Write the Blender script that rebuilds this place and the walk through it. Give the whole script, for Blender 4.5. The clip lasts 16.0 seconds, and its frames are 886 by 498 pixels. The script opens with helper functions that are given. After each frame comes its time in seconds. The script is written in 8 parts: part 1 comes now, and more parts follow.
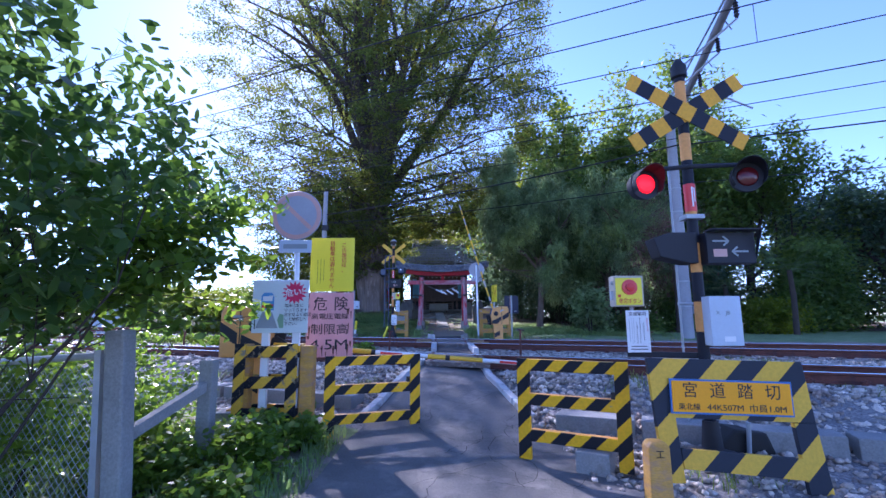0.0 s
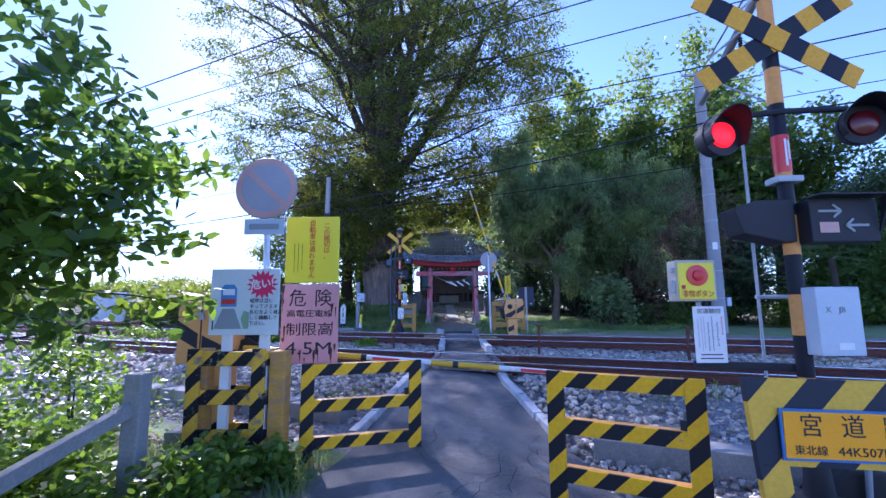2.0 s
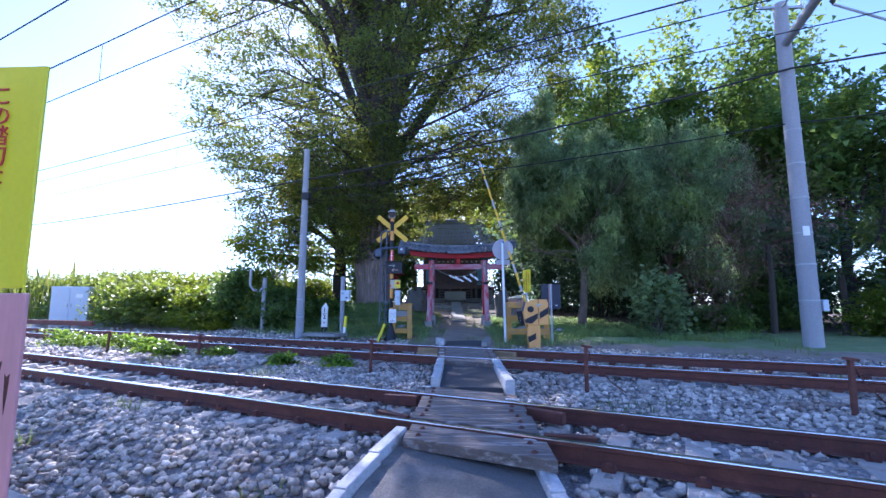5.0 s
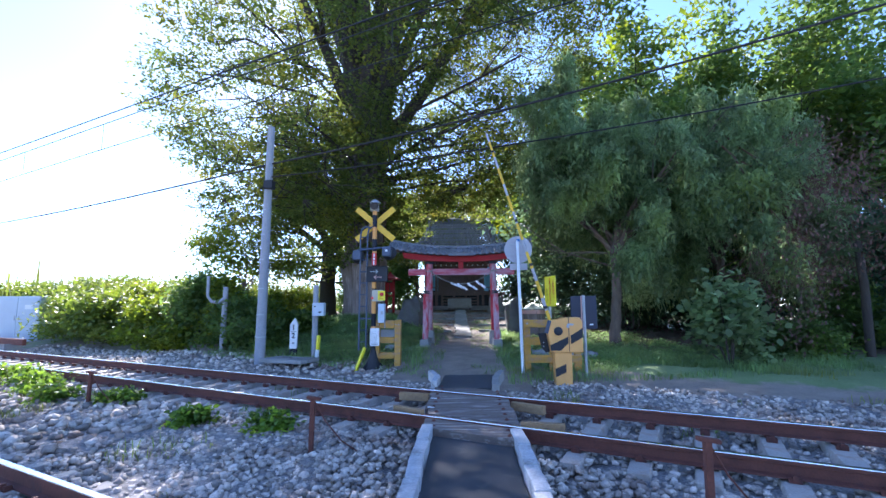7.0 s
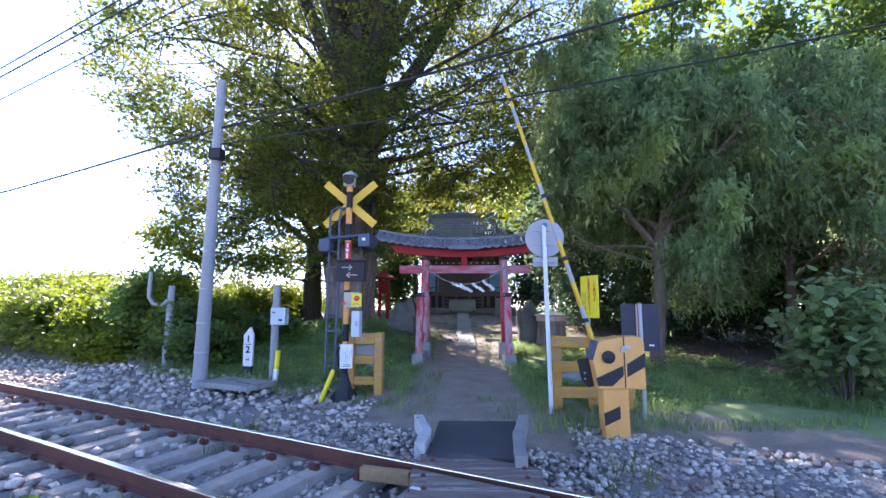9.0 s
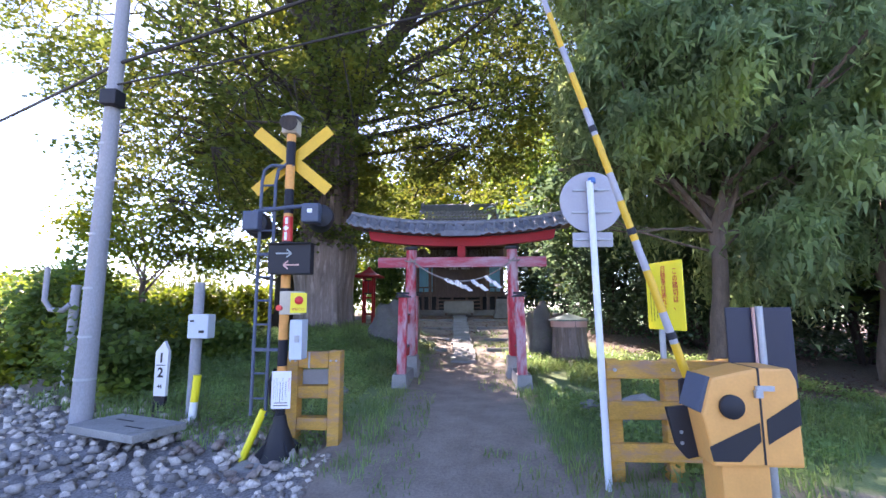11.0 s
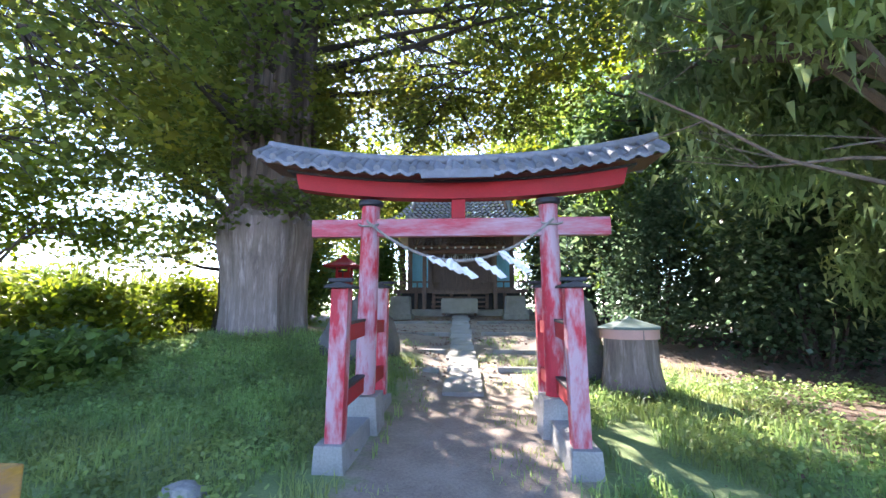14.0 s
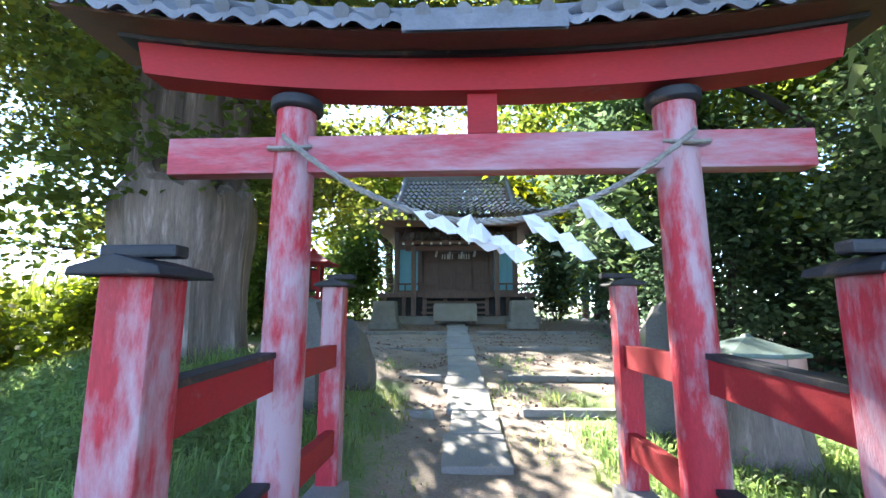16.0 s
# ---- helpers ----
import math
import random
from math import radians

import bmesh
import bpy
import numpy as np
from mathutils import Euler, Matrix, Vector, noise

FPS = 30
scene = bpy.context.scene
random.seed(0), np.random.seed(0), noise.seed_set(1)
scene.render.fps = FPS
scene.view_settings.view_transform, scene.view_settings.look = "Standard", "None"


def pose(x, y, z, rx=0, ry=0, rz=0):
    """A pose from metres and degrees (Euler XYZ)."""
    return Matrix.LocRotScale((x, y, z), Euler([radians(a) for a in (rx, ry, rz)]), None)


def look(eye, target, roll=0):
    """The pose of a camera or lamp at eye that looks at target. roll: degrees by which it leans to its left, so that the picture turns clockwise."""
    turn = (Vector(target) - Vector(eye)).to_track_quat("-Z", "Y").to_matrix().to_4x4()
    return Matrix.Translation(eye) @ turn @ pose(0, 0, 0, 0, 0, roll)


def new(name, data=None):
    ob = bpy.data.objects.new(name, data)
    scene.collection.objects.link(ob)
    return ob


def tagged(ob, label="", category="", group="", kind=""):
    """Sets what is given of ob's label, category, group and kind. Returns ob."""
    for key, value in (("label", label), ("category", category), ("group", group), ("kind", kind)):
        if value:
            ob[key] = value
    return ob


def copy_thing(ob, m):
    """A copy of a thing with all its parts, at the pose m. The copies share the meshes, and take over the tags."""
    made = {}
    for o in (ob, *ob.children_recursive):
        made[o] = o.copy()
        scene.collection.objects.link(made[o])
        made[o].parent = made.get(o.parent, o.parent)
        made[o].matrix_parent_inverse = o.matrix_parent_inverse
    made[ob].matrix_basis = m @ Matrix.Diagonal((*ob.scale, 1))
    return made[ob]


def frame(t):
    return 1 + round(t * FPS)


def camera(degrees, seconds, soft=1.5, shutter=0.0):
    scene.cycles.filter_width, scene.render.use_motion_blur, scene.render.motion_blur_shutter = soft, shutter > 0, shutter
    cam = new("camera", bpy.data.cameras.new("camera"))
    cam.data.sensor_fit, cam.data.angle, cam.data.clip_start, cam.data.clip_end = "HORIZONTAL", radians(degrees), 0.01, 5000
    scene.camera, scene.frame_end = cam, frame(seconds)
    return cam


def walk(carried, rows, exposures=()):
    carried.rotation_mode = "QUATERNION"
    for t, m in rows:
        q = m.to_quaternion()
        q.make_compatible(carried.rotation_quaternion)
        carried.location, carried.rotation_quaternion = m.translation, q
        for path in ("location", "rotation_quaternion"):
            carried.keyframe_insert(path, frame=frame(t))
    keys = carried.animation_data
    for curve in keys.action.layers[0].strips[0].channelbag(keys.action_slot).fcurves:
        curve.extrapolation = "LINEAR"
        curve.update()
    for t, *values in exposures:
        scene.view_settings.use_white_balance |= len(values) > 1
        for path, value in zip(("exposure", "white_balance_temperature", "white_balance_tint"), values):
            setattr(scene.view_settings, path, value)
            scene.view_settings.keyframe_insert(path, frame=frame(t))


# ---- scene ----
cam = camera(89.0, 16.0)
METRES, EYE, TILT, LEAN, TURN = 21.1, 1.5, 0.0, 0.0, 0.0
ROWS = [
    (0.0, 0.0, 0.0, 0.0, 0.04, 8.85, 0.27),
    (0.5, -0.0021, 0.0092, 0.001, 0.39, 8.57, 0.26),
    (1.0, -0.0009, 0.0229, 0.0015, 0.67, 8.36, 0.33),
    (1.5, 0.0009, 0.0375, 0.0025, 1.04, 8.13, 0.39),
    (2.0, 0.0025, 0.0577, 0.003, 1.46, 7.82, 0.39),
    (2.5, 0.0058, 0.083, 0.0034, 1.75, 7.54, 0.32),
    (3.0, 0.0076, 0.1083, 0.005, 1.86, 7.45, 0.15),
    (3.5, 0.0064, 0.1316, 0.0075, 1.77, 7.38, 0.06),
    (6.0, 0.008, 0.3048, 0.0214, 3.01, 6.93, 0.21),
    (6.5, 0.0083, 0.3444, 0.0255, 3.11, 7.14, 0.3),
    (7.0, 0.0116, 0.3818, 0.032, 3.34, 7.42, 0.32),
    (7.5, 0.0124, 0.4155, 0.0352, 3.61, 7.59, 0.21),
    (8.0, 0.013, 0.4492, 0.0376, 3.86, 7.55, 0.02),
    (8.5, 0.0119, 0.4852, 0.0396, 3.91, 7.38, -0.04),
    (9.0, 0.0087, 0.5201, 0.0409, 3.68, 7.29, -0.17),
    (11.5, 0.0054, 0.6864, 0.0447, 3.2, 7.44, 0.22),
    (12.0, 0.006, 0.72, 0.0464, 3.47, 7.4, 0.21),
    (12.5, 0.0081, 0.7547, 0.0472, 3.67, 7.37, 0.21),
    (13.0, 0.0082, 0.7876, 0.0476, 3.77, 7.39, 0.15),
    (13.5, 0.008, 0.8211, 0.0464, 3.82, 7.27, 0.09),
    (14.0, 0.0058, 0.8562, 0.0447, 3.61, 7.19, 0.02),
    (14.5, 0.0025, 0.8937, 0.0437, 3.02, 7.2, 0.0),
    (15.0, -0.0014, 0.9273, 0.0455, 2.57, 7.4, 0.03),
    (15.5, -0.0043, 0.9613, 0.0465, 2.34, 7.64, 0.03),
    (16.0, -0.0074, 0.9957, 0.0479, 2.34, 7.74, 0.09),
]
walk(cam, [(t, pose(0, 0, EYE, TILT, LEAN, TURN) @ pose(METRES * x, METRES * y, METRES * z, 90 + pitch, roll, yaw)) for t, x, y, z, yaw, pitch, roll in ROWS],
     [(0.0, 1.36, 5250, 34), (3.5, 1.36, 5300, 30), (6.0, 1.78, 5500, 24), (7.0, 1.78, 5650, 20), (9.0, 2.1, 6200, 28), (11.5, 2.5, 6700, 32), (13.5, 2.85, 6500, 22), (15.0, 2.95, 6450, 16), (16.0, 2.92, 6450, 12)])

# ---- world, sun, exposure ----
SUN_AZ, SUN_EL = 25.5, 34.0   # degrees to the left of +y, and above the ground
world = bpy.data.worlds.new("world")
scene.world = world
world.use_nodes = True
wn = world.node_tree.nodes
sky = wn.new("ShaderNodeTexSky")
sky.sky_type, sky.sun_disc = "NISHITA", False
sky.sun_elevation, sky.sun_rotation = radians(SUN_EL), radians(-SUN_AZ)
sky.air_density, sky.dust_density, sky.ozone_density = 0.75, 0.1, 3.0
wn["Background"].inputs[1].default_value = 0.15
world.node_tree.links.new(sky.outputs[0], wn["Background"].inputs[0])
sun = new("sun", bpy.data.lights.new("sun", "SUN"))
sun.data.energy, sun.data.angle, sun.data.color = 5.0, radians(0.6), (1.0, 0.93, 0.82)
SUN_DIR = Vector((-math.sin(radians(SUN_AZ)) * math.cos(radians(SUN_EL)), math.cos(radians(SUN_AZ)) * math.cos(radians(SUN_EL)), math.sin(radians(SUN_EL))))
sun.matrix_world = look(SUN_DIR * 60, (0, 0, 0))


# ---- materials ----
def mix_rgb(nt, fac, a, b, mode="MIX"):
    n = nt.nodes.new("ShaderNodeMix")
    n.data_type, n.blend_type = "RGBA", mode
    for sock, val in ((n.inputs[0], fac), (n.inputs[6], a), (n.inputs[7], b)):
        if isinstance(val, bpy.types.NodeSocket):
            nt.links.new(val, sock)
        elif isinstance(val, tuple):
            sock.default_value = (*val[:3], 1)
        else:
            sock.default_value = val
    return n.outputs[2]


def noise_tex(nt, scale, detail=4.0, rough=0.6, stretch=(1, 1, 1), coord="Object"):
    tc = nt.nodes.new("ShaderNodeTexCoord")
    mp = nt.nodes.new("ShaderNodeMapping")
    mp.inputs["Scale"].default_value = stretch
    nt.links.new(tc.outputs[coord], mp.inputs[0])
    n = nt.nodes.new("ShaderNodeTexNoise")
    n.inputs["Scale"].default_value, n.inputs["Detail"].default_value, n.inputs["Roughness"].default_value = scale, detail, rough
    nt.links.new(mp.outputs[0], n.inputs["Vector"])
    return n.outputs["Fac"]


def ramp(nt, fac, lo, hi):
    n = nt.nodes.new("ShaderNodeMapRange")
    n.inputs[1].default_value, n.inputs[2].default_value = lo, hi
    n.clamp = True
    nt.links.new(fac, n.inputs[0])
    return n.outputs[0]


def math_node(nt, op, a, b=0.0):
    n = nt.nodes.new("ShaderNodeMath")
    n.operation = op
    for sock, val in ((n.inputs[0], a), (n.inputs[1], b)):
        if isinstance(val, bpy.types.NodeSocket):
            nt.links.new(val, sock)
        else:
            sock.default_value = val
    return n.outputs[0]


def bumped(nt, bsdf, height, strength, distance=0.01):
    b = nt.nodes.new("ShaderNodeBump")
    b.inputs["Strength"].default_value, b.inputs["Distance"].default_value = strength, distance
    nt.links.new(height, b.inputs["Height"])
    nt.links.new(b.outputs[0], bsdf.inputs["Normal"])


def material(name):
    m = bpy.data.materials.new(name)
    m.use_nodes = True
    return m, m.node_tree, m.node_tree.nodes["Principled BSDF"]


def surface(name, col, rough=0.6, metal=0.0, dark=0.75, scale=2.0, fine=40.0, bump=0.3, wear=None, wear_lo=0.58, wear_hi=0.66, wear_scale=5.0, stretch=(1, 1, 1), rand=0.0):
    """A painted or raw surface: broad and fine tone variation, relief, and an optional second colour where it is worn or stained."""
    m, nt, b = material(name)
    broad, grain = noise_tex(nt, scale, 5, 0.6, stretch), noise_tex(nt, fine, 3, 0.6, stretch)
    c = mix_rgb(nt, ramp(nt, broad, 0.3, 0.7), tuple(v * dark for v in col), col)
    c = mix_rgb(nt, ramp(nt, grain, 0.35, 0.7), mix_rgb(nt, min(0.25, 0.03 + 0.6 * bump), c, (0.0, 0.0, 0.0)), c)
    if rand:
        info = nt.nodes.new("ShaderNodeObjectInfo")
        c = mix_rgb(nt, math_node(nt, "MULTIPLY", info.outputs["Random"], rand), c, tuple(v * 0.35 for v in col))
    if wear:
        w = ramp(nt, noise_tex(nt, wear_scale, 8, 0.65, stretch), wear_lo, wear_hi)
        c = mix_rgb(nt, w, c, wear)
    nt.links.new(c, b.inputs["Base Color"])
    nt.links.new(math_node(nt, "ADD", math_node(nt, "MULTIPLY", broad, 0.25), rough - 0.12), b.inputs["Roughness"])
    b.inputs["Metallic"].default_value = metal
    bumped(nt, b, math_node(nt, "ADD", grain, broad), bump, 0.008)
    return m


def striped(name, a, c2, period, slope=1.0, rough=0.45, wear=(0.35, 0.3, 0.22), wear_lo=0.66, axes=(1, 0, 1), shift=0.0):
    """Slanted warning stripes painted on, with scuffed spots; axes: which of the thing's axes the slant is measured along."""
    m, nt, b = material(name)
    tc = nt.nodes.new("ShaderNodeTexCoord")
    dot = nt.nodes.new("ShaderNodeVectorMath")
    dot.operation = "DOT_PRODUCT"
    dot.inputs[1].default_value = (axes[0] / period, axes[1] / period, axes[2] * slope / period)
    nt.links.new(tc.outputs["Object"], dot.inputs[0])
    fr = math_node(nt, "FRACT", math_node(nt, "ADD", dot.outputs["Value"], 100.0 + shift))
    k = math_node(nt, "GREATER_THAN", fr, 0.5)
    c = mix_rgb(nt, k, a, c2)
    grain = noise_tex(nt, 30, 4)
    c = mix_rgb(nt, ramp(nt, noise_tex(nt, 6, 8, 0.7), wear_lo, wear_lo + 0.06), c, wear)
    c = mix_rgb(nt, ramp(nt, grain, 0.3, 0.75), mix_rgb(nt, 0.2, c, (0.02, 0.02, 0.02)), c)
    nt.links.new(c, b.inputs["Base Color"])
    b.inputs["Roughness"].default_value = rough + 0.15
    b.inputs["Specular IOR Level"].default_value = 0.25
    bumped(nt, b, grain, 0.15, 0.004)
    return m


def foliage(name, c1, c2, c3, light=0.45, rough=0.5):
    """Leaves: tone differs from leaf to leaf and from bough to bough; light shines through them."""
    m, nt, b = material(name)
    geo = nt.nodes.new("ShaderNodeNewGeometry")
    c = mix_rgb(nt, geo.outputs["Random Per Island"], c1, c2)
    c = mix_rgb(nt, ramp(nt, noise_tex(nt, 0.45, 3, 0.6), 0.5, 0.68), c, c3)
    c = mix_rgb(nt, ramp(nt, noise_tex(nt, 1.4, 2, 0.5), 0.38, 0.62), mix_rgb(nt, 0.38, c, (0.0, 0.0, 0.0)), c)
    nt.links.new(c, b.inputs["Base Color"])
    b.inputs["Roughness"].default_value = rough
    b.inputs["Specular IOR Level"].default_value = 0.35
    tr = nt.nodes.new("ShaderNodeBsdfTranslucent")
    hs = nt.nodes.new("ShaderNodeHueSaturation")
    hs.inputs["Hue"].default_value, hs.inputs["Saturation"].default_value, hs.inputs["Value"].default_value = 0.477, 1.12, 2.8
    nt.links.new(c, hs.inputs["Color"])
    nt.links.new(hs.outputs[0], tr.inputs["Color"])
    mx = nt.nodes.new("ShaderNodeMixShader")
    mx.inputs[0].default_value = light
    nt.links.new(b.outputs[0], mx.inputs[1])
    nt.links.new(tr.outputs[0], mx.inputs[2])
    nt.links.new(mx.outputs[0], nt.nodes["Material Output"].inputs[0])
    return m


def plain(name, col, rough=0.5, metal=0.0):
    return surface(name, col, rough, metal, 0.9, 3.0, 60.0, 0.08)


def glow(name, col, strength):
    m, nt, b = material(name)
    b.inputs["Base Color"].default_value = (*col, 1)
    b.inputs["Emission Color"].default_value = (*col, 1)
    b.inputs["Emission Strength"].default_value = strength
    return m


YEL, BLK = (0.92, 0.50, 0.005), (0.012, 0.013, 0.018)
M = {
    "hazard": striped("hazard_stripes", YEL, BLK, 0.30, -1.0),
    "hazard_old": striped("old_hazard_stripes", (0.78, 0.45, 0.04), BLK, 0.30, -1.0, 0.6, (0.30, 0.24, 0.16), 0.56),
    "hazard_name": striped("chipped_hazard_stripes", (0.80, 0.48, 0.05), (0.03, 0.036, 0.05), 0.46, -1.0, 0.5, (0.65, 0.66, 0.66), 0.66),
    "hazard_cross": striped("amber_black_bands", (0.80, 0.40, 0.03), (0.015, 0.018, 0.03), 0.34, 0.0, 0.4, (0.4, 0.3, 0.2), 0.72, (1, 0, 0), 0.25),
    "hazard_pole": striped("amber_black_rings", (0.78, 0.36, 0.10), (0.012, 0.014, 0.024), 0.62, 1.0, 0.4, (0.4, 0.3, 0.2), 0.74, (0, 0, 1)),
    "machine": surface("amber_machine_paint", (0.82, 0.40, 0.11), 0.45, 0, 0.85, 3, 50, 0.06, (0.5, 0.26, 0.09), 0.76, 0.84),
    "yellow": surface("yellow_paint", (0.78, 0.46, 0.02), 0.45, 0, 0.85, 3, 50, 0.1),
    "yellow_wood": surface("weathered_yellow_timber", (0.70, 0.38, 0.070), 0.7, 0, 0.7, 3, 30, 0.4, (0.38, 0.22, 0.13), 0.48, 0.64, 4, (1, 1, 3)),
    "yellow_sign": surface("lemon_sign_sheet", (0.86, 0.74, 0.02), 0.4, 0, 0.94, 2, 60, 0.04),
    "pink_sign": surface("faded_pink_sign_sheet", (0.78, 0.36, 0.36), 0.5, 0, 0.88, 3, 40, 0.08, (0.22, 0.07, 0.03), 0.66, 0.72, 5, (1.6, 1, 0.35)),
    "white": surface("white_sheet", (0.78, 0.80, 0.82), 0.45, 0, 0.93, 2, 50, 0.05),
    "pale": surface("pale_green_white_sheet", (0.66, 0.74, 0.72), 0.45, 0, 0.93, 2, 50, 0.05),
    "blue_board": plain("blue_edge", (0.05, 0.17, 0.45)),
    "orange_board": surface("amber_name_plate", (0.98, 0.40, 0.002), 0.75, 0, 0.93, 2, 60, 0.04),
    "ink": plain("black_ink", (0.012, 0.012, 0.016), 0.5),
    "red_ink": plain("red_ink", (0.62, 0.03, 0.03), 0.5),
    "burst": plain("crimson_print", (0.75, 0.03, 0.12), 0.5),
    "sky_ink": plain("blue_print", (0.08, 0.27, 0.55), 0.5),
    "grey_ink": plain("grey_print", (0.30, 0.34, 0.36), 0.5),
    "green_ink": plain("green_print", (0.25, 0.42, 0.25), 0.5),
    "steel": surface("galvanised_steel", (0.42, 0.45, 0.48), 0.5, 0.3, 0.8, 3, 50, 0.1),
    "steel_blue": surface("grey_blue_steel_paint", (0.075, 0.10, 0.155), 0.6, 0, 0.8, 3, 50, 0.1, (0.25, 0.16, 0.1), 0.72, 0.76),
    "white_pole": surface("white_painted_pipe", (0.72, 0.77, 0.84), 0.35, 0, 0.92, 2, 60, 0.05),
    "box_grey": surface("pale_blue_grey_box_paint", (0.50, 0.58, 0.66), 0.45, 0, 0.92, 2, 50, 0.05),
    "box_beige": surface("beige_box_paint", (0.55, 0.50, 0.40), 0.5, 0, 0.85, 3, 50, 0.1, (0.3, 0.2, 0.1), 0.68, 0.72),
    "black": surface("black_steel_paint", (0.014, 0.016, 0.024), 0.62, 0, 0.7, 3, 60, 0.1),
    "navy": surface("navy_board_paint", (0.012, 0.018, 0.045), 0.5, 0, 0.8, 2, 60, 0.05),
    "rubber": surface("black_rubber", (0.015, 0.015, 0.016), 0.7, 0, 0.8, 4, 50, 0.2),
    "lens_on": glow("lit_red_lens", (1.0, 0.008, 0.012), 0.75),
    "lens_off": surface("dark_red_lens", (0.12, 0.01, 0.012), 0.2, 0, 0.8, 4, 50, 0.05),
    "red_button": surface("red_plastic", (0.72, 0.03, 0.03), 0.3, 0, 0.9, 4, 50, 0.02),
    "red_tape": surface("red_reflective_band", (0.75, 0.05, 0.05), 0.35, 0, 0.9, 4, 50, 0.03),
    "faded_red": surface("faded_red_print", (0.62, 0.36, 0.31), 0.5, 0, 0.85, 3, 50, 0.05),
    "grey_disc": surface("grey_sign_back", (0.38, 0.38, 0.42), 0.5, 0.1, 0.9, 3, 40, 0.05),
    "vermilion": surface("flaking_vermilion_paint", (0.55, 0.022, 0.045), 0.6, 0, 0.75, 3, 40, 0.5, (0.42, 0.27, 0.31), 0.44, 0.59, 2.6, (2.0, 2.0, 0.6)),
    "vermilion_beam": surface("vermilion_beam_paint", (0.42, 0.012, 0.02), 0.72, 0, 0.75, 2, 40, 0.25, (0.30, 0.10, 0.10), 0.64, 0.70, 3, (0.6, 1.5, 1.5)),
    "vermilion_grey": surface("worn_vermilion_tie_beam", (0.54, 0.07, 0.10), 0.65, 0, 0.75, 3, 40, 0.4, (0.41, 0.25, 0.29), 0.40, 0.62, 3.5, (0.4, 1, 2)),
    "black_wood": surface("black_lacquered_wood", (0.02, 0.022, 0.03), 0.6, 0, 0.6, 3, 40, 0.3, (0.10, 0.07, 0.05), 0.6, 0.7),
    "kawara": surface("grey_roof_tile", (0.27, 0.285, 0.33), 0.78, 0.0, 0.55, 5, 60, 0.25, (0.20, 0.21, 0.22), 0.60, 0.74, 6, rand=0.4),
    "kawara_warm": surface("weathered_hall_tile", (0.48, 0.455, 0.43), 0.42, 0.0, 0.55, 3, 60, 0.25, (0.30, 0.25, 0.20), 0.58, 0.7, 3, rand=0.3),
    "dark_wood": surface("dark_aged_wood", (0.20, 0.135, 0.115), 0.65, 0, 0.6, 4, 30, 0.4, stretch=(4, 4, 0.6)),
    "brown_wood": surface("brown_eave_wood", (0.16, 0.07, 0.045), 0.65, 0, 0.65, 4, 30, 0.35, stretch=(1, 4, 4)),
    "blue_panel": surface("sky_blue_wall_board", (0.22, 0.58, 0.78), 0.55, 0, 0.85, 2, 30, 0.15, stretch=(6, 1, 0.4)),
    "teal_panel": surface("old_white_rafter_end", (0.70, 0.72, 0.70), 0.6, 0, 0.85, 2, 30, 0.1),
    "stone": surface("grey_granite", (0.33, 0.33, 0.32), 0.8, 0, 0.65, 2, 60, 0.5, (0.16, 0.18, 0.14), 0.56, 0.7, 3),
    "stone_pale": surface("pale_paving_stone", (0.42, 0.42, 0.40), 0.8, 0, 0.7, 2, 50, 0.5, (0.22, 0.22, 0.18), 0.56, 0.7, 2.5, rand=0.3),
    "concrete": surface("weathered_concrete", (0.36, 0.36, 0.35), 0.85, 0, 0.65, 1.5, 50, 0.4, (0.16, 0.16, 0.15), 0.58, 0.72, 2.5),
    "pole_concrete": surface("concrete_pole", (0.36, 0.37, 0.40), 0.8, 0, 0.8, 1.2, 50, 0.25, (0.2, 0.2, 0.21), 0.62, 0.75, 2, (1, 1, 0.5)),
    "sleeper": surface("pale_sleeper_concrete", (0.56, 0.51, 0.45), 0.85, 0, 0.7, 3, 50, 0.45, (0.30, 0.21, 0.15), 0.56, 0.72, 3, rand=0.3),
    "white_kerb": surface("white_washed_kerb", (0.62, 0.63, 0.64), 0.75, 0, 0.7, 3, 40, 0.4, (0.28, 0.27, 0.26), 0.55, 0.64, 4),
    "asphalt": surface("worn_asphalt", (0.20, 0.193, 0.183), 0.9, 0, 0.6, 0.9, 55, 0.9, (0.26, 0.24, 0.22), 0.5, 0.72, 2.6),
    "asphalt_dark": surface("dark_patched_asphalt", (0.075, 0.078, 0.085), 0.85, 0, 0.7, 1.5, 90, 0.5, (0.12, 0.11, 0.10), 0.60, 0.75, 2),
    "crack": plain("crack_dirt", (0.02, 0.02, 0.02), 0.95),
    "rust": surface("rusted_rail_steel", (0.19, 0.065, 0.045), 0.8, 0.1, 0.55, 5, 60, 0.4, (0.06, 0.03, 0.03), 0.55, 0.7, 4),
    "rail_top": surface("polished_rail_head", (0.72, 0.73, 0.75), 0.22, 0.9, 0.9, 2, 60, 0.03, (0.35, 0.25, 0.2), 0.68, 0.76),
    "plank": surface("greyed_crossing_timber", (0.24, 0.19, 0.16), 0.85, 0, 0.6, 2, 25, 0.6, (0.40, 0.36, 0.33), 0.52, 0.68, 3, (0.5, 5, 5), rand=0.35),
    "tan_timber": surface("tan_flangeway_timber", (0.42, 0.27, 0.14), 0.8, 0, 0.7, 2, 25, 0.4),
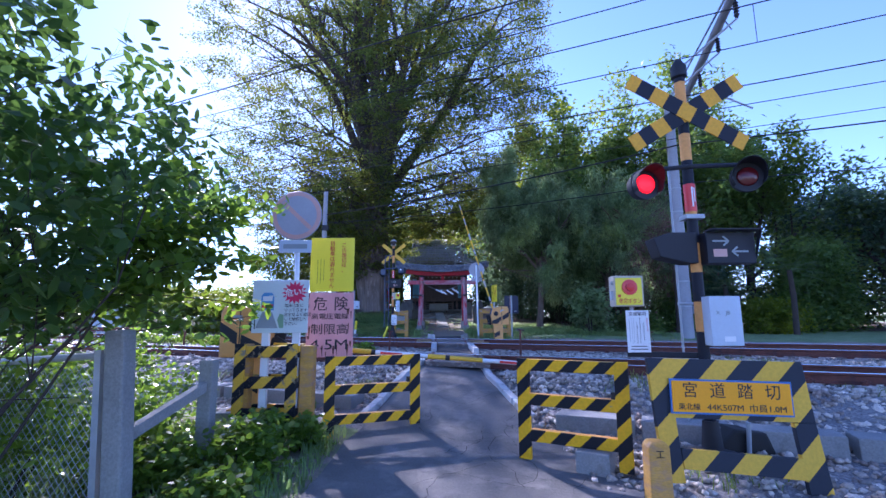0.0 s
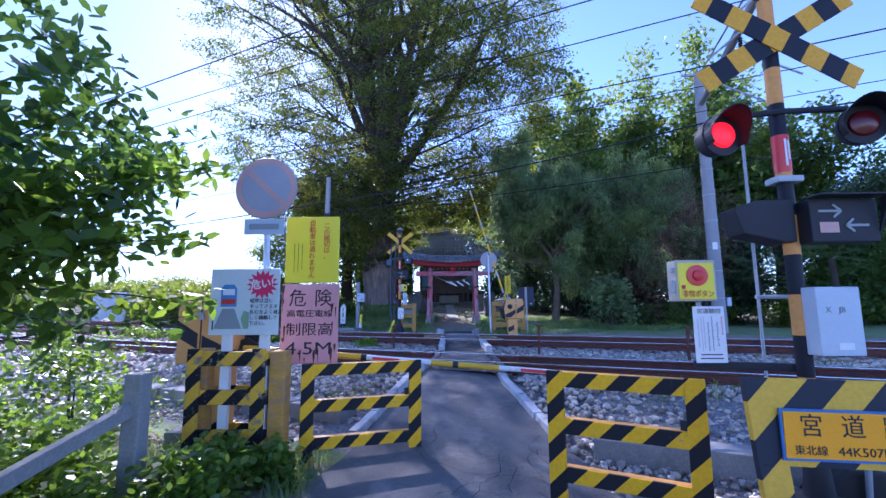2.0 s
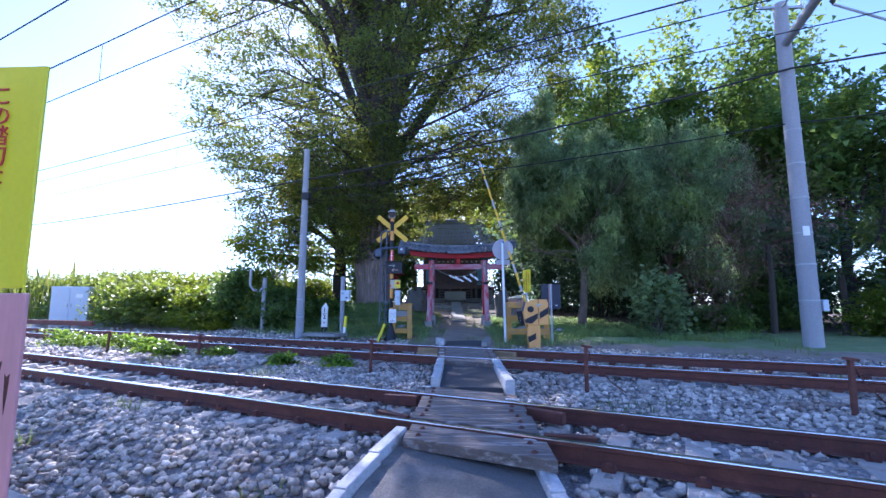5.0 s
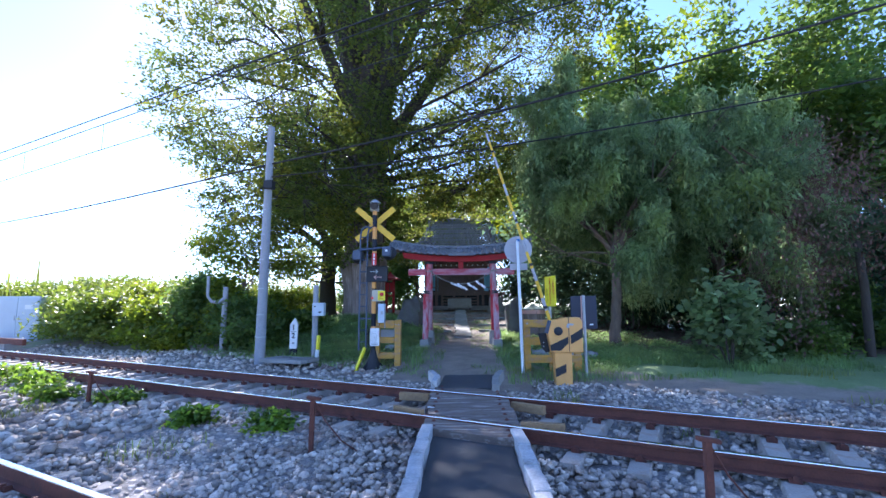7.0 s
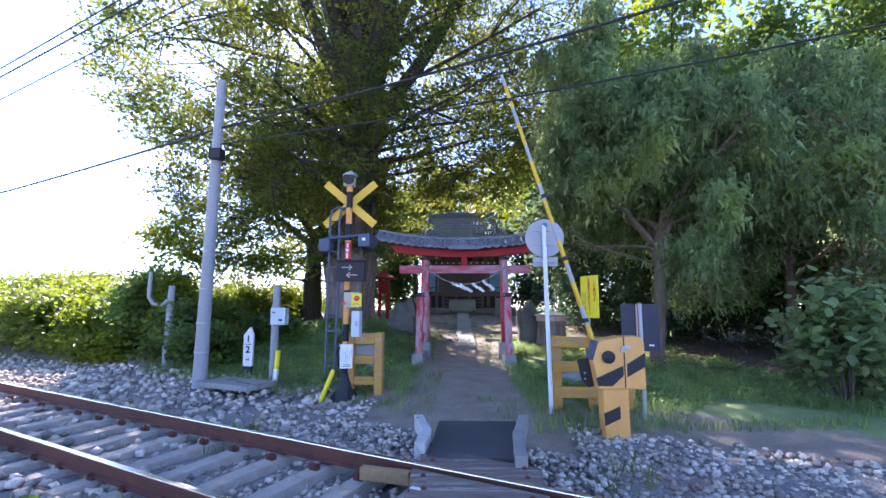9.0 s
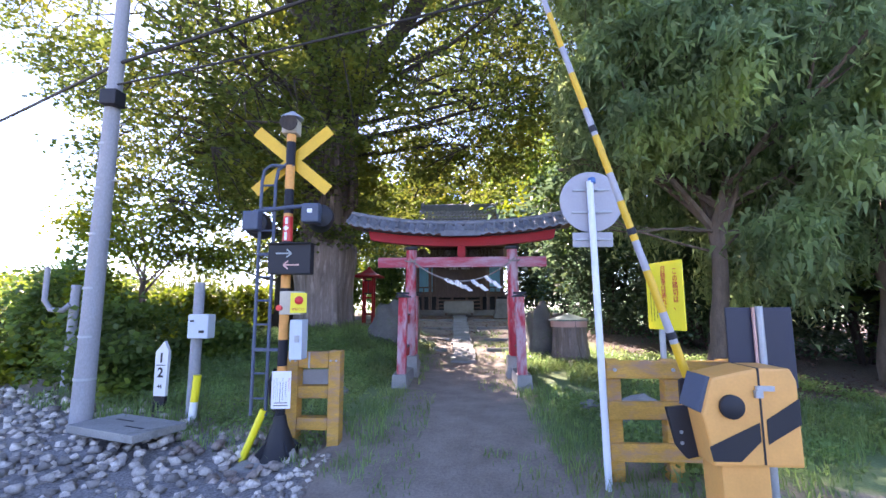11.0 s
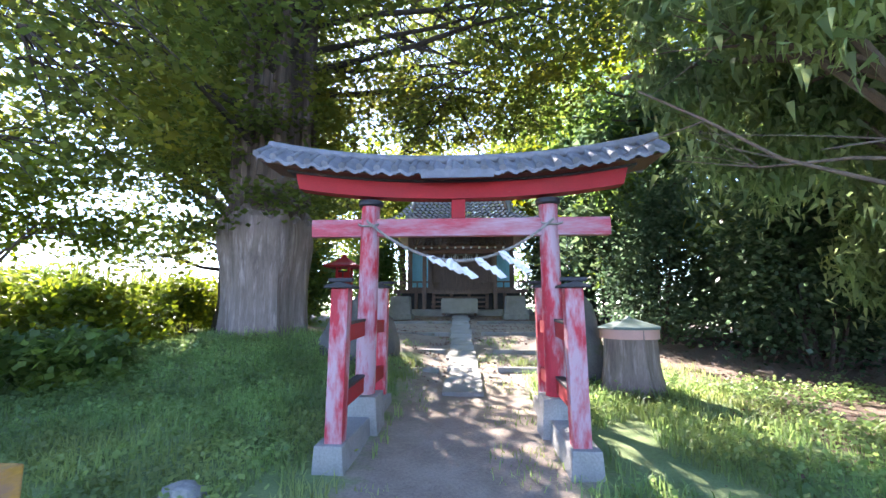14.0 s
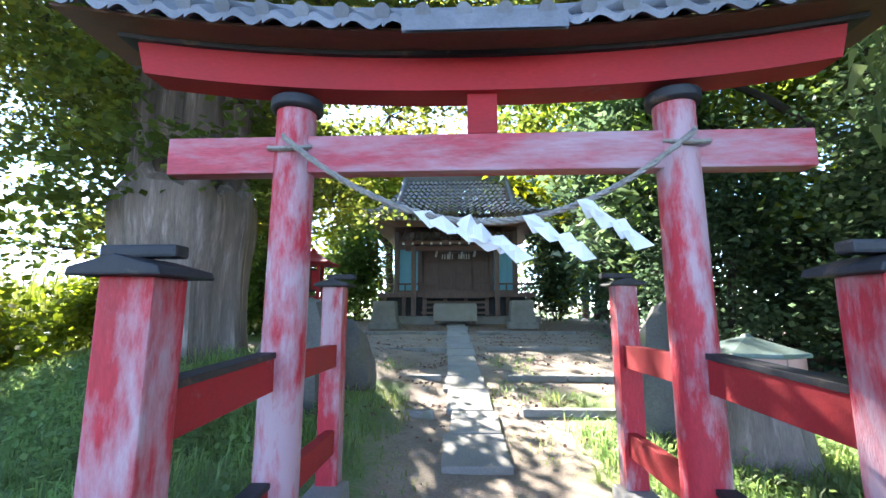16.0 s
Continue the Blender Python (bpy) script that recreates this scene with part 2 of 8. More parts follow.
    "bark": surface("grey_brown_bark", (0.30, 0.235, 0.205), 0.95, 0, 0.5, 1.6, 14, 1.0, (0.37, 0.30, 0.275), 0.52, 0.68, 2, (5, 5, 0.5)),
    "bark_bole": surface("dark_fluted_bark", (0.17, 0.125, 0.10), 0.95, 0, 0.5, 1.6, 14, 1.0, (0.26, 0.20, 0.17), 0.56, 0.68, 2, (5, 5, 0.4)),
    "bark_dark": surface("dark_bark", (0.075, 0.06, 0.05), 0.95, 0, 0.6, 2, 20, 0.9, stretch=(4, 4, 0.6)),
    "bark_pale": surface("pale_brown_bark", (0.22, 0.16, 0.125), 0.95, 0, 0.55, 3, 30, 0.7, stretch=(3, 3, 0.8)),
    "dead": surface("dead_twigs", (0.22, 0.12, 0.09), 0.9, 0, 0.6, 3, 30, 0.2),
    "copper": surface("verdigris_metal_cap", (0.22, 0.30, 0.28), 0.5, 0.3, 0.75, 3, 40, 0.2),
    "rope": surface("grey_straw_rope", (0.36, 0.33, 0.30), 0.9, 0, 0.6, 20, 90, 0.6),
    "paper": surface("white_paper", (0.82, 0.82, 0.84), 0.8, 0, 0.95, 4, 40, 0.05),
    "wire": plain("black_cable", (0.02, 0.02, 0.022), 0.6),
    "stone_dark": surface("dark_mossy_stone", (0.17, 0.165, 0.155), 0.9, 0, 0.6, 2, 40, 0.6, (0.08, 0.11, 0.05), 0.55, 0.68, 3),
    "leaf_keyaki": foliage("broad_tree_leaves", (0.055, 0.088, 0.024), (0.105, 0.142, 0.038), (0.15, 0.155, 0.028), 0.54),
    "leaf_willow": foliage("grey_green_drooping_leaves", (0.11, 0.17, 0.085), (0.21, 0.28, 0.14), (0.22, 0.28, 0.11), 0.58),
    "leaf_dark": foliage("glossy_evergreen_leaves", (0.055, 0.10, 0.06), (0.095, 0.15, 0.09), (0.10, 0.155, 0.075), 0.36, 0.22),
    "leaf_bright": foliage("sunlit_yellow_green_leaves", (0.085, 0.138, 0.02), (0.145, 0.195, 0.03), (0.175, 0.205, 0.026), 0.46),
    "leaf_kudzu": foliage("sunlit_vine_leaves", (0.09, 0.145, 0.026), (0.15, 0.205, 0.042), (0.175, 0.20, 0.045), 0.40),
    "leaf_mid": foliage("mid_green_leaves", (0.06, 0.118, 0.034), (0.105, 0.172, 0.046), (0.125, 0.18, 0.036), 0.44),
    "leaf_shrub": foliage("roadside_shrub_leaves", (0.075, 0.145, 0.028), (0.14, 0.24, 0.042), (0.16, 0.25, 0.04), 0.5, 0.35),
    "weed": foliage("ballast_weed_blades", (0.09, 0.15, 0.035), (0.15, 0.22, 0.06), (0.19, 0.21, 0.06), 0.45),
    "leaf_palm": foliage("palm_fronds", (0.05, 0.09, 0.03), (0.09, 0.14, 0.05), (0.10, 0.15, 0.05), 0.35),
    # darker copy of the shrub leaves, with the backlit bulk's shade in its colour
    "leaf_shrub_shade": foliage("shaded_roadside_shrub_leaves", (0.036, 0.08, 0.022), (0.07, 0.14, 0.034), (0.085, 0.17, 0.034), 0.45, 0.4),
    "reed": foliage("pale_reeds", (0.085, 0.125, 0.025), (0.14, 0.185, 0.045), (0.16, 0.18, 0.05), 0.36),
    "grass": foliage("grass_blades", (0.13, 0.22, 0.085), (0.21, 0.31, 0.12), (0.22, 0.27, 0.105), 0.42),
}


# ---- mesh helpers ----
class Geo:
    """Collects vertices and faces for one mesh."""

    def __init__(self):
        self.v, self.f = [], []

    def add(self, verts, faces):
        k = len(self.v)
        self.v += [tuple(p) for p in verts]
        self.f += [tuple(i + k for i in f) for f in faces]
        return self

    def box(self, c, s, rot=None):
        x, y, z = (a / 2 for a in s)
        pts = [Vector(p) for p in ((-x, -y, -z), (x, -y, -z), (x, y, -z), (-x, y, -z), (-x, -y, z), (x, -y, z), (x, y, z), (-x, y, z))]
        if rot:
            e = Euler([radians(a) for a in rot]).to_matrix()
            pts = [e @ p for p in pts]
        return self.add([p + Vector(c) for p in pts], ((0, 3, 2, 1), (4, 5, 6, 7), (0, 1, 5, 4), (1, 2, 6, 5), (2, 3, 7, 6), (3, 0, 4, 7)))

    def beam(self, a, b, w, h, up=(0, 0, 1)):
        """A box from a to b, w wide and h high."""
        a, b = Vector(a), Vector(b)
        d = (b - a).normalized()
        side = d.cross(Vector(up)).normalized()
        top = side.cross(d)
        pts = [p + side * i * w / 2 + top * j * h / 2 for p in (a, b) for i, j in ((-1, -1), (1, -1), (1, 1), (-1, 1))]
        return self.add(pts, ((0, 1, 2, 3), (7, 6, 5, 4), (0, 4, 5, 1), (1, 5, 6, 2), (2, 6, 7, 3), (3, 7, 4, 0)))

    def tube(self, pts, radii, n=8, cap=True):
        pts = [Vector(p) for p in pts]
        if not hasattr(radii, "__len__"):
            radii = [radii] * len(pts)
        ring, ref = [], None
        for i, p in enumerate(pts):
            d = (pts[min(i + 1, len(pts) - 1)] - pts[max(i - 1, 0)]).normalized()
            if ref is None:
                ref = Vector((1, 0, 0)) if abs(d.x) < 0.8 else Vector((0, 1, 0))
            ref = (ref - d * ref.dot(d)).normalized()
            o = d.cross(ref)
            ring += [p + (ref * math.cos(a) + o * math.sin(a)) * radii[i] for a in (2 * math.pi * k / n for k in range(n))]
        faces = [(i * n + k, i * n + (k + 1) % n, (i + 1) * n + (k + 1) % n, (i + 1) * n + k) for i in range(len(pts) - 1) for k in range(n)]
        if cap:
            faces += [tuple(range(n - 1, -1, -1)), tuple((len(pts) - 1) * n + k for k in range(n))]
        return self.add(ring, faces)

    def prism(self, poly, depth, m=None):
        """A polygon in x and z, from y = 0 to depth, turned by m."""
        n = len(poly)
        pts = [Vector((x, y, z)) for y in (0, depth) for x, z in poly]
        if m is not None:
            pts = [m @ p for p in pts]
        return self.add(pts, [tuple(range(n)), tuple(range(2 * n - 1, n - 1, -1))] + [(i, i + n, (i + 1) % n + n, (i + 1) % n) for i in range(n)])

    def lathe(self, prof, c=(0, 0, 0), n=20, m=None):
        """Turns a profile of (radius, height) round z."""
        pts = [Vector((r * math.cos(2 * math.pi * k / n), r * math.sin(2 * math.pi * k / n), z)) for r, z in prof for k in range(n)]
        pts = [(m @ p if m is not None else p + Vector(c)) for p in pts]
        faces = [(i * n + k, i * n + (k + 1) % n, (i + 1) * n + (k + 1) % n, (i + 1) * n + k) for i in range(len(prof) - 1) for k in range(n)]
        return self.add(pts, faces + [tuple(range(n - 1, -1, -1)), tuple((len(prof) - 1) * n + k for k in range(n))])

    def sheet(self, fn, nu, nv):
        """A grid of points fn(u, v), u and v from 0 to 1."""
        pts = [fn(i / nu, j / nv) for j in range(nv + 1) for i in range(nu + 1)]
        return self.add(pts, [(j * (nu + 1) + i, j * (nu + 1) + i + 1, (j + 1) * (nu + 1) + i + 1, (j + 1) * (nu + 1) + i) for j in range(nv) for i in range(nu)])


def mesh_of(name, geo, bevel=0.0, smooth=False):
    me = bpy.data.meshes.new(name)
    me.from_pydata(geo.v, [], geo.f)
    if bevel:
        bm = bmesh.new()
        bm.from_mesh(me)
        bmesh.ops.recalc_face_normals(bm, faces=bm.faces)
        sharp = [e for e in bm.edges if len(e.link_faces) == 2 and e.calc_face_angle() > 0.6]
        bmesh.ops.bevel(bm, geom=sharp, offset=bevel, segments=2, affect="EDGES", clamp_overlap=True, profile=0.6)
        bm.to_mesh(me)
        bm.free()
    if smooth:
        me.shade_smooth()
        me.set_sharp_from_angle(angle=radians(40))
    return me


def part(name, geo, mat, parent=None, label="", bevel=0.0, smooth=False):
    ob = new(name, mesh_of(name, geo, bevel, smooth))
    ob.data.materials.append(M[mat] if isinstance(mat, str) else mat)
    if parent is not None:
        ob.parent = parent
    return tagged(ob, label)


def thing(name, at, label, category, rz=0.0, group="", rx=0.0, ry=0.0, kind=""):
    ob = new(name)
    ob.matrix_basis = pose(*at, rx, ry, rz)
    ob.empty_display_size = 0.1
    return tagged(ob, label, category, group, kind)


def big_mesh(name, verts, faces, mat):
    """A mesh from arrays: verts (n, 3), faces (m, k)."""
    me = bpy.data.meshes.new(name)
    k = faces.shape[1]
    me.vertices.add(len(verts))
    me.vertices.foreach_set("co", np.ascontiguousarray(verts, dtype=np.float32).ravel())
    me.loops.add(faces.size)
    me.loops.foreach_set("vertex_index", np.ascontiguousarray(faces, dtype=np.int32).ravel())
    me.polygons.add(len(faces))
    me.polygons.foreach_set("loop_start", np.arange(0, faces.size, k, dtype=np.int32))
    me.update(calc_edges=True)
    me.validate()
    me.materials.append(M[mat] if isinstance(mat, str) else mat)
    return me


def words(name, text, height, at, mat, parent, rot=(90, 0, 0), width=None, align="CENTER", line=1.0, bold=0.0):
    """Raised lettering. height: of one character; width: the whole line is squeezed to it."""
    cu = bpy.data.curves.new(name, "FONT")
    cu.body, cu.size, cu.extrude, cu.align_x, cu.align_y, cu.space_line, cu.offset = text, height, 0.0015, align, "CENTER", line, bold
    cu.resolution_u = 2
    tmp = bpy.data.objects.new(name, cu)
    scene.collection.objects.link(tmp)
    dg = bpy.context.evaluated_depsgraph_get()
    me = bpy.data.meshes.new_from_object(tmp.evaluated_get(dg))
    wide = tmp.dimensions.x
    bpy.data.objects.remove(tmp)
    ob = new(name, me)
    me.materials.clear()
    me.materials.append(M[mat])
    ob.parent = parent
    k = width / wide if width and wide > 0 else 1.0
    ob.matrix_basis = pose(*at, *rot) @ Matrix.Diagonal((k, 1, 1, 1))
    return ob


# ---- the lie of the land ----
ANG = radians(24.6)          # the tracks run this far off square to the footpath
TU = Vector((math.cos(ANG), -math.sin(ANG), 0))
TN = Vector((math.sin(ANG), math.cos(ANG), 0))
T1S, T2S = 8.86, 13.32       # the two tracks' centre lines, measured along TN


def smooth01(t):
    t = np.clip(t, 0.0, 1.0)
    return t * t * (3 - 2 * t)


def land(x, y):
    """Height of the ground, without path, kerbs or stones."""
    x, y = np.asarray(x, dtype=float), np.asarray(y, dtype=float)
    s = x * TN.x + y * TN.y
    near = np.interp(s, (-2, 2.0, 5.0, 6.0, 6.9, 7.5, 15.0, 16.0, 17.2, 18.5, 40), (0.0, 0.0, 0.03, 0.12, 0.36, 0.54, 0.56, 0.58, 0.68, 0.80, 0.92))
    rise = np.interp(y, (17, 22.5, 25.5, 28.7, 31.8, 35, 37.5, 46, 70), (0, 0.14, 0.22, 0.45, 0.72, 0.95, 1.12, 1.15, 0.2))
    side = smooth01((12.5 - np.abs(x + 0.5)) / 6.0)
    mound = 0.75 * np.exp(-(((x + 4.2) / 3.2) ** 2 + ((y - 27.5) / 3.6) ** 2))
    path_dip = 1 - np.exp(-((x - 0.0) / 1.4) ** 2)
    bank = 0.5 * smooth01((-x - 7.0) / 3.0) * smooth01((s - 16.5) / 3.0) * smooth01((60 - y) / 20)
    return near + rise * side + mound * path_dip + bank * 0.6


def ground_z(x, y):
    return float(land(x, y))


# ---- ground ----
def ground_material():
    m, nt, b = material("earth_and_turf")
    big, mid, fine = noise_tex(nt, 0.35, 5), noise_tex(nt, 2.2, 6, 0.65), noise_tex(nt, 35, 4, 0.65)
    soil = mix_rgb(nt, ramp(nt, mid, 0.35, 0.65), (0.27, 0.22, 0.175), (0.38, 0.315, 0.255))
    turf = mix_rgb(nt, ramp(nt, mid, 0.3, 0.7), (0.17, 0.25, 0.09), (0.26, 0.34, 0.14))
    litter = mix_rgb(nt, ramp(nt, fine, 0.4, 0.65), (0.16, 0.115, 0.085), (0.27, 0.20, 0.15))
    stone = mix_rgb(nt, ramp(nt, fine, 0.35, 0.65), (0.17, 0.165, 0.16), (0.36, 0.34, 0.33))
    a = nt.nodes.new("ShaderNodeAttribute")
    a.attribute_name = "cover"
    sep = nt.nodes.new("ShaderNodeSeparateColor")
    nt.links.new(a.outputs["Color"], sep.inputs[0])
    c = mix_rgb(nt, ramp(nt, math_node(nt, "ADD", sep.outputs[0], math_node(nt, "SUBTRACT", mid, 0.5)), 0.35, 0.6), turf, soil)
    c = mix_rgb(nt, ramp(nt, math_node(nt, "ADD", sep.outputs[2], math_node(nt, "SUBTRACT", mid, 0.5)), 0.4, 0.6), c, litter)
    c = mix_rgb(nt, ramp(nt, math_node(nt, "ADD", sep.outputs[1], math_node(nt, "MULTIPLY", math_node(nt, "SUBTRACT", big, 0.5), 0.8)), 0.4, 0.6), c, stone)
    c = mix_rgb(nt, ramp(nt, fine, 0.3, 0.7), mix_rgb(nt, 0.35, c, (0.01, 0.01, 0.01)), c)
    nt.links.new(c, b.inputs["Base Color"])
    b.inputs["Roughness"].default_value = 0.95
    bumped(nt, b, math_node(nt, "ADD", fine, math_node(nt, "MULTIPLY", mid, 2.0)), 0.6, 0.03)
    return m


def covers(x, y):
    """How much of the ground is bare soil, ballast and leaf litter."""
    s = x * TN.x + y * TN.y
    soil = np.maximum(np.exp(-((x - 0.05) / 1.25) ** 2) * (y > 16.5), 0.0)
    soil = np.maximum(soil, smooth01((s - 15.4) / 0.6) * smooth01((18.6 - s) / 1.2) * 0.8)
    soil = np.maximum(soil, 0.9 * smooth01((y - 26) / 4) * smooth01((5 - np.abs(x + 0.4)) / 1.5))
    soil = np.maximum(soil, 0.55 * (s < 5) * (np.abs(x) > 1.0))
    ball = smooth01((s - 5.0) / 0.5) * smooth01((16.1 + 0.9 * smooth01((np.abs(x) - 1.3) / 0.8) - s) / 0.5)
    ball = np.maximum(ball, smooth01((x - 1.2) / 0.5) * smooth01((s - 3.2) / 0.6) * smooth01((16.1 - s) / 0.5))
    leaf = smooth01((x - 3.0) / 2.0) * smooth01((y - 20.5) / 2.0) * smooth01((60 - y) / 8)
    leaf = np.maximum(leaf, 0.8 * smooth01((y - 33) / 4) * smooth01((16 - np.abs(x)) / 4))
    return soil, ball, leaf


far = [16 * 1.35 ** k for k in range(1, 17)]
gx = np.array([-v for v in far[::-1]] + list(np.arange(-16, 16.01, 0.25)) + far)
gy = np.array([-3 - 1.6 * 1.6 ** k for k in range(14, -1, -1)] + list(np.arange(-3, 46.01, 0.25)) + [46 + v - 16 for v in far])
GX, GY = np.meshgrid(gx, gy)
GZ = land(GX, GY)
for i in range(GX.shape[0]):
    for j in range(GX.shape[1]):
        if abs(GX[i, j]) < 30 and -10 < GY[i, j] < 60:
            GZ[i, j] += 0.05 * noise.noise((GX[i, j] * 0.9, GY[i, j] * 0.9, 0)) * min(1.0, abs(GX[i, j] - 0.1) / 1.5)
s_all = GX * TN.x + GY * TN.y
on_path = (GX > -1.25) & (GX < 1.75) & (GY < 17.4)
GZ[on_path] -= 0.06
ny_, nx_ = GX.shape
idx = np.arange(ny_ * nx_).reshape(ny_, nx_)
quads = np.stack([idx[:-1, :-1], idx[:-1, 1:], idx[1:, 1:], idx[1:, :-1]], -1).reshape(-1, 4)
me = big_mesh("ground", np.stack([GX.ravel(), GY.ravel(), GZ.ravel()], 1), quads, ground_material())
soil, ball, leaf = covers(GX.ravel(), GY.ravel())
lay = me.color_attributes.new("cover", "FLOAT_COLOR", "POINT")
lay.data.foreach_set("color", np.stack([soil, ball, leaf, np.ones_like(soil)], 1).astype(np.float32).ravel())
me.shade_smooth()
ground = tagged(new("ground", me), "earth, turf and track ballast sheet reaching the horizon", "ground", kind="structure")


# ---- footpath over the crossing ----
PY = (-6.0, 3.0, 5.0, 6.2, 7.0, 8.2, 8.95, 11.3, 13.6, 15.5, 17.2)
PZ = (0.0, 0.01, 0.05, 0.14, 0.30, 0.56, 0.68, 0.69, 0.71, 0.86, 0.86)


def path_z(y):
    return float(np.interp(y, PY, PZ))


def strip(left, right, y0, y1, n, thick=0.12, lift=0.0, wob=0.0):
    """A slab whose two edges run through (y, x) pairs, following the rise of the path."""
    g = Geo()
    ly, lx = zip(*left)
    ry, rx = zip(*right)
    rows = []
    for k in range(n + 1):
        y = y0 + (y1 - y0) * k / n
        a = float(np.interp(y, ly, lx)) + wob * noise.noise((y * 2.1, 0, 3))
        b = float(np.interp(y, ry, rx)) + wob * noise.noise((y * 2.1, 5, 3))
        z = path_z(y) + lift
        rows.append([(a + (b - a) * i / 6, y, z + 0.012 * noise.noise((a + (b - a) * i / 6, y * 1.5, 0))) for i in range(7)])
    top = [p for r in rows for p in r]
    bottom = [(x, y, z - thick) for x, y, z in top]
    m = len(top)
    f = [(j * 7 + i, j * 7 + i + 1, j * 7 + i + 8, j * 7 + i + 7) for j in range(n) for i in range(6)]
    f += [(j * 7, j * 7 + 7, j * 7 + 7 + m, j * 7 + m) for j in range(n)] + [(j * 7 + 13, j * 7 + 6, j * 7 + 6 + m, j * 7 + 13 + m) for j in range(n)]
    f += [(i + 1, i, i + m, i + 1 + m) for i in range(6)] + [(n * 7 + i, n * 7 + i + 1, n * 7 + i + 1 + m, n * 7 + i + m) for i in range(6)]
    return g.add(top + bottom, f)


lane_l = [(-6, -1.5), (3, -1.25), (5.6, -1.15), (6.4, -1.0), (8, -0.62), (8.95, -0.36)]
lane_r = [(-6, 2.6), (2, 2.05), (4.1, 1.72), (5.2, 1.5), (6.5, 1.08), (8.3, 0.68), (8.6, 0.66)]
lane = tagged(part("road", strip(lane_l, lane_r, -6, 8.75, 60, wob=0.05), "asphalt"), "worn cracked grey asphalt footpath leading to the crossing", "road", kind="structure")
rng = random.Random(4)
g = Geo()
for _ in range(30):                                    # cracks wander over the asphalt
    x, y = rng.uniform(-0.7, 1.3), rng.uniform(2.5, 7.8)
    a = rng.uniform(0, 6.28)
    for _ in range(rng.randint(5, 12)):
        a += rng.uniform(-0.7, 0.7)
        x2, y2 = x + 0.13 * math.cos(a), y + 0.13 * math.sin(a)
        if not (np.interp(y2, *zip(*lane_l)) + 0.1 < x2 < np.interp(y2, *zip(*lane_r)) - 0.1 and y2 < 8.5):
            break
        w = rng.uniform(0.0012, 0.0035)
        nx, ny = -math.sin(a) * w, math.cos(a) * w
        g.add([(x + nx, y + ny, path_z(y) + 0.012), (x - nx, y - ny, path_z(y) + 0.012), (x2 - nx, y2 - ny, path_z(y2) + 0.012), (x2 + nx, y2 + ny, path_z(y2) + 0.012)], [(0, 1, 2, 3)])
        x, y = x2, y2
part("crack", g, "crack", lane, "dark cracks in the asphalt")
mid_slab = tagged(part("pavement", strip([(11, -0.17), (13.5, -0.20)], [(11, 0.70), (13.5, 0.68)], 11.25, 13.6, 12, 0.3, 0.0, 0.01), "asphalt_dark"),
                  "dark patched asphalt strip between the two tracks", "pavement", kind="structure")
end_slab = tagged(part("pavement", strip([(15.4, -0.30), (17.2, -0.26)], [(15.4, 0.55), (17.2, 0.75)], 15.75, 17.2, 8, 0.3, 0.0, 0.02), "asphalt_dark"),
                  "dark asphalt patch at the shrine end of the crossing", "pavement", kind="structure")


def kerb(pts, w, h, label, mat="white_kerb"):
    """A run of kerb stones through (x, y) points, each stone a piece of its own."""
    top = thing("kerb", (pts[0][0], pts[0][1], 0), label, "kerb", kind="structure")
    for (x0, y0), (x1, y1) in zip(pts, pts[1:]):
        n = max(1, round(math.hypot(x1 - x0, y1 - y0) / 0.6))
        for k in range(n):
            a, b = k / n + 0.006, (k + 1) / n - 0.006
            p, q = (x0 + (x1 - x0) * a, y0 + (y1 - y0) * a), (x0 + (x1 - x0) * b, y0 + (y1 - y0) * b)
            j = rng.uniform(-0.012, 0.012)
            g = Geo().beam((p[0] - pts[0][0] + j, p[1] - pts[0][1], path_z(p[1]) + h / 2 - 0.08), (q[0] - pts[0][0] - j, q[1] - pts[0][1], path_z(q[1]) + h / 2 - 0.08), w, h)
            part("kerb_stone", g, mat, top, bevel=0.012)


kerb([(-1.08, 6.4), (-0.68, 8.0), (-0.40, 8.95)], 0.10, 0.16, "white-washed kerb stones beside the asphalt path")
kerb([(1.18, 6.3), (0.78, 8.0), (0.70, 8.75)], 0.11, 0.16, "white-washed kerb stones beside the asphalt path")
kerb([(-0.24, 11.35), (-0.27, 13.55)], 0.13, 0.20, "worn pale kerb edging the strip between tracks")
kerb([(0.78, 11.1), (0.76, 13.4)], 0.13, 0.20, "worn pale kerb edging the strip between tracks")
kerb([(-0.36, 15.85), (-0.36, 16.4), (-0.52, 17.1)], 0.11, 0.18, "white-washed flared kerb at the crossing's far end")
kerb([(0.64, 15.5), (0.70, 16.4), (0.86, 17.2)], 0.12, 0.18, "grey flared kerb at the crossing's far end", "concrete")


# ---- tracks ----
def on_track(s, u, z=0.0):
    p = TN * s + TU * u
    return Vector((p.x, p.y, z))


RAIL_H = 0.155
TRACKS = ((T1S, 0.60, 0.735, 0.735), (T2S, 0.66, 0.80, 0.86))   # centre, half gauge, height of the near and the far rail's top


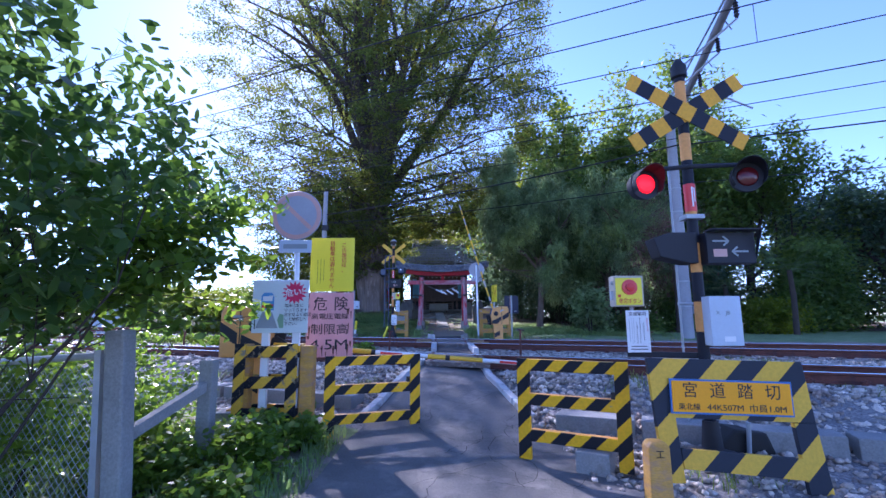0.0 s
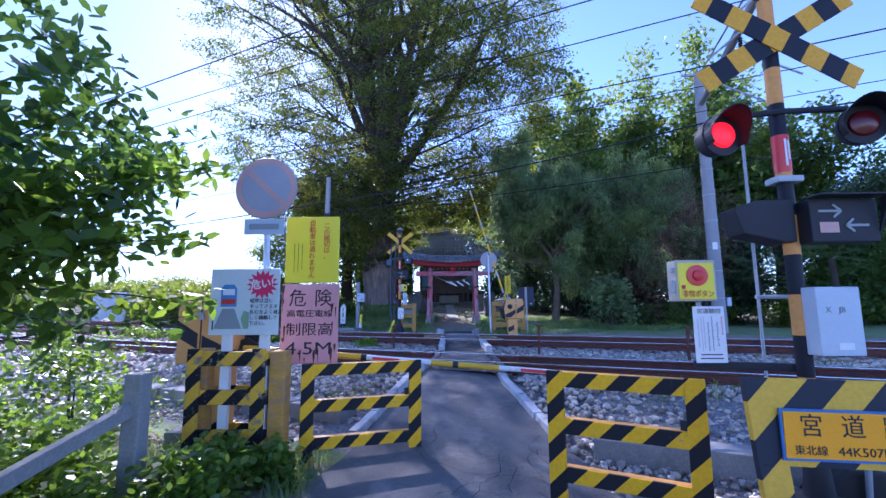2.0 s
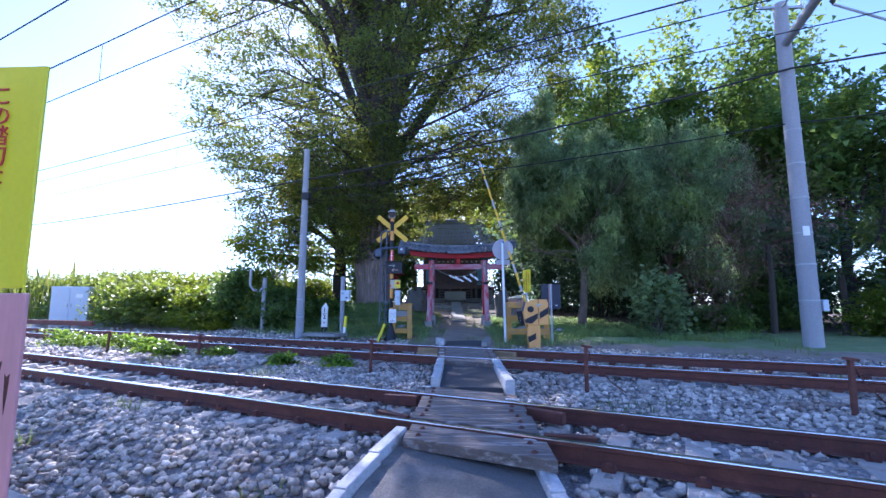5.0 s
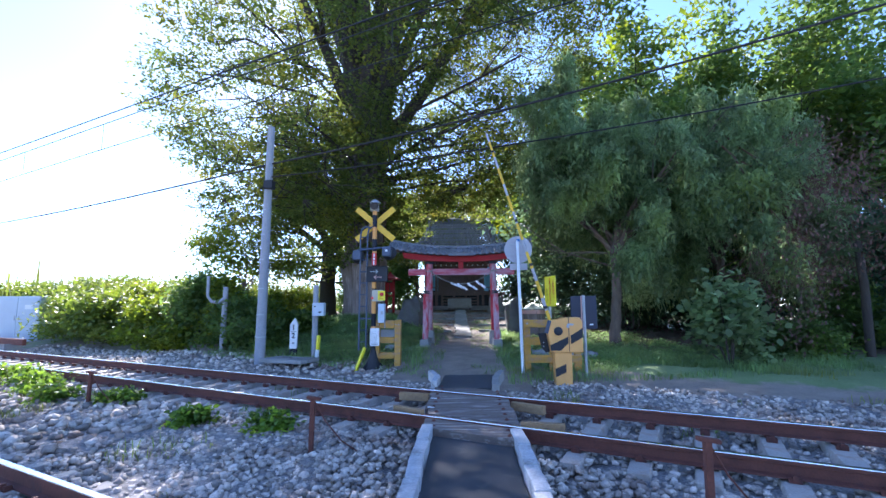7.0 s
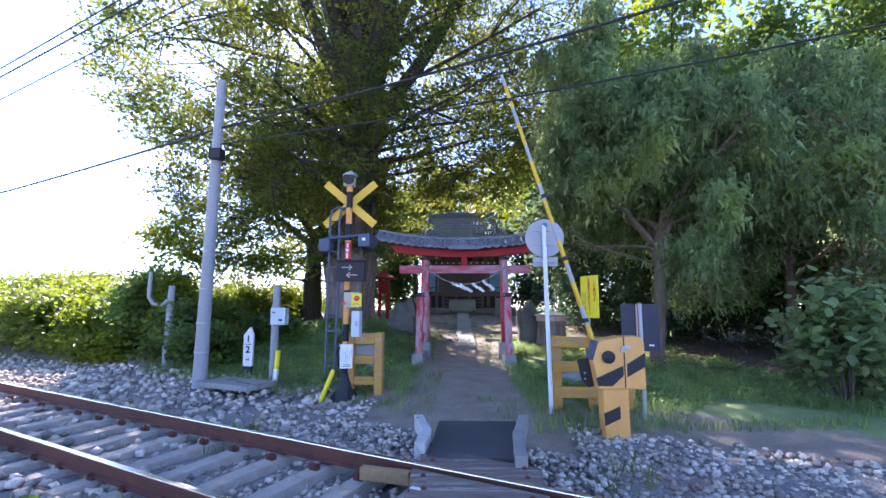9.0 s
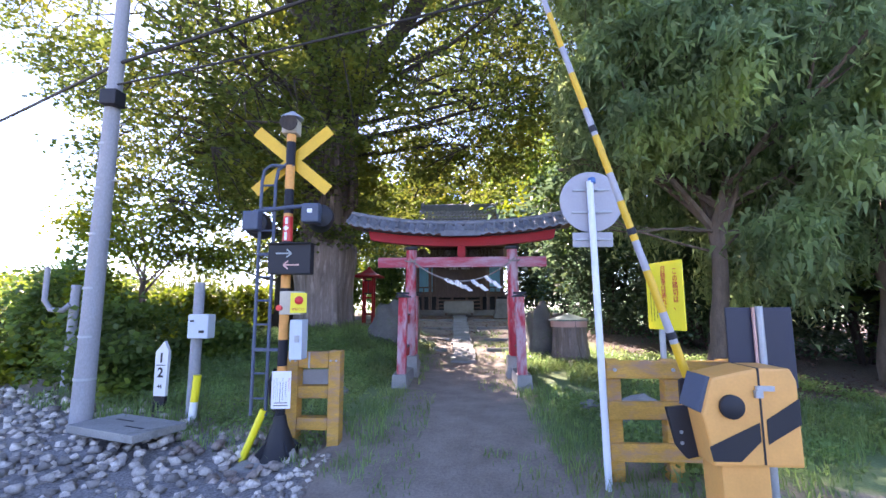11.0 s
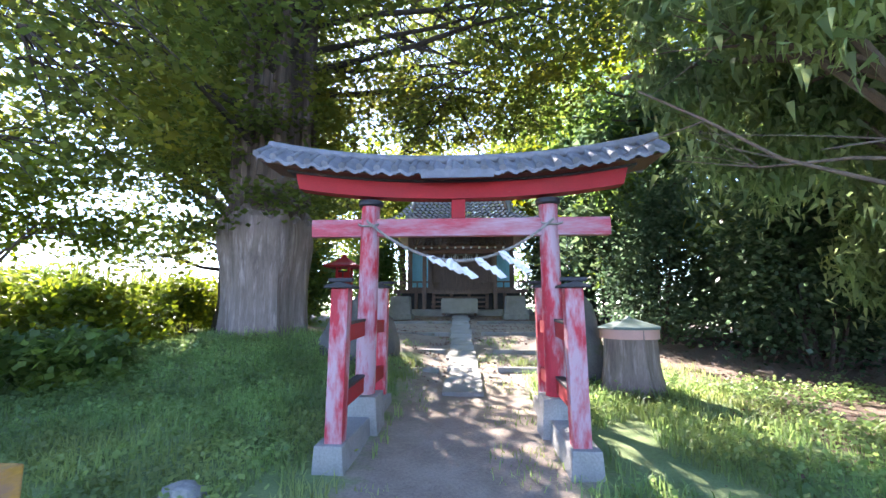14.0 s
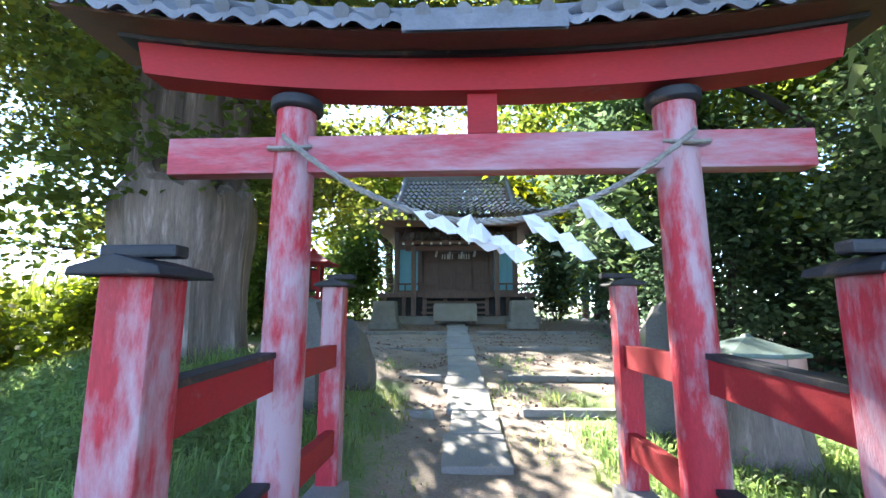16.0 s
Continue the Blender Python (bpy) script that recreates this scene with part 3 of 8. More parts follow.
def rail(s, z, label, bright):
    top = thing("rail", on_track(s, 0, z), label, "rail", -24.6, "rails", kind="structure")
    prof = [(-0.062, -RAIL_H), (0.062, -RAIL_H), (0.062, -RAIL_H + 0.014), (0.012, -RAIL_H + 0.03), (0.009, -0.045), (0.033, -0.035), (0.033, -0.006), (0.026, 0), (-0.026, 0), (-0.033, -0.006), (-0.033, -0.035), (-0.009, -0.045), (-0.012, -RAIL_H + 0.03), (-0.062, -RAIL_H + 0.014)]
    turn = Matrix.Rotation(radians(-90), 4, "Z") @ Matrix.Translation((0, -70, 0))
    part("rail_body", Geo().prism(prof, 140, turn), "rust", top, "rust-brown rail steel", smooth=False)
    part("running_surface", Geo().prism([(-0.031, -0.004), (0.031, -0.004), (0.029, 0.004), (-0.029, 0.004)], 140, turn), "rail_top", top, "polished rail head")
    return top


rail(T1S - 0.60, 0.735, "rust-brown steel rail with bright worn head", True)
rail(T1S + 0.60, 0.735, "rust-brown steel rail with bright worn head", True)
rail(T2S - 0.66, 0.80, "rust-brown steel rail set on pale sleepers", True)
rail(T2S + 0.66, 0.86, "rust-brown steel rail on the canted outer side", True)

sleeper_geo = Geo().prism([(-0.13, 0), (0.13, 0), (0.10, 0.14), (-0.10, 0.14)], 2.1, Matrix.Translation((0, -1.05, 0)))
proto = thing("sleeper", on_track(T1S, -26, 0.44), "weathered pale concrete sleeper bedded in ballast", "sleeper", -24.6, "sleepers", kind="structure")
part("sleeper_body", sleeper_geo, "sleeper", proto, bevel=0.012)
for sx in (-0.60, 0.60):
    for k in (-0.1, 0.1):
        g = Geo().box((0, sx + k, 0.165), (0.10, 0.06, 0.05)).box((0, sx + k * 1.25, 0.185), (0.04, 0.04, 0.05))
        part("fastening", g, "rust", proto, "rusty rail clip and bolt")
for s, z in ((T1S, 0.44), (T2S, 0.505)):
    for k in range(-42, 30):
        u = k * 0.62 + 0.1
        if (s, k) == (T1S, -42):
            continue
        px, py = on_track(s, u)[:2]
        if -0.45 < px < 0.95:
            continue
        copy_thing(proto, Matrix.Translation(on_track(s, u + rng.uniform(-0.02, 0.02), z)) @ pose(0, 0, 0, 2.0 if s == T2S else 0, 0, -24.6 + rng.uniform(-1, 1)))


# ---- timber deck at each track ----
def deck(s, half, z0, z1, name_label):
    top = thing("timber_deck", (0.2, (s - 0.2 * TN.x) / TN.y, 0), name_label, "timber deck", kind="structure")
    oy = (s - 0.2 * TN.x) / TN.y

    def board(sa, sb, xl, xr, z_a, z_b):
        """One board between two lines along the track."""
        pts = []
        for z_off in (0.0, -0.09):
            for ss, zz, xx in ((sa, z_a, xl), (sa, z_a, xr), (sb, z_b, xr), (sb, z_b, xl)):
                y = (ss - xx * TN.x) / TN.y
                pts.append((xx - 0.2, y - oy, zz + z_off))
        g = Geo().add(pts, ((0, 1, 2, 3), (7, 6, 5, 4), (0, 4, 5, 1), (1, 5, 6, 2), (2, 6, 7, 3), (3, 7, 4, 0)))
        p = part("plank", g, "plank", top, bevel=0.008)
        for xx in (xl + 0.12, xr - 0.14):
            ss = (sa + sb) / 2
            part("bolt", Geo().lathe([(0.028, 0.0), (0.028, 0.008), (0.014, 0.012), (0.014, 0.02)], (xx - 0.2, (ss - xx * TN.x) / TN.y - oy, (z_a + z_b) / 2 - 0.002), 8), "rust", p)
    n = 5
    lo, hi = s - half + 0.12, s + half - 0.12
    for k in range(n):
        a, b = lo + (hi - lo) * k / n + 0.006, lo + (hi - lo) * (k + 1) / n - 0.006
        j = rng.uniform(-0.03, 0.03)
        za, zb = z0 + (z1 - z0) * k / n, z0 + (z1 - z0) * (k + 1) / n
        board(a, b, -0.36 + j, 0.80 + rng.uniform(-0.03, 0.03), za - 0.004, zb - 0.004 + rng.uniform(-0.004, 0.004))
    for side, z in ((-1, z0), (1, z1)):
        for k in range(2):
            a = s + side * (half + 0.07 + 0.21 * k)
            b = s + side * (half + 0.27 + 0.21 * k)
            board(min(a, b), max(a, b), -0.34 + rng.uniform(-0.02, 0.02), 0.82 + rng.uniform(-0.02, 0.02), z - 0.01, z - 0.01)
    return top


deck(T1S, 0.60, 0.735, 0.735, "greyed timber crossing deck between the rails")
deck(T2S, 0.66, 0.80, 0.86, "greyed timber crossing deck with white-painted ends")
for s, half, z, mat, lab, L in ((T1S, 0.60, 0.69, "rust", "flared rusty guard rail end beside the timber deck", 0.42), (T2S, 0.66, 0.79, "tan_timber", "tan timber flangeway wedge beside the deck", 0.5)):
    for side in (-1, 1):
        for x0, d in ((-0.40, -1), (0.84, 1)):
            ss = s + side * (half - 0.14)
            a = Vector((x0, (ss - x0 * TN.x) / TN.y, z))
            b = a + TU * d * L - TN * side * 0.10
            tagged(part("guard_end", Geo().beam(a - Vector((0, 0, 0.02)), b - Vector((0, 0, 0.02)), 0.09, 0.12), mat, bevel=0.01), lab, "guard rail", "guard ends")
for x, y, w in ((-0.34, 11.0, 0.12), (0.72, 10.2, 0.16), (-0.3, 14.4, 0.10), (0.74, 14.8, 0.10), (-0.3, 15.0, 0.10)):
    z = 0.735 if y < 12 else 0.83
    tagged(part("paint_mark", Geo().box((x, y, z + 0.004), (w, 0.05, 0.006), (0, 0, -24.6)), "white"), "white paint dab on the crossing timber", "paint mark", kind="structure")


# ---- ballast stones ----
def stones(name, n, pick, size, mat, label, seed):
    """Many broken stones, each a lopsided eight-cornered lump, scattered where pick() allows."""
    r = np.random.default_rng(seed)
    x, y = pick(r, n)
    base = np.array([(-1, -1, -1), (1, -1, -1), (1, 1, -1), (-1, 1, -1), (-1, -1, 1), (1, -1, 1), (1, 1, 1), (-1, 1, 1)], float) * 0.58
    f0 = np.array([(0, 3, 2, 1), (4, 5, 6, 7), (0, 1, 5, 4), (1, 2, 6, 5), (2, 3, 7, 6), (3, 0, 4, 7)])
    k = len(x)
    v = base[None] * (1 + r.uniform(-0.45, 0.35, (k, 8, 3)))
    q = r.normal(size=(k, 4))
    q /= np.linalg.norm(q, axis=1, keepdims=True)
    w, a, b, c = q.T
    rot = np.stack([1 - 2 * (b * b + c * c), 2 * (a * b - c * w), 2 * (a * c + b * w), 2 * (a * b + c * w), 1 - 2 * (a * a + c * c), 2 * (b * c - a * w), 2 * (a * c - b * w), 2 * (b * c + a * w), 1 - 2 * (a * a + b * b)], 1).reshape(k, 3, 3)
    sz = size * r.uniform(0.55, 1.35, (k, 1, 1)) * np.array([1.0, 1.0, 0.75])
    v = np.einsum("kij,kpj->kpi", rot, v) * sz
    z = land(x, y) + r.uniform(-0.3, 0.75, k) * size
    v += np.stack([x, y, z], 1)[:, None, :]
    faces = (f0[None] + (np.arange(k) * 8)[:, None, None]).reshape(-1, 4)
    return tagged(new(name, big_mesh(name, v.reshape(-1, 3), faces, mat)), label, "ballast", kind="stuff")


def ballast_material():
    m, nt, b = material("broken_ballast_stone")
    geo = nt.nodes.new("ShaderNodeNewGeometry")
    c = mix_rgb(nt, geo.outputs["Random Per Island"], (0.22, 0.195, 0.17), (0.86, 0.76, 0.65))
    c = mix_rgb(nt, ramp(nt, noise_tex(nt, 0.9, 5), 0.52, 0.72), c, (0.24, 0.15, 0.11))
    c = mix_rgb(nt, ramp(nt, noise_tex(nt, 45, 3), 0.35, 0.65), mix_rgb(nt, 0.3, c, (0.02, 0.02, 0.02)), c)
    nt.links.new(c, b.inputs["Base Color"])
    b.inputs["Roughness"].default_value = 0.85
    return m


M["ballast"] = ballast_material()


def bed(u0, u1, bands):
    """Picks places along the track bed, denser in the bands given as (s0, s1, weight)."""
    def pick(r, n):
        w = np.array([b[2] * (b[1] - b[0]) for b in bands])
        which = r.choice(len(bands), n, p=w / w.sum())
        lo, hi = np.array([b[0] for b in bands])[which], np.array([b[1] for b in bands])[which]
        s = lo + (hi - lo) * r.random(n)
        u = u0 + (u1 - u0) * r.random(n)
        x, y = TN.x * s + TU.x * u, TN.y * s + TU.y * u
        lx = np.interp(y, (5, 8.9, 9, 17), (-1.15, -0.5, -0.42, -0.42))
        rx = np.interp(y, (5, 8.9, 9, 17), (1.35, 0.80, 0.85, 0.85))
        keep = ~((x > lx) & (x < rx)) & ((s > 6.0) | (x > 1.3) | (x < -1.6)) & ~((s > 15.8) & (np.abs(x) < 1.5))
        return x[keep], y[keep]
    return pick


BANDS = ((4.4, 5.6, 0.7), (5.6, 7.9, 1.0), (7.9, 9.8, 0.55), (9.8, 12.3, 1.0), (12.3, 14.3, 0.5), (14.3, 16.0, 0.9), (16.0, 16.9, 0.7))
stones("ballast", 38000, bed(-9.5, 6.5, BANDS), 0.044, "ballast", "grey and rust-tinged broken stone ballast between the tracks", 1)
stones("ballast", 12000, bed(-32, -9.5, BANDS), 0.074, "ballast", "grey broken stone ballast along the tracks", 2)
stones("ballast", 8000, bed(6.5, 24, BANDS), 0.062, "ballast", "grey broken stone ballast along the tracks", 3)


# ---- the gate ----
def bow(x, half, lift):
    return lift * (abs(x) / half) ** 2.2


def gate():
    cx, cy, z0 = -0.03, 23.5, 1.0
    top = thing("torii_gate", (cx, cy, z0), "weathered red wooden shrine gate with tiled top beam", "gate")
    for s in (-1, 1):
        g = Geo().tube([(s * 1.12, 0, 0.3), (s * 1.10, 0, 1.6), (s * 1.085, 0, 2.72)], [0.122, 0.117, 0.112], 24)
        p = part("pillar", g, "vermilion", top, "round pillar with flaking red paint", smooth=True)
        part("collar", Geo().lathe([(0.13, 0), (0.15, 0.015), (0.15, 0.065), (0.13, 0.08)], (s * 1.085, 0, 2.655), 24), "black_wood", p, "black ring at the pillar's head", bevel=0.006, smooth=True)
        part("footing", Geo().prism([(-0.22, -0.25), (0.22, -0.25), (0.18, 0.42), (-0.18, 0.42)], 0.44, Matrix.Translation((s * 1.12, -0.22, 0))), "concrete", top, "grey concrete footing", bevel=0.015)
        part("plinth", Geo().prism([(-0.16, -0.25), (0.16, -0.25), (0.13, 0.20), (-0.13, 0.20)], 2.5, Matrix.Translation((s * 1.14, -1.30, 0))), "concrete", top, "long grey concrete plinth", bevel=0.015)
        for y, h in ((-1.15, 1.61), (1.15, 1.70)):
            g = Geo().beam((s * (1.12 if y < 0 else 1.16), y, -0.02 if y < 0 else 0.1), (s * (1.09 if y < 0 else 1.15), y, h), 0.165, 0.165, (0, 1, 0))
            post = part("side_post", g, "vermilion", top, "square side post with flaking red paint", bevel=0.008)
            cap = Geo().prism([(-0.14, 0), (0.14, 0), (0.13, 0.025), (0, 0.06), (-0.13, 0.025)], 0.28, Matrix.Translation((s * (1.09 if y < 0 else 1.15), y - 0.14, h)))
            part("cap", cap, "black_wood", post, "black weathered wooden cap", bevel=0.006)
            part("cap_ridge", Geo().beam((s * 1.10 - 0.12, y, h + 0.08), (s * 1.10 + 0.12, y, h + 0.08), 0.07, 0.04), "black_wood", post, bevel=0.01)
        for z in (0.52, 1.16):
            g = Geo().beam((s * 1.14, -1.02, z), (s * 1.14, -0.12, z + 0.02), 0.075, 0.17)
            part("side_rail", g, "vermilion_beam", top, "red rail between pillar and side post", bevel=0.006)
            g = Geo().beam((s * 1.14, 0.12, z + 0.02), (s * 1.14, 1.07, z), 0.075, 0.17)
            part("side_rail", g, "vermilion_beam", top, bevel=0.006)
            part("rail_cap", Geo().beam((s * 1.14, -1.0, z + 0.10), (s * 1.14, -0.13, z + 0.12), 0.10, 0.03), "black_wood", top, "dark weathered rail cap", bevel=0.004)
    part("tie_beam", Geo().box((0, 0, 2.39), (3.62, 0.12, 0.215)), "vermilion_grey", top, "straight tie beam with paint worn to grey wood", bevel=0.008)
    part("strut", Geo().box((0, 0, 2.63), (0.17, 0.11, 0.26)), "vermilion_beam", top, "short red centre strut", bevel=0.006)

    def curved(half, z, w, h, lift, n=24, flare=0.0):
        def fn(u, v):
            x = (2 * u - 1) * half
            b = bow(x, half, lift)
            k = int(round(v * 4)) % 4
            yy, zz = ((-w, 0), (-w, h), (w, h), (w, 0))[k]
            return (x + (flare * (1 if zz else 0) * (1 if x > 0 else -1) if abs(x) > half * 0.99 else 0), yy, z + zz + b)
        g = Geo().sheet(fn, n, 4)
        return g.add([fn(e, k / 4) for e in (0, 1) for k in range(4)], [(0, 1, 2, 3), (7, 6, 5, 4)])
    part("lower_lintel", curved(1.97, 2.735, 0.10, 0.195, 0.15, flare=0.05), "vermilion_beam", top, "bowed red lintel")
    part("upper_lintel", curved(2.12, 2.932, 0.13, 0.09, 0.17), "black_wood", top, "dark upper lintel under the tiles")
    part("roof_board", curved(2.38, 2.958, 0.31, 0.02, 0.22), "brown_wood", top, "brown board that carries the tiles", bevel=0.004)
    # tiles: flat courses, round cover tiles, and a ridge
    L, n = 2.40, 23
    for side in (-1, 1):
        for i in range(n):
            x0, x1 = -L + 2 * L * i / n, -L + 2 * L * (i + 1) / n
            xm = (x0 + x1) / 2

            def pan(u, v, x0=x0, x1=x1, side=side):
                x = x0 + (x1 - x0) * u
                yy = side * (0.05 + 0.33 * v)
                dip = 0.032 * math.sin(2 * math.pi * u) - 0.012 * math.cos(math.pi * u)
                return (x, yy, 3.20 - 0.19 * v + dip + bow(x, L, 0.24) + (0.0 if v < 0.95 else -0.02))
            g = Geo().sheet(pan, 8, 3)
            g.add([(x, y, z - 0.045) for x, y, z in g.v], g.f)
            m = 9 * 3
            g.f += [(m + k, m + k + 1, 36 + m + k + 1, 36 + m + k) for k in range(8)]
            part("roof_tile", g, "kawara", top, smooth=True)
            zc = 3.205 + bow(x0, L, 0.24)
            part("cover_tile", Geo().tube([(x0, side * 0.04, zc + 0.005), (x0, side * 0.22, zc - 0.095), (x0, side * 0.395, zc - 0.195)], [0.036, 0.036, 0.042], 10), "kawara", top, smooth=True)
        part("eave_plate", Geo().sheet(lambda u, v, side=side: (0.84 * u - 0.42, side * (0.385 + 0.012 * v), 3.02 - 0.11 * v), 8, 2).sheet(lambda u, v, side=side: (0.84 * u - 0.42, side * (0.36 + 0.012 * v), 3.02 - 0.11 * v), 8, 2), "kawara", top, "grey plate at the middle of the eave")
    g = Geo()
    pts = [(x, 0, 3.245 + bow(x, L, 0.24)) for x in np.linspace(-L - 0.02, L + 0.02, 21)]
    g.tube(pts, 0.06, 10)
    part("ridge_tile", g, "kawara", top, "grey ridge course", smooth=True)
    return top


gate()


def rope():
    top = thing("sacred_rope", (-0.03, 23.34, 1.0), "sagging twisted straw rope tied between the gate pillars", "rope")
    a, b = Vector((-1.10, 0, 2.46)), Vector((1.12, 0, 2.46))
    for ph in (0.0, 2.1, 4.2):
        pts = []
        for k in range(61):
            t = k / 60
            p = a.lerp(b, t) + Vector((0, 0, -0.49 * 4 * t * (1 - t)))
            ang = ph + t * 75
            pts.append(p + Vector((0, math.cos(ang), math.sin(ang))) * 0.009)
        part("strand", Geo().tube(pts, 0.011, 5), "rope", top)
    for s, p in ((-1, a), (1, b)):
        pts = [(p.x + 0.135 * math.cos(t), 0.16 + 0.135 * math.sin(t), p.z + 0.06 * math.sin(t)) for t in np.linspace(0, 2 * math.pi, 20)]
        part("knot", Geo().tube(pts, 0.014, 5), "rope", top)
    return top


rope()


def streamer(x, drop, swing, seed):
    """A zigzag of folded white paper, blown aside."""
    r = random.Random(seed)
    t = (x + 1.13) / 2.22
    z = 3.46 - 0.49 * 4 * t * (1 - t)
    top = thing("paper_streamer", (x, 23.31, z), "white folded paper streamer hanging from the straw rope", "paper streamer", group="paper streamers")
    g = Geo()
    px, pz = 0.0, 0.0
    for k in range(4):
        w, h = 0.085, drop / 4
        sx = swing / 4 + (0.02 if k % 2 else -0.01)
        tw = r.uniform(-0.05, 0.05)
        pts = [(px - w / 2, tw, pz), (px + w / 2, -tw, pz + 0.02), (px + w / 2 + sx, tw + 0.03, pz - h), (px - w / 2 + sx, -tw, pz - h - 0.02)]
        pts += [(a, b + 0.003, c) for a, b, c in pts]
        g.add(pts, ((0, 1, 2, 3), (7, 6, 5, 4), (0, 4, 5, 1), (1, 5, 6, 2), (2, 6, 7, 3), (3, 7, 4, 0)))
        px, pz = px + sx + (0.025 if k % 2 else -0.012), pz - h + 0.015
    part("paper", g, "paper", top)


streamer(-0.36, 0.23, 0.36, 1)
streamer(-0.15, 0.25, 0.30, 2)
streamer(0.20, 0.26, 0.28, 3)
streamer(0.48, 0.28, 0.28, 4)


# ---- the shrine hall ----
def hall():
    cx, y0, z0 = -0.38, 39.0, 2.0
    top = thing("shrine_hall", (cx, y0, z0), "old wooden shrine hall with blue boards and tiled roof", "shrine")
    W = 2.36
    part("stone_base", Geo().box((0, 2.2, 0.12), (6.2, 7.2, 0.35)), "stone", top, "grey stone base", bevel=0.02)
    part("floor_frame", Geo().box((0, 1.9, 1.10), (2 * W + 1.1, 5.6, 0.12)), "dark_wood", top, "dark floor and veranda", bevel=0.01)
    part("veranda_edge", Geo().box((0, -0.92, 1.08), (2 * W + 1.2, 0.12, 0.16)), "dark_wood", top, bevel=0.01)
    for x in np.linspace(-W - 0.4, W + 0.4, 8):
        part("stilt", Geo().box((x, -0.75, 0.66), (0.14, 0.14, 0.76)), "dark_wood", top, bevel=0.008)
    # solid black box that stands in for the shade beneath the floor
    part("floor_shade_box", Geo().box((0, 1.7, 0.66), (2 * W + 0.6, 4.4, 0.74)), "black_wood", top, "black box standing in for shade under the floor")
    part("back_wall", Geo().box((0, 4.3, 2.6), (2 * W, 0.12, 2.9)), "dark_wood", top)
    for s in (-1, 1):
        part("side_wall", Geo().box((s * W, 2.15, 2.6), (0.12, 4.2, 2.9)), "blue_panel", top, "sky-blue boarded side wall")
        part("corner_post", Geo().box((s * W, 0, 2.65), (0.20, 0.20, 3.1)), "dark_wood", top, bevel=0.01)
        part("inner_post", Geo().box((s * 1.42, 0, 2.65), (0.18, 0.18, 3.1)), "dark_wood", top, bevel=0.01)
        for k in range(5):
            x = s * (1.56 + 0.15 * (k + 0.15))
            part("wall_board", Geo().box((x, 0.03, 2.12), (0.146, 0.03, 1.72)), "blue_panel", top, bevel=0.004)
        part("wall_above", Geo().box((s * 1.9, 0.04, 3.55), (0.9, 0.05, 1.1)), "dark_wood", top)
    part("sill_beam", Geo().box((0, -0.02, 1.22), (2 * W + 0.2, 0.2, 0.14)), "dark_wood", top, bevel=0.01)
    part("head_beam", Geo().box((0, -0.02, 3.02), (2 * W + 0.2, 0.2, 0.16)), "dark_wood", top, bevel=0.01)
    part("frieze", Geo().box((0, 0.04, 3.55), (2.8, 0.06, 1.0)), "dark_wood", top)
    for k in range(4):
        x = -1.33 + 0.665 * k + 0.333
        d = part("door_leaf", Geo().box((x, 0.06, 2.08), (0.64, 0.05, 1.62)), "dark_wood", top, "dark wooden door leaf", bevel=0.004)
        for xx in (-0.28, 0.28):
            part("stile", Geo().box((x + xx, 0.02, 2.08), (0.07, 0.04, 1.62)), "dark_wood", d, bevel=0.004)
        for zz in (1.32, 1.95, 2.45, 2.85):
            part("door_rail", Geo().box((x, 0.02, zz), (0.5, 0.04, 0.07)), "dark_wood", d, bevel=0.004)
        if k in (1, 2):
            for j in range(5):
                part("lattice_bar", Geo().box((x - 0.2 + 0.1 * j, 0.012, 2.65), (0.045, 0.03, 0.22)), "white", d, "pale lattice bar")
    pts = [(-1.5 + 3.0 * t, -0.35, 3.05 - 0.28 * 4 * t * (1 - t)) for t in np.linspace(0, 1, 24)]
    part("hall_rope", Geo().tube(pts, 0.03, 6), "rope", top, "thin straw rope over the doors")
    for t in (0.25, 0.42, 0.58, 0.75):
        part("rope_paper", Geo().box((-1.5 + 3 * t, -0.38, 2.93 - 0.28 * 4 * t * (1 - t)), (0.09, 0.004, 0.28), (0, 12, 0)), "paper", top)
    for s in (-1, 1):
        for k in range(6):
            part("baluster", Geo().box((s * (0.9 + 0.34 * k), -0.86, 1.32), (0.05, 0.05, 0.36)), "dark_wood", top)
        part("veranda_rail", Geo().box((s * 1.85, -0.86, 1.50), (2.1, 0.07, 0.06)), "dark_wood", top, bevel=0.006)
    for k in range(4):
        part("stair_tread", Geo().box((0, -1.15 - 0.24 * (3 - k), 0.42 + 0.19 * k), (2.4, 0.28, 0.07)), "dark_wood", top, bevel=0.008)

    # tiled roofs: a lower one over the steps and the great hipped one above
    def slope(x0, x1, ya, za, yb, zb, cols, rows, sag, skew0=0.0, skew1=0.0, name="roof_slope", mat="kawara_warm", lift=0.0):
        """A tiled slope from its eave (ya, za) to its head (yb, zb); skew: how far the ends run in towards the head; every tile a small arch."""
        g = Geo()
        for j in range(rows):
            for i in range(cols):
                v0, v1 = j / rows, (j + 1) / rows
                q = []
                for v, dz in ((v0, 0.07), (v1, 0.0)):
                    a, b = x0 + skew0 * v, x1 - skew1 * v
                    for k in range(5):
                        u = (i + k / 4) / cols
                        x = a + (b - a) * u
                        wave = 0.095 * math.sin(math.pi * k / 4) ** 1.5
                        up = lift * (abs(2 * u - 1) ** 3) * (1 - v)
                        q.append((x, ya + (yb - ya) * v, za + (zb - za) * (v ** (1 + sag)) + wave + dz + up))
                g.add(q, [(k, k + 1, k + 6, k + 5) for k in range(4)])
        return part(name, g, mat, top, "overlapping grey roof tiles", smooth=False)
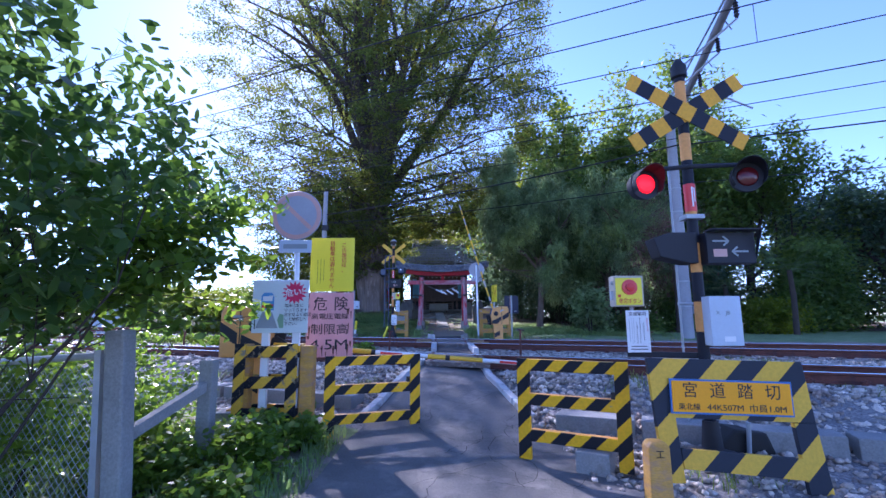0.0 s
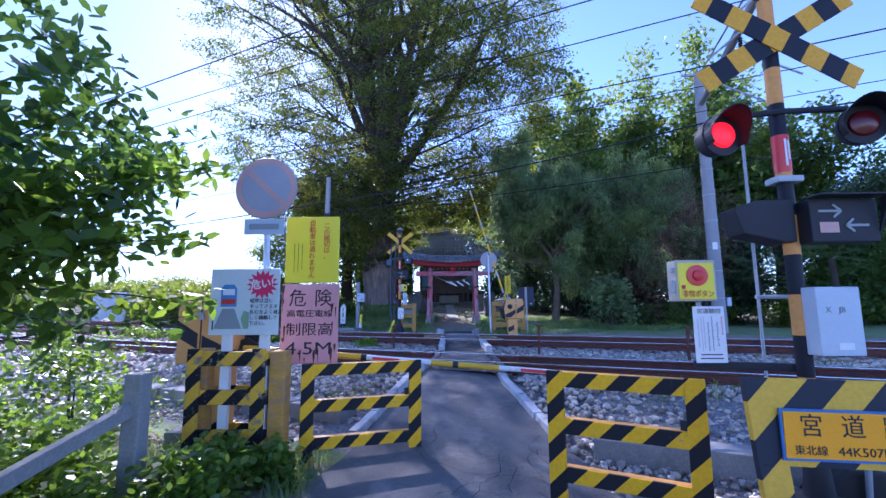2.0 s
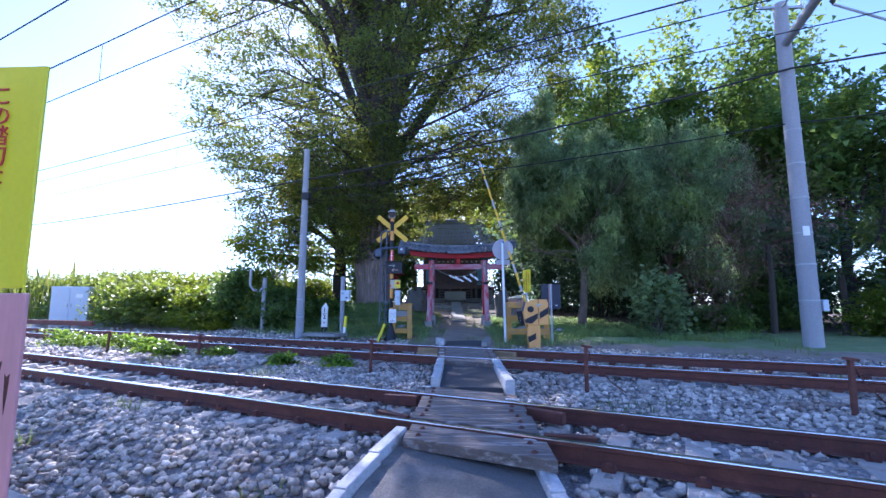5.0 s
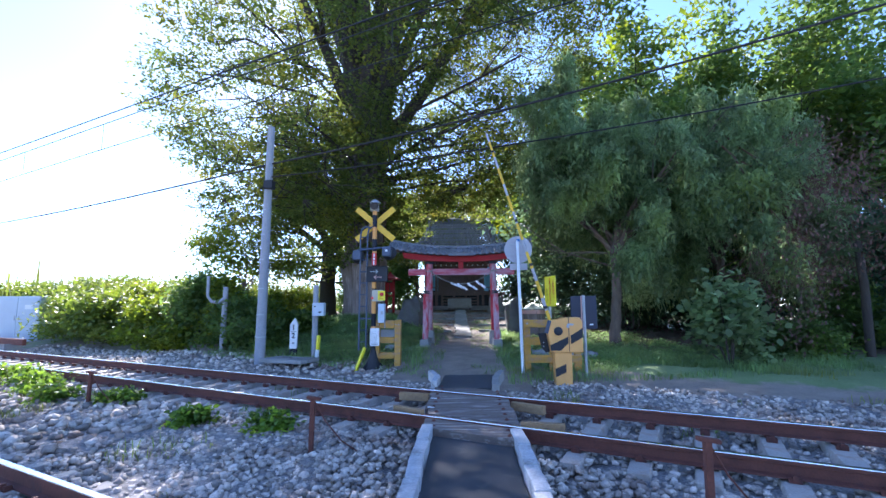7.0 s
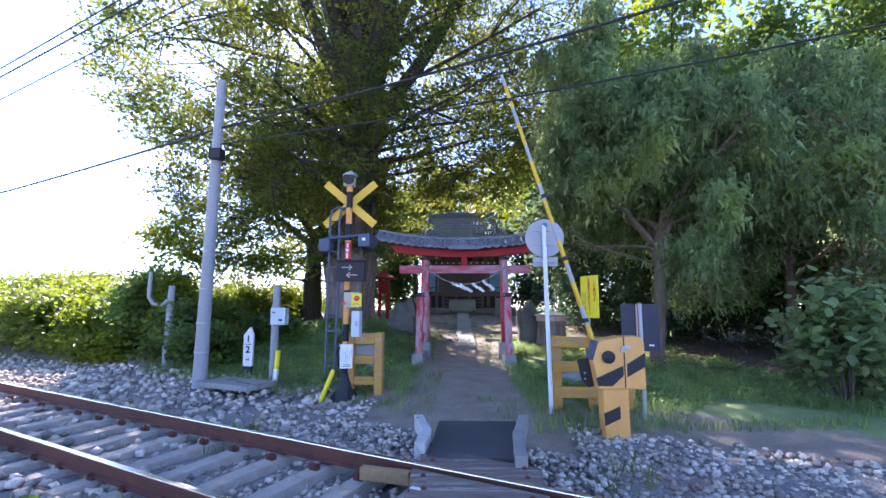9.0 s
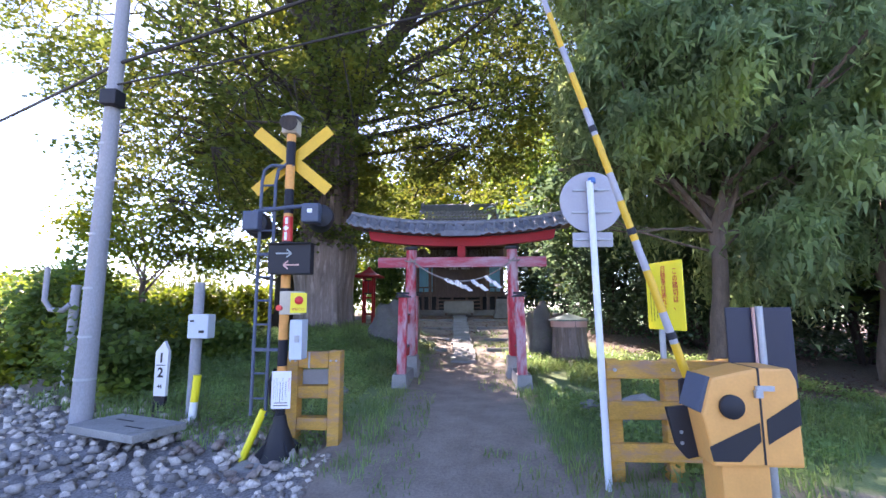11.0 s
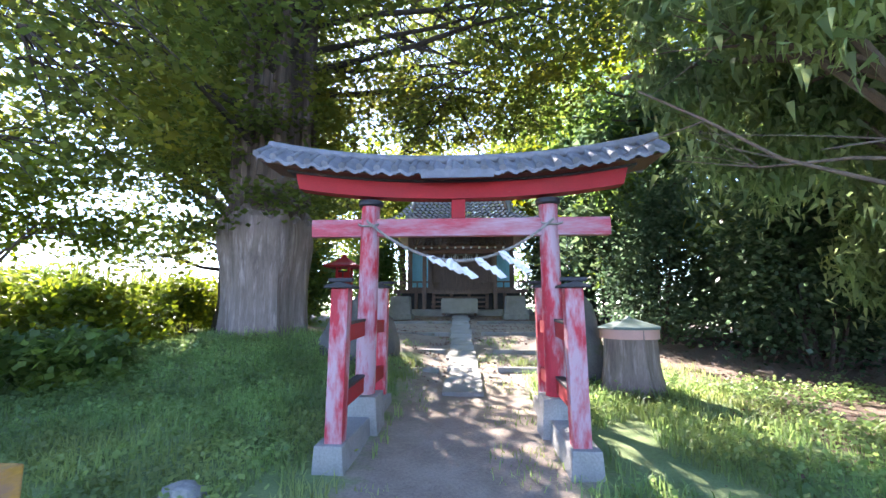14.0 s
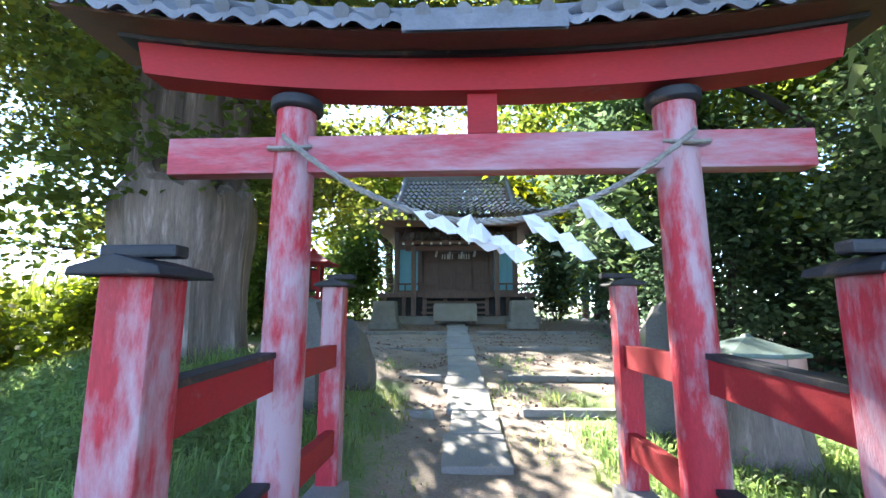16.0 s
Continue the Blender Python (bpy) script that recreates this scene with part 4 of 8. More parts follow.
    # lower roof
    slope(-1.95, 1.95, -2.0, 2.97, -0.2, 3.85, 20, 8, 0.1)
    part("porch_board", Geo().beam((-1.95, -1.95, 2.92), (1.95, -1.95, 2.92), 0.12, 0.10), "brown_wood", top, bevel=0.01)
    for k in range(12):
        x = -1.85 + 3.7 * k / 11
        part("rafter", Geo().beam((x, -1.98, 2.89), (x, -0.1, 3.70), 0.07, 0.09), "brown_wood", top)
        part("rafter_tip", Geo().box((x, -2.005, 2.885), (0.075, 0.02, 0.085)), "teal_panel", top, "white-painted rafter tip")
    for s in (-1, 1):
        part("porch_post", Geo().box((s * 1.5, -1.75, 1.55), (0.16, 0.16, 2.5)), "dark_wood", top, bevel=0.01)
        part("porch_beam", Geo().beam((s * 1.5, -1.75, 2.80), (s * 1.5, 0, 3.1), 0.14, 0.16), "brown_wood", top)
    part("porch_lintel", Geo().box((0, -1.75, 2.74), (3.6, 0.15, 0.18)), "brown_wood", top, bevel=0.01)
    # main roof
    E = 3.45
    slope(-E, E, -1.35, 4.0, 1.9, 6.25, 22, 12, 0.35, 1.25, 1.25, lift=0.16)
    slope(-E, E, 5.65, 4.0, 2.1, 6.25, 24, 10, 0.35, 1.25, 1.25, lift=0.16)
    for s in (-1, 1):
        g = Geo()
        for j in range(10):
            v0, v1 = j / 10, (j + 1) / 10
            q = []
            for v in (v0, v1):
                for k in range(13):
                    u = k / 12
                    y = (-1.35 + 1.9 * v) + u * ((5.65 - 1.9 * v) - (-1.35 + 1.9 * v))
                    q.append((s * (E - 1.25 * v), y, 4.0 + 1.15 * v ** 1.2 + 0.03 * math.sin(k * math.pi * 3) + 0.16 * abs(2 * u - 1) ** 3 * (1 - v)))
            g.add(q, [(k, k + 1, k + 14, k + 13) for k in range(12)])
        part("side_slope", g, "kawara_warm", top, "tiled side slope")
        part("gable", Geo().prism([(-1.9, 5.0), (1.9, 5.0), (0.0, 6.3)], 0.1, Matrix.Translation((s * 2.2, 2.0, 0)) @ Matrix.Rotation(radians(90), 4, "Z")), "brown_wood", top, "dark boarded gable")
        pts = [(s * (2.3 + 0.05 * t), 1.9 - 2.1 * t, 4.10 + 2.25 * ((3.25 - 2.1 * t) / 3.25) ** 1.35) for t in np.linspace(0, 1, 8)]
        part("descending_ridge", Geo().tube(pts, 0.13, 8), "kawara", top, "stacked ridge tiles running down the slope", smooth=True)
        pts = [(s * (2.35 + 1.12 * t), -0.2 - 1.15 * t, 4.10 + 2.25 * ((1.15 - 1.15 * t) / 3.25) ** 1.35 + 0.18 * t ** 3) for t in np.linspace(0, 1, 8)]
        part("hip_ridge", Geo().tube(pts, 0.10, 8), "kawara", top, "curved hip ridge", smooth=True)
        part("ridge_end", Geo().box((s * 2.28, 2.0, 6.52), (0.16, 0.34, 0.62)), "kawara", top, "tall ridge-end tile", bevel=0.03)
    part("main_ridge", Geo().box((0, 2.0, 6.42), (4.5, 0.26, 0.40)), "kawara", top, "stacked grey main ridge", bevel=0.02)
    part("ridge_cap", Geo().tube([(-2.3, 2.0, 6.65), (2.3, 2.0, 6.65)], 0.09, 8), "kawara", top, smooth=True)
    part("eave_soffit", Geo().prism([(-E + 0.1, 3.90), (E - 0.1, 3.90), (W, 3.65), (-W, 3.65)], 6.7, Matrix.Translation((0, -1.2, 0))), "brown_wood", top, "brown soffit boards")
    for k in range(34):
        x = -E + 0.12 + (2 * E - 0.24) * k / 33
        zz = 3.96 + 0.15 * abs(2 * k / 33 - 1) ** 3
        part("rafter_tip", Geo().box((x, -1.36, zz - 0.06), (0.085, 0.05, 0.085)), "teal_panel", top)
    return top


hall()


def coffer():
    top = thing("offertory_box", (-0.38, 37.0, 2.06), "pale grey slatted offertory box before the hall steps", "box")
    part("body", Geo().box((0, 0, 0.36), (1.5, 0.6, 0.55)), "stone_pale", top, bevel=0.01)
    for k in range(7):
        part("slat", Geo().box((0, -0.24 + 0.08 * k, 0.66), (1.44, 0.04, 0.05)), "stone_pale", top)
    part("foot", Geo().box((-0.65, 0, 0.04), (0.12, 0.6, 0.1)), "dark_wood", top)
    part("foot", Geo().box((0.65, 0, 0.04), (0.12, 0.6, 0.1)), "dark_wood", top)


coffer()
for x in (-2.75, 1.85):
    top = thing("stone_pedestal", (x, 36.4, ground_z(x, 36.4) - 0.02), "square grey stone pedestal before the hall", "pedestal", group="stone pedestals")
    part("base", Geo().box((0, 0, 0.10), (1.0, 0.9, 0.22)), "stone", top, bevel=0.02)
    part("shaft", Geo().prism([(-0.42, 0.2), (0.42, 0.2), (0.36, 0.92), (-0.36, 0.92)], 0.7, Matrix.Translation((0, -0.35, 0))), "stone", top, bevel=0.02)

# ---- approach: paving stones and terrace edges ----
approach = thing("paving", (0, 0, 0), "narrow line of pale stone slabs up to the hall", "paving", kind="structure")
rng = random.Random(8)
y = 25.3
while y < 37.2:
    L = rng.uniform(0.8, 1.25)
    xc = np.interp(y, (25, 37), (0.0, -0.36))
    w = rng.uniform(0.56, 0.66)
    z = ground_z(xc, y + L / 2) + 0.015
    dz = ground_z(xc, y + L) - ground_z(xc, y)
    part("paving_slab", Geo().box((xc + rng.uniform(-0.03, 0.03), y + L / 2, z), (w, L - 0.03, 0.12), (math.degrees(math.atan2(dz, L)), 0, rng.uniform(-2, 2))), "stone_pale", approach, bevel=0.015)
    y += L
for y, x0, x1 in ((26.9, -1.75, -0.5), (27.0, 0.6, 1.9), (28.9, -2.2, -0.5), (28.9, 0.6, 2.6), (31.6, -2.6, -0.5), (31.7, 0.4, 3.0), (34.6, -3.2, -0.6), (34.6, 0.3, 3.2)):
    top = thing("terrace_edge", ((x0 + x1) / 2, y, ground_z(0.6, y) - 0.03), "weathered timber edging a shallow earth terrace", "edging", group="terrace edges", kind="structure")
    n = max(1, round((x1 - x0) / 0.9))
    for k in range(n):
        a = -(x1 - x0) / 2 + (x1 - x0) * k / n
        part("edging_log", Geo().box((a + (x1 - x0) / n / 2, rng.uniform(-0.02, 0.02), 0.05), ((x1 - x0) / n - 0.02, 0.14, 0.16), (0, 0, rng.uniform(-1, 1))), "stone", top, bevel=0.02)


def stump():
    at = (2.68, 25.7)
    top = thing("tree_stump", (*at, ground_z(*at) - 0.05), "old fluted tree stump roofed with a metal cap", "stump")

    def fn(u, v):
        a = 2 * math.pi * u
        r = (0.40 + 0.16 * math.exp(-v * 3.5)) * (1 + 0.06 * math.cos(5 * a + 1) + 0.04 * math.cos(9 * a) + 0.03 * math.sin(13 * a + v))
        return (r * math.cos(a), r * math.sin(a), 1.06 * v)
    part("trunk", Geo().sheet(fn, 44, 10), "bark", top, smooth=True)
    part("band", Geo().lathe([(0.44, 0.90), (0.455, 0.90), (0.455, 1.08), (0.44, 1.08)], n=28), "faded_red", top, "rusty band under the cap")
    part("cap", Geo().lathe([(0.50, 1.05), (0.51, 1.07), (0.50, 1.09), (0.06, 1.22), (0.03, 1.25)], n=8), "copper", top, "grey-green sheet metal cap")


stump()


def boulder(at, size, label, seed, mat="stone_dark", name="rock"):
    g = Geo()

    def fn(u, v):
        a, b = 2 * math.pi * u, math.pi * v
        d = Vector((math.sin(b) * math.cos(a), math.sin(b) * math.sin(a), math.cos(b)))
        k = 0.5 * (1 + 0.35 * noise.noise(d * 1.3 + Vector((seed, 0, 0))) + 0.15 * noise.noise(d * 3.1 + Vector((0, seed, 0))))
        return (d.x * size[0] * k, d.y * size[1] * k, d.z * size[2] * k)
    g.sheet(fn, 20, 12)
    ob = tagged(part(name, g, mat, smooth=True), label, "rock", "rocks")
    ob.location = (*at, ground_z(*at) + size[2] * 0.22)
    return ob


boulder((2.05, 26.3), (0.8, 0.6, 2.0), "upright grey memorial stone beside the gate", 3, "stone_dark", "standing_stone")
boulder((-2.1, 26.4), (1.0, 0.8, 1.5), "dark mossy standing stone beside the old tree", 5, "stone_dark", "standing_stone")
boulder((-1.75, 27.4), (0.7, 0.6, 1.2), "dark mossy stone beside the path", 6)
for i, (x, y, s) in enumerate(((2.15, 20.3, 0.5), (2.5, 20.6, 0.62), (2.9, 20.2, 0.4), (3.3, 19.9, 0.45), (-2.1, 21.6, 0.35), (1.9, 20.9, 0.3))):
    boulder((x, y), (s, s * 0.8, s * 0.6), "grey boulder lying in the verge grass", 10 + i, "stone")


def small_shrine():
    top = thing("small_shrine", (-4.15, 33.0, ground_z(-4.15, 33.0)), "small red wooden wayside shrine under the trees", "shrine")
    for x in (-0.20, 0.20):
        for y in (-0.18, 0.18):
            part("post", Geo().box((x, y, 1.0), (0.075, 0.075, 2.0)), "vermilion_beam", top)
    for z in (0.42, 1.12):
        for y in (-0.18, 0.18):
            part("rail", Geo().box((0, y, z), (0.325, 0.05, 0.06)), "vermilion_beam", top)
    body = part("body", Geo().box((0, 0, 1.58), (0.36, 0.32, 0.62)), "bark_dark", top, "dark box under the roof", bevel=0.01)
    for x in (-0.09, 0.09):
        part("door", Geo().box((x, -0.165, 1.58), (0.14, 0.02, 0.50)), "vermilion_beam", body)
    part("roof", Geo().lathe([(0.03, 1.98), (0.78, 1.98), (0.80, 2.04), (0.42, 2.16), (0.12, 2.34), (0.05, 2.44)], n=4, m=pose(0, 0, 0, 0, 0, 45)), "vermilion_beam", top, "low red hipped roof")


small_shrine()


# ---- crossing equipment ----
def bars(parent, x0, x1, z, n, mat="ink", h=0.008, y=-0.004, vertical=False, seed=0):
    """Rows of small print too fine to read, as plain bars."""
    r = random.Random(seed)
    for k in range(n):
        if vertical:
            x = x0 + (x1 - x0) * (k + 0.5) / n
            za, zb = z
            part("print_line", Geo().box((x, y, za - (za - zb) * (0.5 - 0.12 * r.random())), (h, 0.002, (za - zb) * (0.75 + 0.2 * r.random()))), mat, parent)
        else:
            za, zb = z
            zz = za + (zb - za) * (k + 0.5) / n
            part("print_line", Geo().box(((x0 + x1) / 2, y, zz), ((x1 - x0) * (0.8 + 0.2 * r.random()), 0.002, h)), mat, parent)


def metal_fence(at, rz, L, H, label, mid=0.60, low=0.24):
    top = thing("barrier_fence", at, label, "fence", rz, "hazard fences")
    w, d = 0.13, 0.05
    for x in (w / 2, L - w / 2):
        part("post", Geo().box((x, 0, H / 2), (w, d, H)), "hazard", top, bevel=0.004)
    for z in (H - w / 2, mid, low):
        part("rail", Geo().box((L / 2, 0, z), (L - 2 * w, d, 0.115)), "hazard", top, bevel=0.004)
        part("rail_lip", Geo().box((L / 2, 0.03, z + 0.055), (L - 2 * w, 0.07, 0.008)), "machine", top, "folded orange lip")
    part("bolt_plate", Geo().box((L - w - 0.02, 0.03, mid + 0.07), (0.05, 0.03, 0.11)), "black", top)
    return top


metal_fence((-1.50, 5.86, 0.02), 18, 1.24, 1.02, "black and yellow striped steel barrier beside the path")
metal_fence((0.80, 5.02, 0.06), -29, 1.12, 1.02, "black and yellow striped steel barrier on the path edge")


def timber_barrier(at, rz, L, H, label, mat, depth=0.24, posts=3, back=True):
    top = thing("timber_barrier", at, label, "fence", rz)
    for k in range(posts):
        x = 0.07 + (L - 0.14) * k / (posts - 1)
        part("post", Geo().box((x, depth * 0.5, H / 2 - 0.11), (0.14, 0.14, H + 0.22)), "yellow_wood", top, bevel=0.012)
    for z in (H - 0.09, H * 0.56, H * 0.2):
        part("board", Geo().box((L / 2, 0.0, z), (L, 0.06, 0.17 if mat == "yellow_wood" else 0.14)), mat, top, bevel=0.01)
        if back:
            part("board", Geo().box((L / 2, depth, z), (L, 0.06, 0.12)), mat, top, bevel=0.01)
    if mat != "yellow_wood":
        for x in (0.08, L - 0.08):
            part("upright", Geo().box((x, -0.045, H * 0.56), (0.13, 0.04, H * 0.9)), mat, top, bevel=0.008)
    else:
        for k in range(posts):
            part("bolt", Geo().tube([(0.07 + (L - 0.14) * k / (posts - 1), -0.045, H - 0.09), (0.07 + (L - 0.14) * k / (posts - 1), -0.03, H - 0.09)], 0.018, 8), "steel", top)
    return top


timber_barrier((-2.58, 5.72, 0.16), 0, 0.80, 1.04, "battered yellow and black timber barrier half hidden by weeds", "hazard_old", 0.34, 2)
post = thing("timber_post", (-1.70, 5.72, 0.0), "thick weathered yellow timber post beside the barrier", "post")
part("shaft", Geo().box((0, 0.1, 0.58), (0.16, 0.18, 1.20)), "yellow_wood", post, bevel=0.015)


def heavy_barrier(at, L, H, label):
    """Two thick posts with beams let in between them."""
    top = thing("timber_barrier", at, label, "fence")
    for x in (0.075, L - 0.075):
        part("post", Geo().box((x, 0.09, H / 2 - 0.12), (0.15, 0.20, H + 0.24)), "yellow_wood", top, "thick square timber post", bevel=0.014)
    for z, h in ((H - 0.115, 0.20), (H * 0.52, 0.15), (H * 0.16, 0.15)):
        part("beam", Geo().box((L / 2, 0.09, z), (L - 0.304, 0.17, h)), "yellow_wood", top, bevel=0.014)
    part("back_plate", Geo().box((L / 2, 0.186, H * 0.67), (L - 0.304, 0.012, 0.20)), "steel", top, "grey sheet behind the beams")
    part("strap", Geo().box((L * 0.42, 0.0, H - 0.115), (0.020, 0.016, 0.206)), "steel", top, "thin metal strap", bevel=0.002)
    for x in (0.05, 0.12, L - 0.12, L - 0.05):
        part("bolt", Geo().tube([(x, -0.02, H - 0.12), (x, 0.0, H - 0.12)], 0.014, 8), "steel", top)
    return top


heavy_barrier((-2.19, 19.50, 0.82), 0.69, 1.06, "worn yellow timber barrier behind the crossing signal")
t = timber_barrier((1.46, 18.42, 0.82), 0, 1.25, 1.08, "yellow timber barrier behind the gate machine", "yellow_wood", 0.16, 3, False)


def sign_no_vehicles():
    top = thing("road_sign", (-1.90, 5.80, 0.1), "faded round no-vehicles road sign on a white pipe", "sign")
    part("pole", Geo().tube([(0.05, 0.03, 0), (-0.02, 0.03, 3.0)], 0.032, 12), "white_pole", top, smooth=True)
    m = pose(-0.02, 0, 2.76, 90, 0, 0)
    part("disc", Geo().lathe([(0.325, -0.006), (0.33, 0.0), (0.325, 0.008)], n=40, m=m), "grey_disc", top, "sun-bleached grey disc")
    g = Geo()
    n = 40
    ring = [(r * math.cos(2 * math.pi * k / n) - 0.02, -0.012, 2.76 + r * math.sin(2 * math.pi * k / n)) for r in (0.262, 0.318) for k in range(n)]
    g.add(ring, [(k, (k + 1) % n, n + (k + 1) % n, n + k) for k in range(n)])
    part("rim", g, "faded_red", top, "faded red ring")
    part("slash", Geo().box((-0.02, -0.011, 2.76), (0.50, 0.004, 0.055), (0, 43, 0)), "faded_red", top, "faded red slash")
    p = part("plate", Geo().box((-0.02, -0.01, 2.345), (0.42, 0.012, 0.165)), "box_grey", top, "faded grey supplementary plate", bevel=0.004)
    bars(p, -0.18, 0.14, (2.39, 2.30), 1, "grey_ink", 0.06, -0.018)
    return top


sign_no_vehicles()


def sign_train_warning():
    top = thing("warning_sign", (-2.05, 5.72, 0.2), "white train warning board with a red starburst", "sign")
    part("board", Geo().box((0, 0, 1.47), (0.70, 0.015, 0.66)), "pale", top, bevel=0.004)
    for x in (-0.18, 0.20):
        part("post", Geo().box((x, 0.05, 0.72), (0.09, 0.06, 1.5)), "white", top, "pale square post", bevel=0.004)
    f = -0.012
    star = []
    for k in range(32):
        r = 0.155 if k % 2 == 0 else 0.105
        a = 2 * math.pi * k / 32
        star.append((0.175 + r * math.cos(a) * 1.05, 1.64 + r * math.sin(a) * 0.95))
    part("starburst", Geo().prism(star, 0.003, Matrix.Translation((0, f, 0))), "burst", top, "crimson starburst")
    words("lettering", "危い!", 0.105, (0.175, f - 0.004, 1.64), "white", top, (90, -6, 0), bold=0.002)
    for k, line in enumerate(("電車は急に", "やってきます", "左右をよく確認", "して横断して", "下さい。")):
        words("lettering", line, 0.048, (0.055, f - 0.002, 1.475 - 0.056 * k), "ink", top, align="LEFT")
    # picture of a train on its track, as plain shapes
    part("picture_train", Geo().prism([(-0.24, 1.42), (-0.08, 1.42), (-0.08, 1.60), (-0.11, 1.64), (-0.21, 1.64), (-0.24, 1.60)], 0.003, Matrix.Translation((0, f, 0))), "sky_ink", top, "blue printed train front")
    part("picture_band", Geo().box((-0.16, f - 0.003, 1.47), (0.14, 0.002, 0.05)), "red_ink", top)
    part("picture_window", Geo().box((-0.16, f - 0.003, 1.565), (0.12, 0.002, 0.06)), "white", top)
    part("picture_track", Geo().prism([(-0.30, 1.20), (-0.02, 1.20), (-0.10, 1.40), (-0.22, 1.40)], 0.003, Matrix.Translation((0, f, 0))), "grey_ink", top, "grey printed track")
    part("picture_plant", Geo().prism([(-0.0, 1.20), (0.05, 1.20), (0.05, 1.36), (0.0, 1.38), (-0.03, 1.30)], 0.003, Matrix.Translation((0, f - 0.001, 0))), "green_ink", top)
    part("picture_pole", Geo().box((-0.31, f - 0.001, 1.33), (0.012, 0.002, 0.28)), "ink", top)
    part("picture_cross", Geo().box((-0.31, f - 0.002, 1.46), (0.07, 0.002, 0.016), (0, 40, 0)).box((-0.31, f - 0.003, 1.46), (0.07, 0.002, 0.016), (0, -40, 0)), "ink", top)
    return top


sign_train_warning()


def vertical_words(parent, text, x, z_top, size, mat, y, step=None):
    step = step or size * 1.02
    for k, ch in enumerate(text):
        words("lettering", ch, size, (x, y, z_top - step * (k + 0.5)), mat, parent)


def sign_no_cars(at, rz, label, post_mat, low, post_x, wide=0.60, high=0.74):
    """The lemon notice that motor cars cannot pass, on its post."""
    top = thing("notice_sign", at, label, "sign", rz)
    part("board", Geo().box((0, 0, 0), (wide, 0.012, high)), "yellow_sign", top, bevel=0.006)
    vertical_words(top, "この踏切は、", 0.16, high / 2 - 0.075, 0.074, "red_ink", -0.010, 0.069)
    vertical_words(top, "自動車は通れません", 0.0, high / 2 - 0.045, 0.074, "red_ink", -0.010, (high - 0.085) / 9)
    bars(top, -0.22, -0.09, (0.08, -0.30), 3, "ink", 0.004, -0.008, True, 3)
    part("post", Geo().tube([(post_x, 0.04, low), (post_x, 0.04, high / 2 - 0.05)], 0.03, 10), post_mat, top, smooth=True)
    return top


sign_no_cars((-1.52, 6.15, 2.25), 0, "lemon-yellow notice board with red vertical lettering", "steel", -1.25, 0.02)
sign_no_cars((2.08, 18.45, 2.53), -73, "lemon-yellow notice board beside the raised barrier arm", "steel", -1.75, -0.12, 0.52, 0.68)


def sign_height_limit():
    top = thing("danger_sign", (-1.53, 6.16, 0.05), "rust-streaked pink high voltage danger sign", "sign")
    part("board", Geo().box((0, 0, 1.385), (0.63, 0.014, 0.86)), "pink_sign", top, bevel=0.004)
    part("post", Geo().tube([(0.0, 0.05, 0), (0.0, 0.05, 1.7)], 0.033, 10), "faded_red", top, "rusty red pipe post", smooth=True)
    rng = random.Random(12)
    for k in range(15):
        edge = k % 3
        L = rng.uniform(0.05, 0.20)
        x = rng.uniform(0.24, 0.305) if edge == 0 else rng.uniform(-0.305, -0.26) if edge == 1 else rng.uniform(-0.29, 0.29)
        z = rng.uniform(1.00, 1.76) if edge < 2 else 0.96 + L / 2
        w = rng.uniform(0.006, 0.020)
        z = min(max(z, 0.96 + L / 2), 1.81 - L / 2)
        part("rust_run", Geo().prism([(x - w, z + L / 2), (x - w * 0.2, z + L * 0.42), (x + w, z + L / 2), (x + w * 0.7, z), (x + w * 0.1, z - L / 2), (x - w * 0.5, z - L * 0.1)], 0.0016, Matrix.Translation((0, -0.0085, 0))), "rust", top, "brown rust run")
    y = -0.012
    words("lettering", "危", 0.20, (-0.135, y, 1.65), "ink", top)
    words("lettering", "険", 0.20, (0.145, y, 1.65), "ink", top)
    words("lettering", "高電圧電線", 0.085, (0, y, 1.49), "ink", top, width=0.50)
    words("lettering", "制限高", 0.15, (0, y, 1.315), "ink", top, width=0.50)
    words("lettering", "4.5M", 0.19, (0, y, 1.115), "ink", top, width=0.50)
    return top


sign_height_limit()


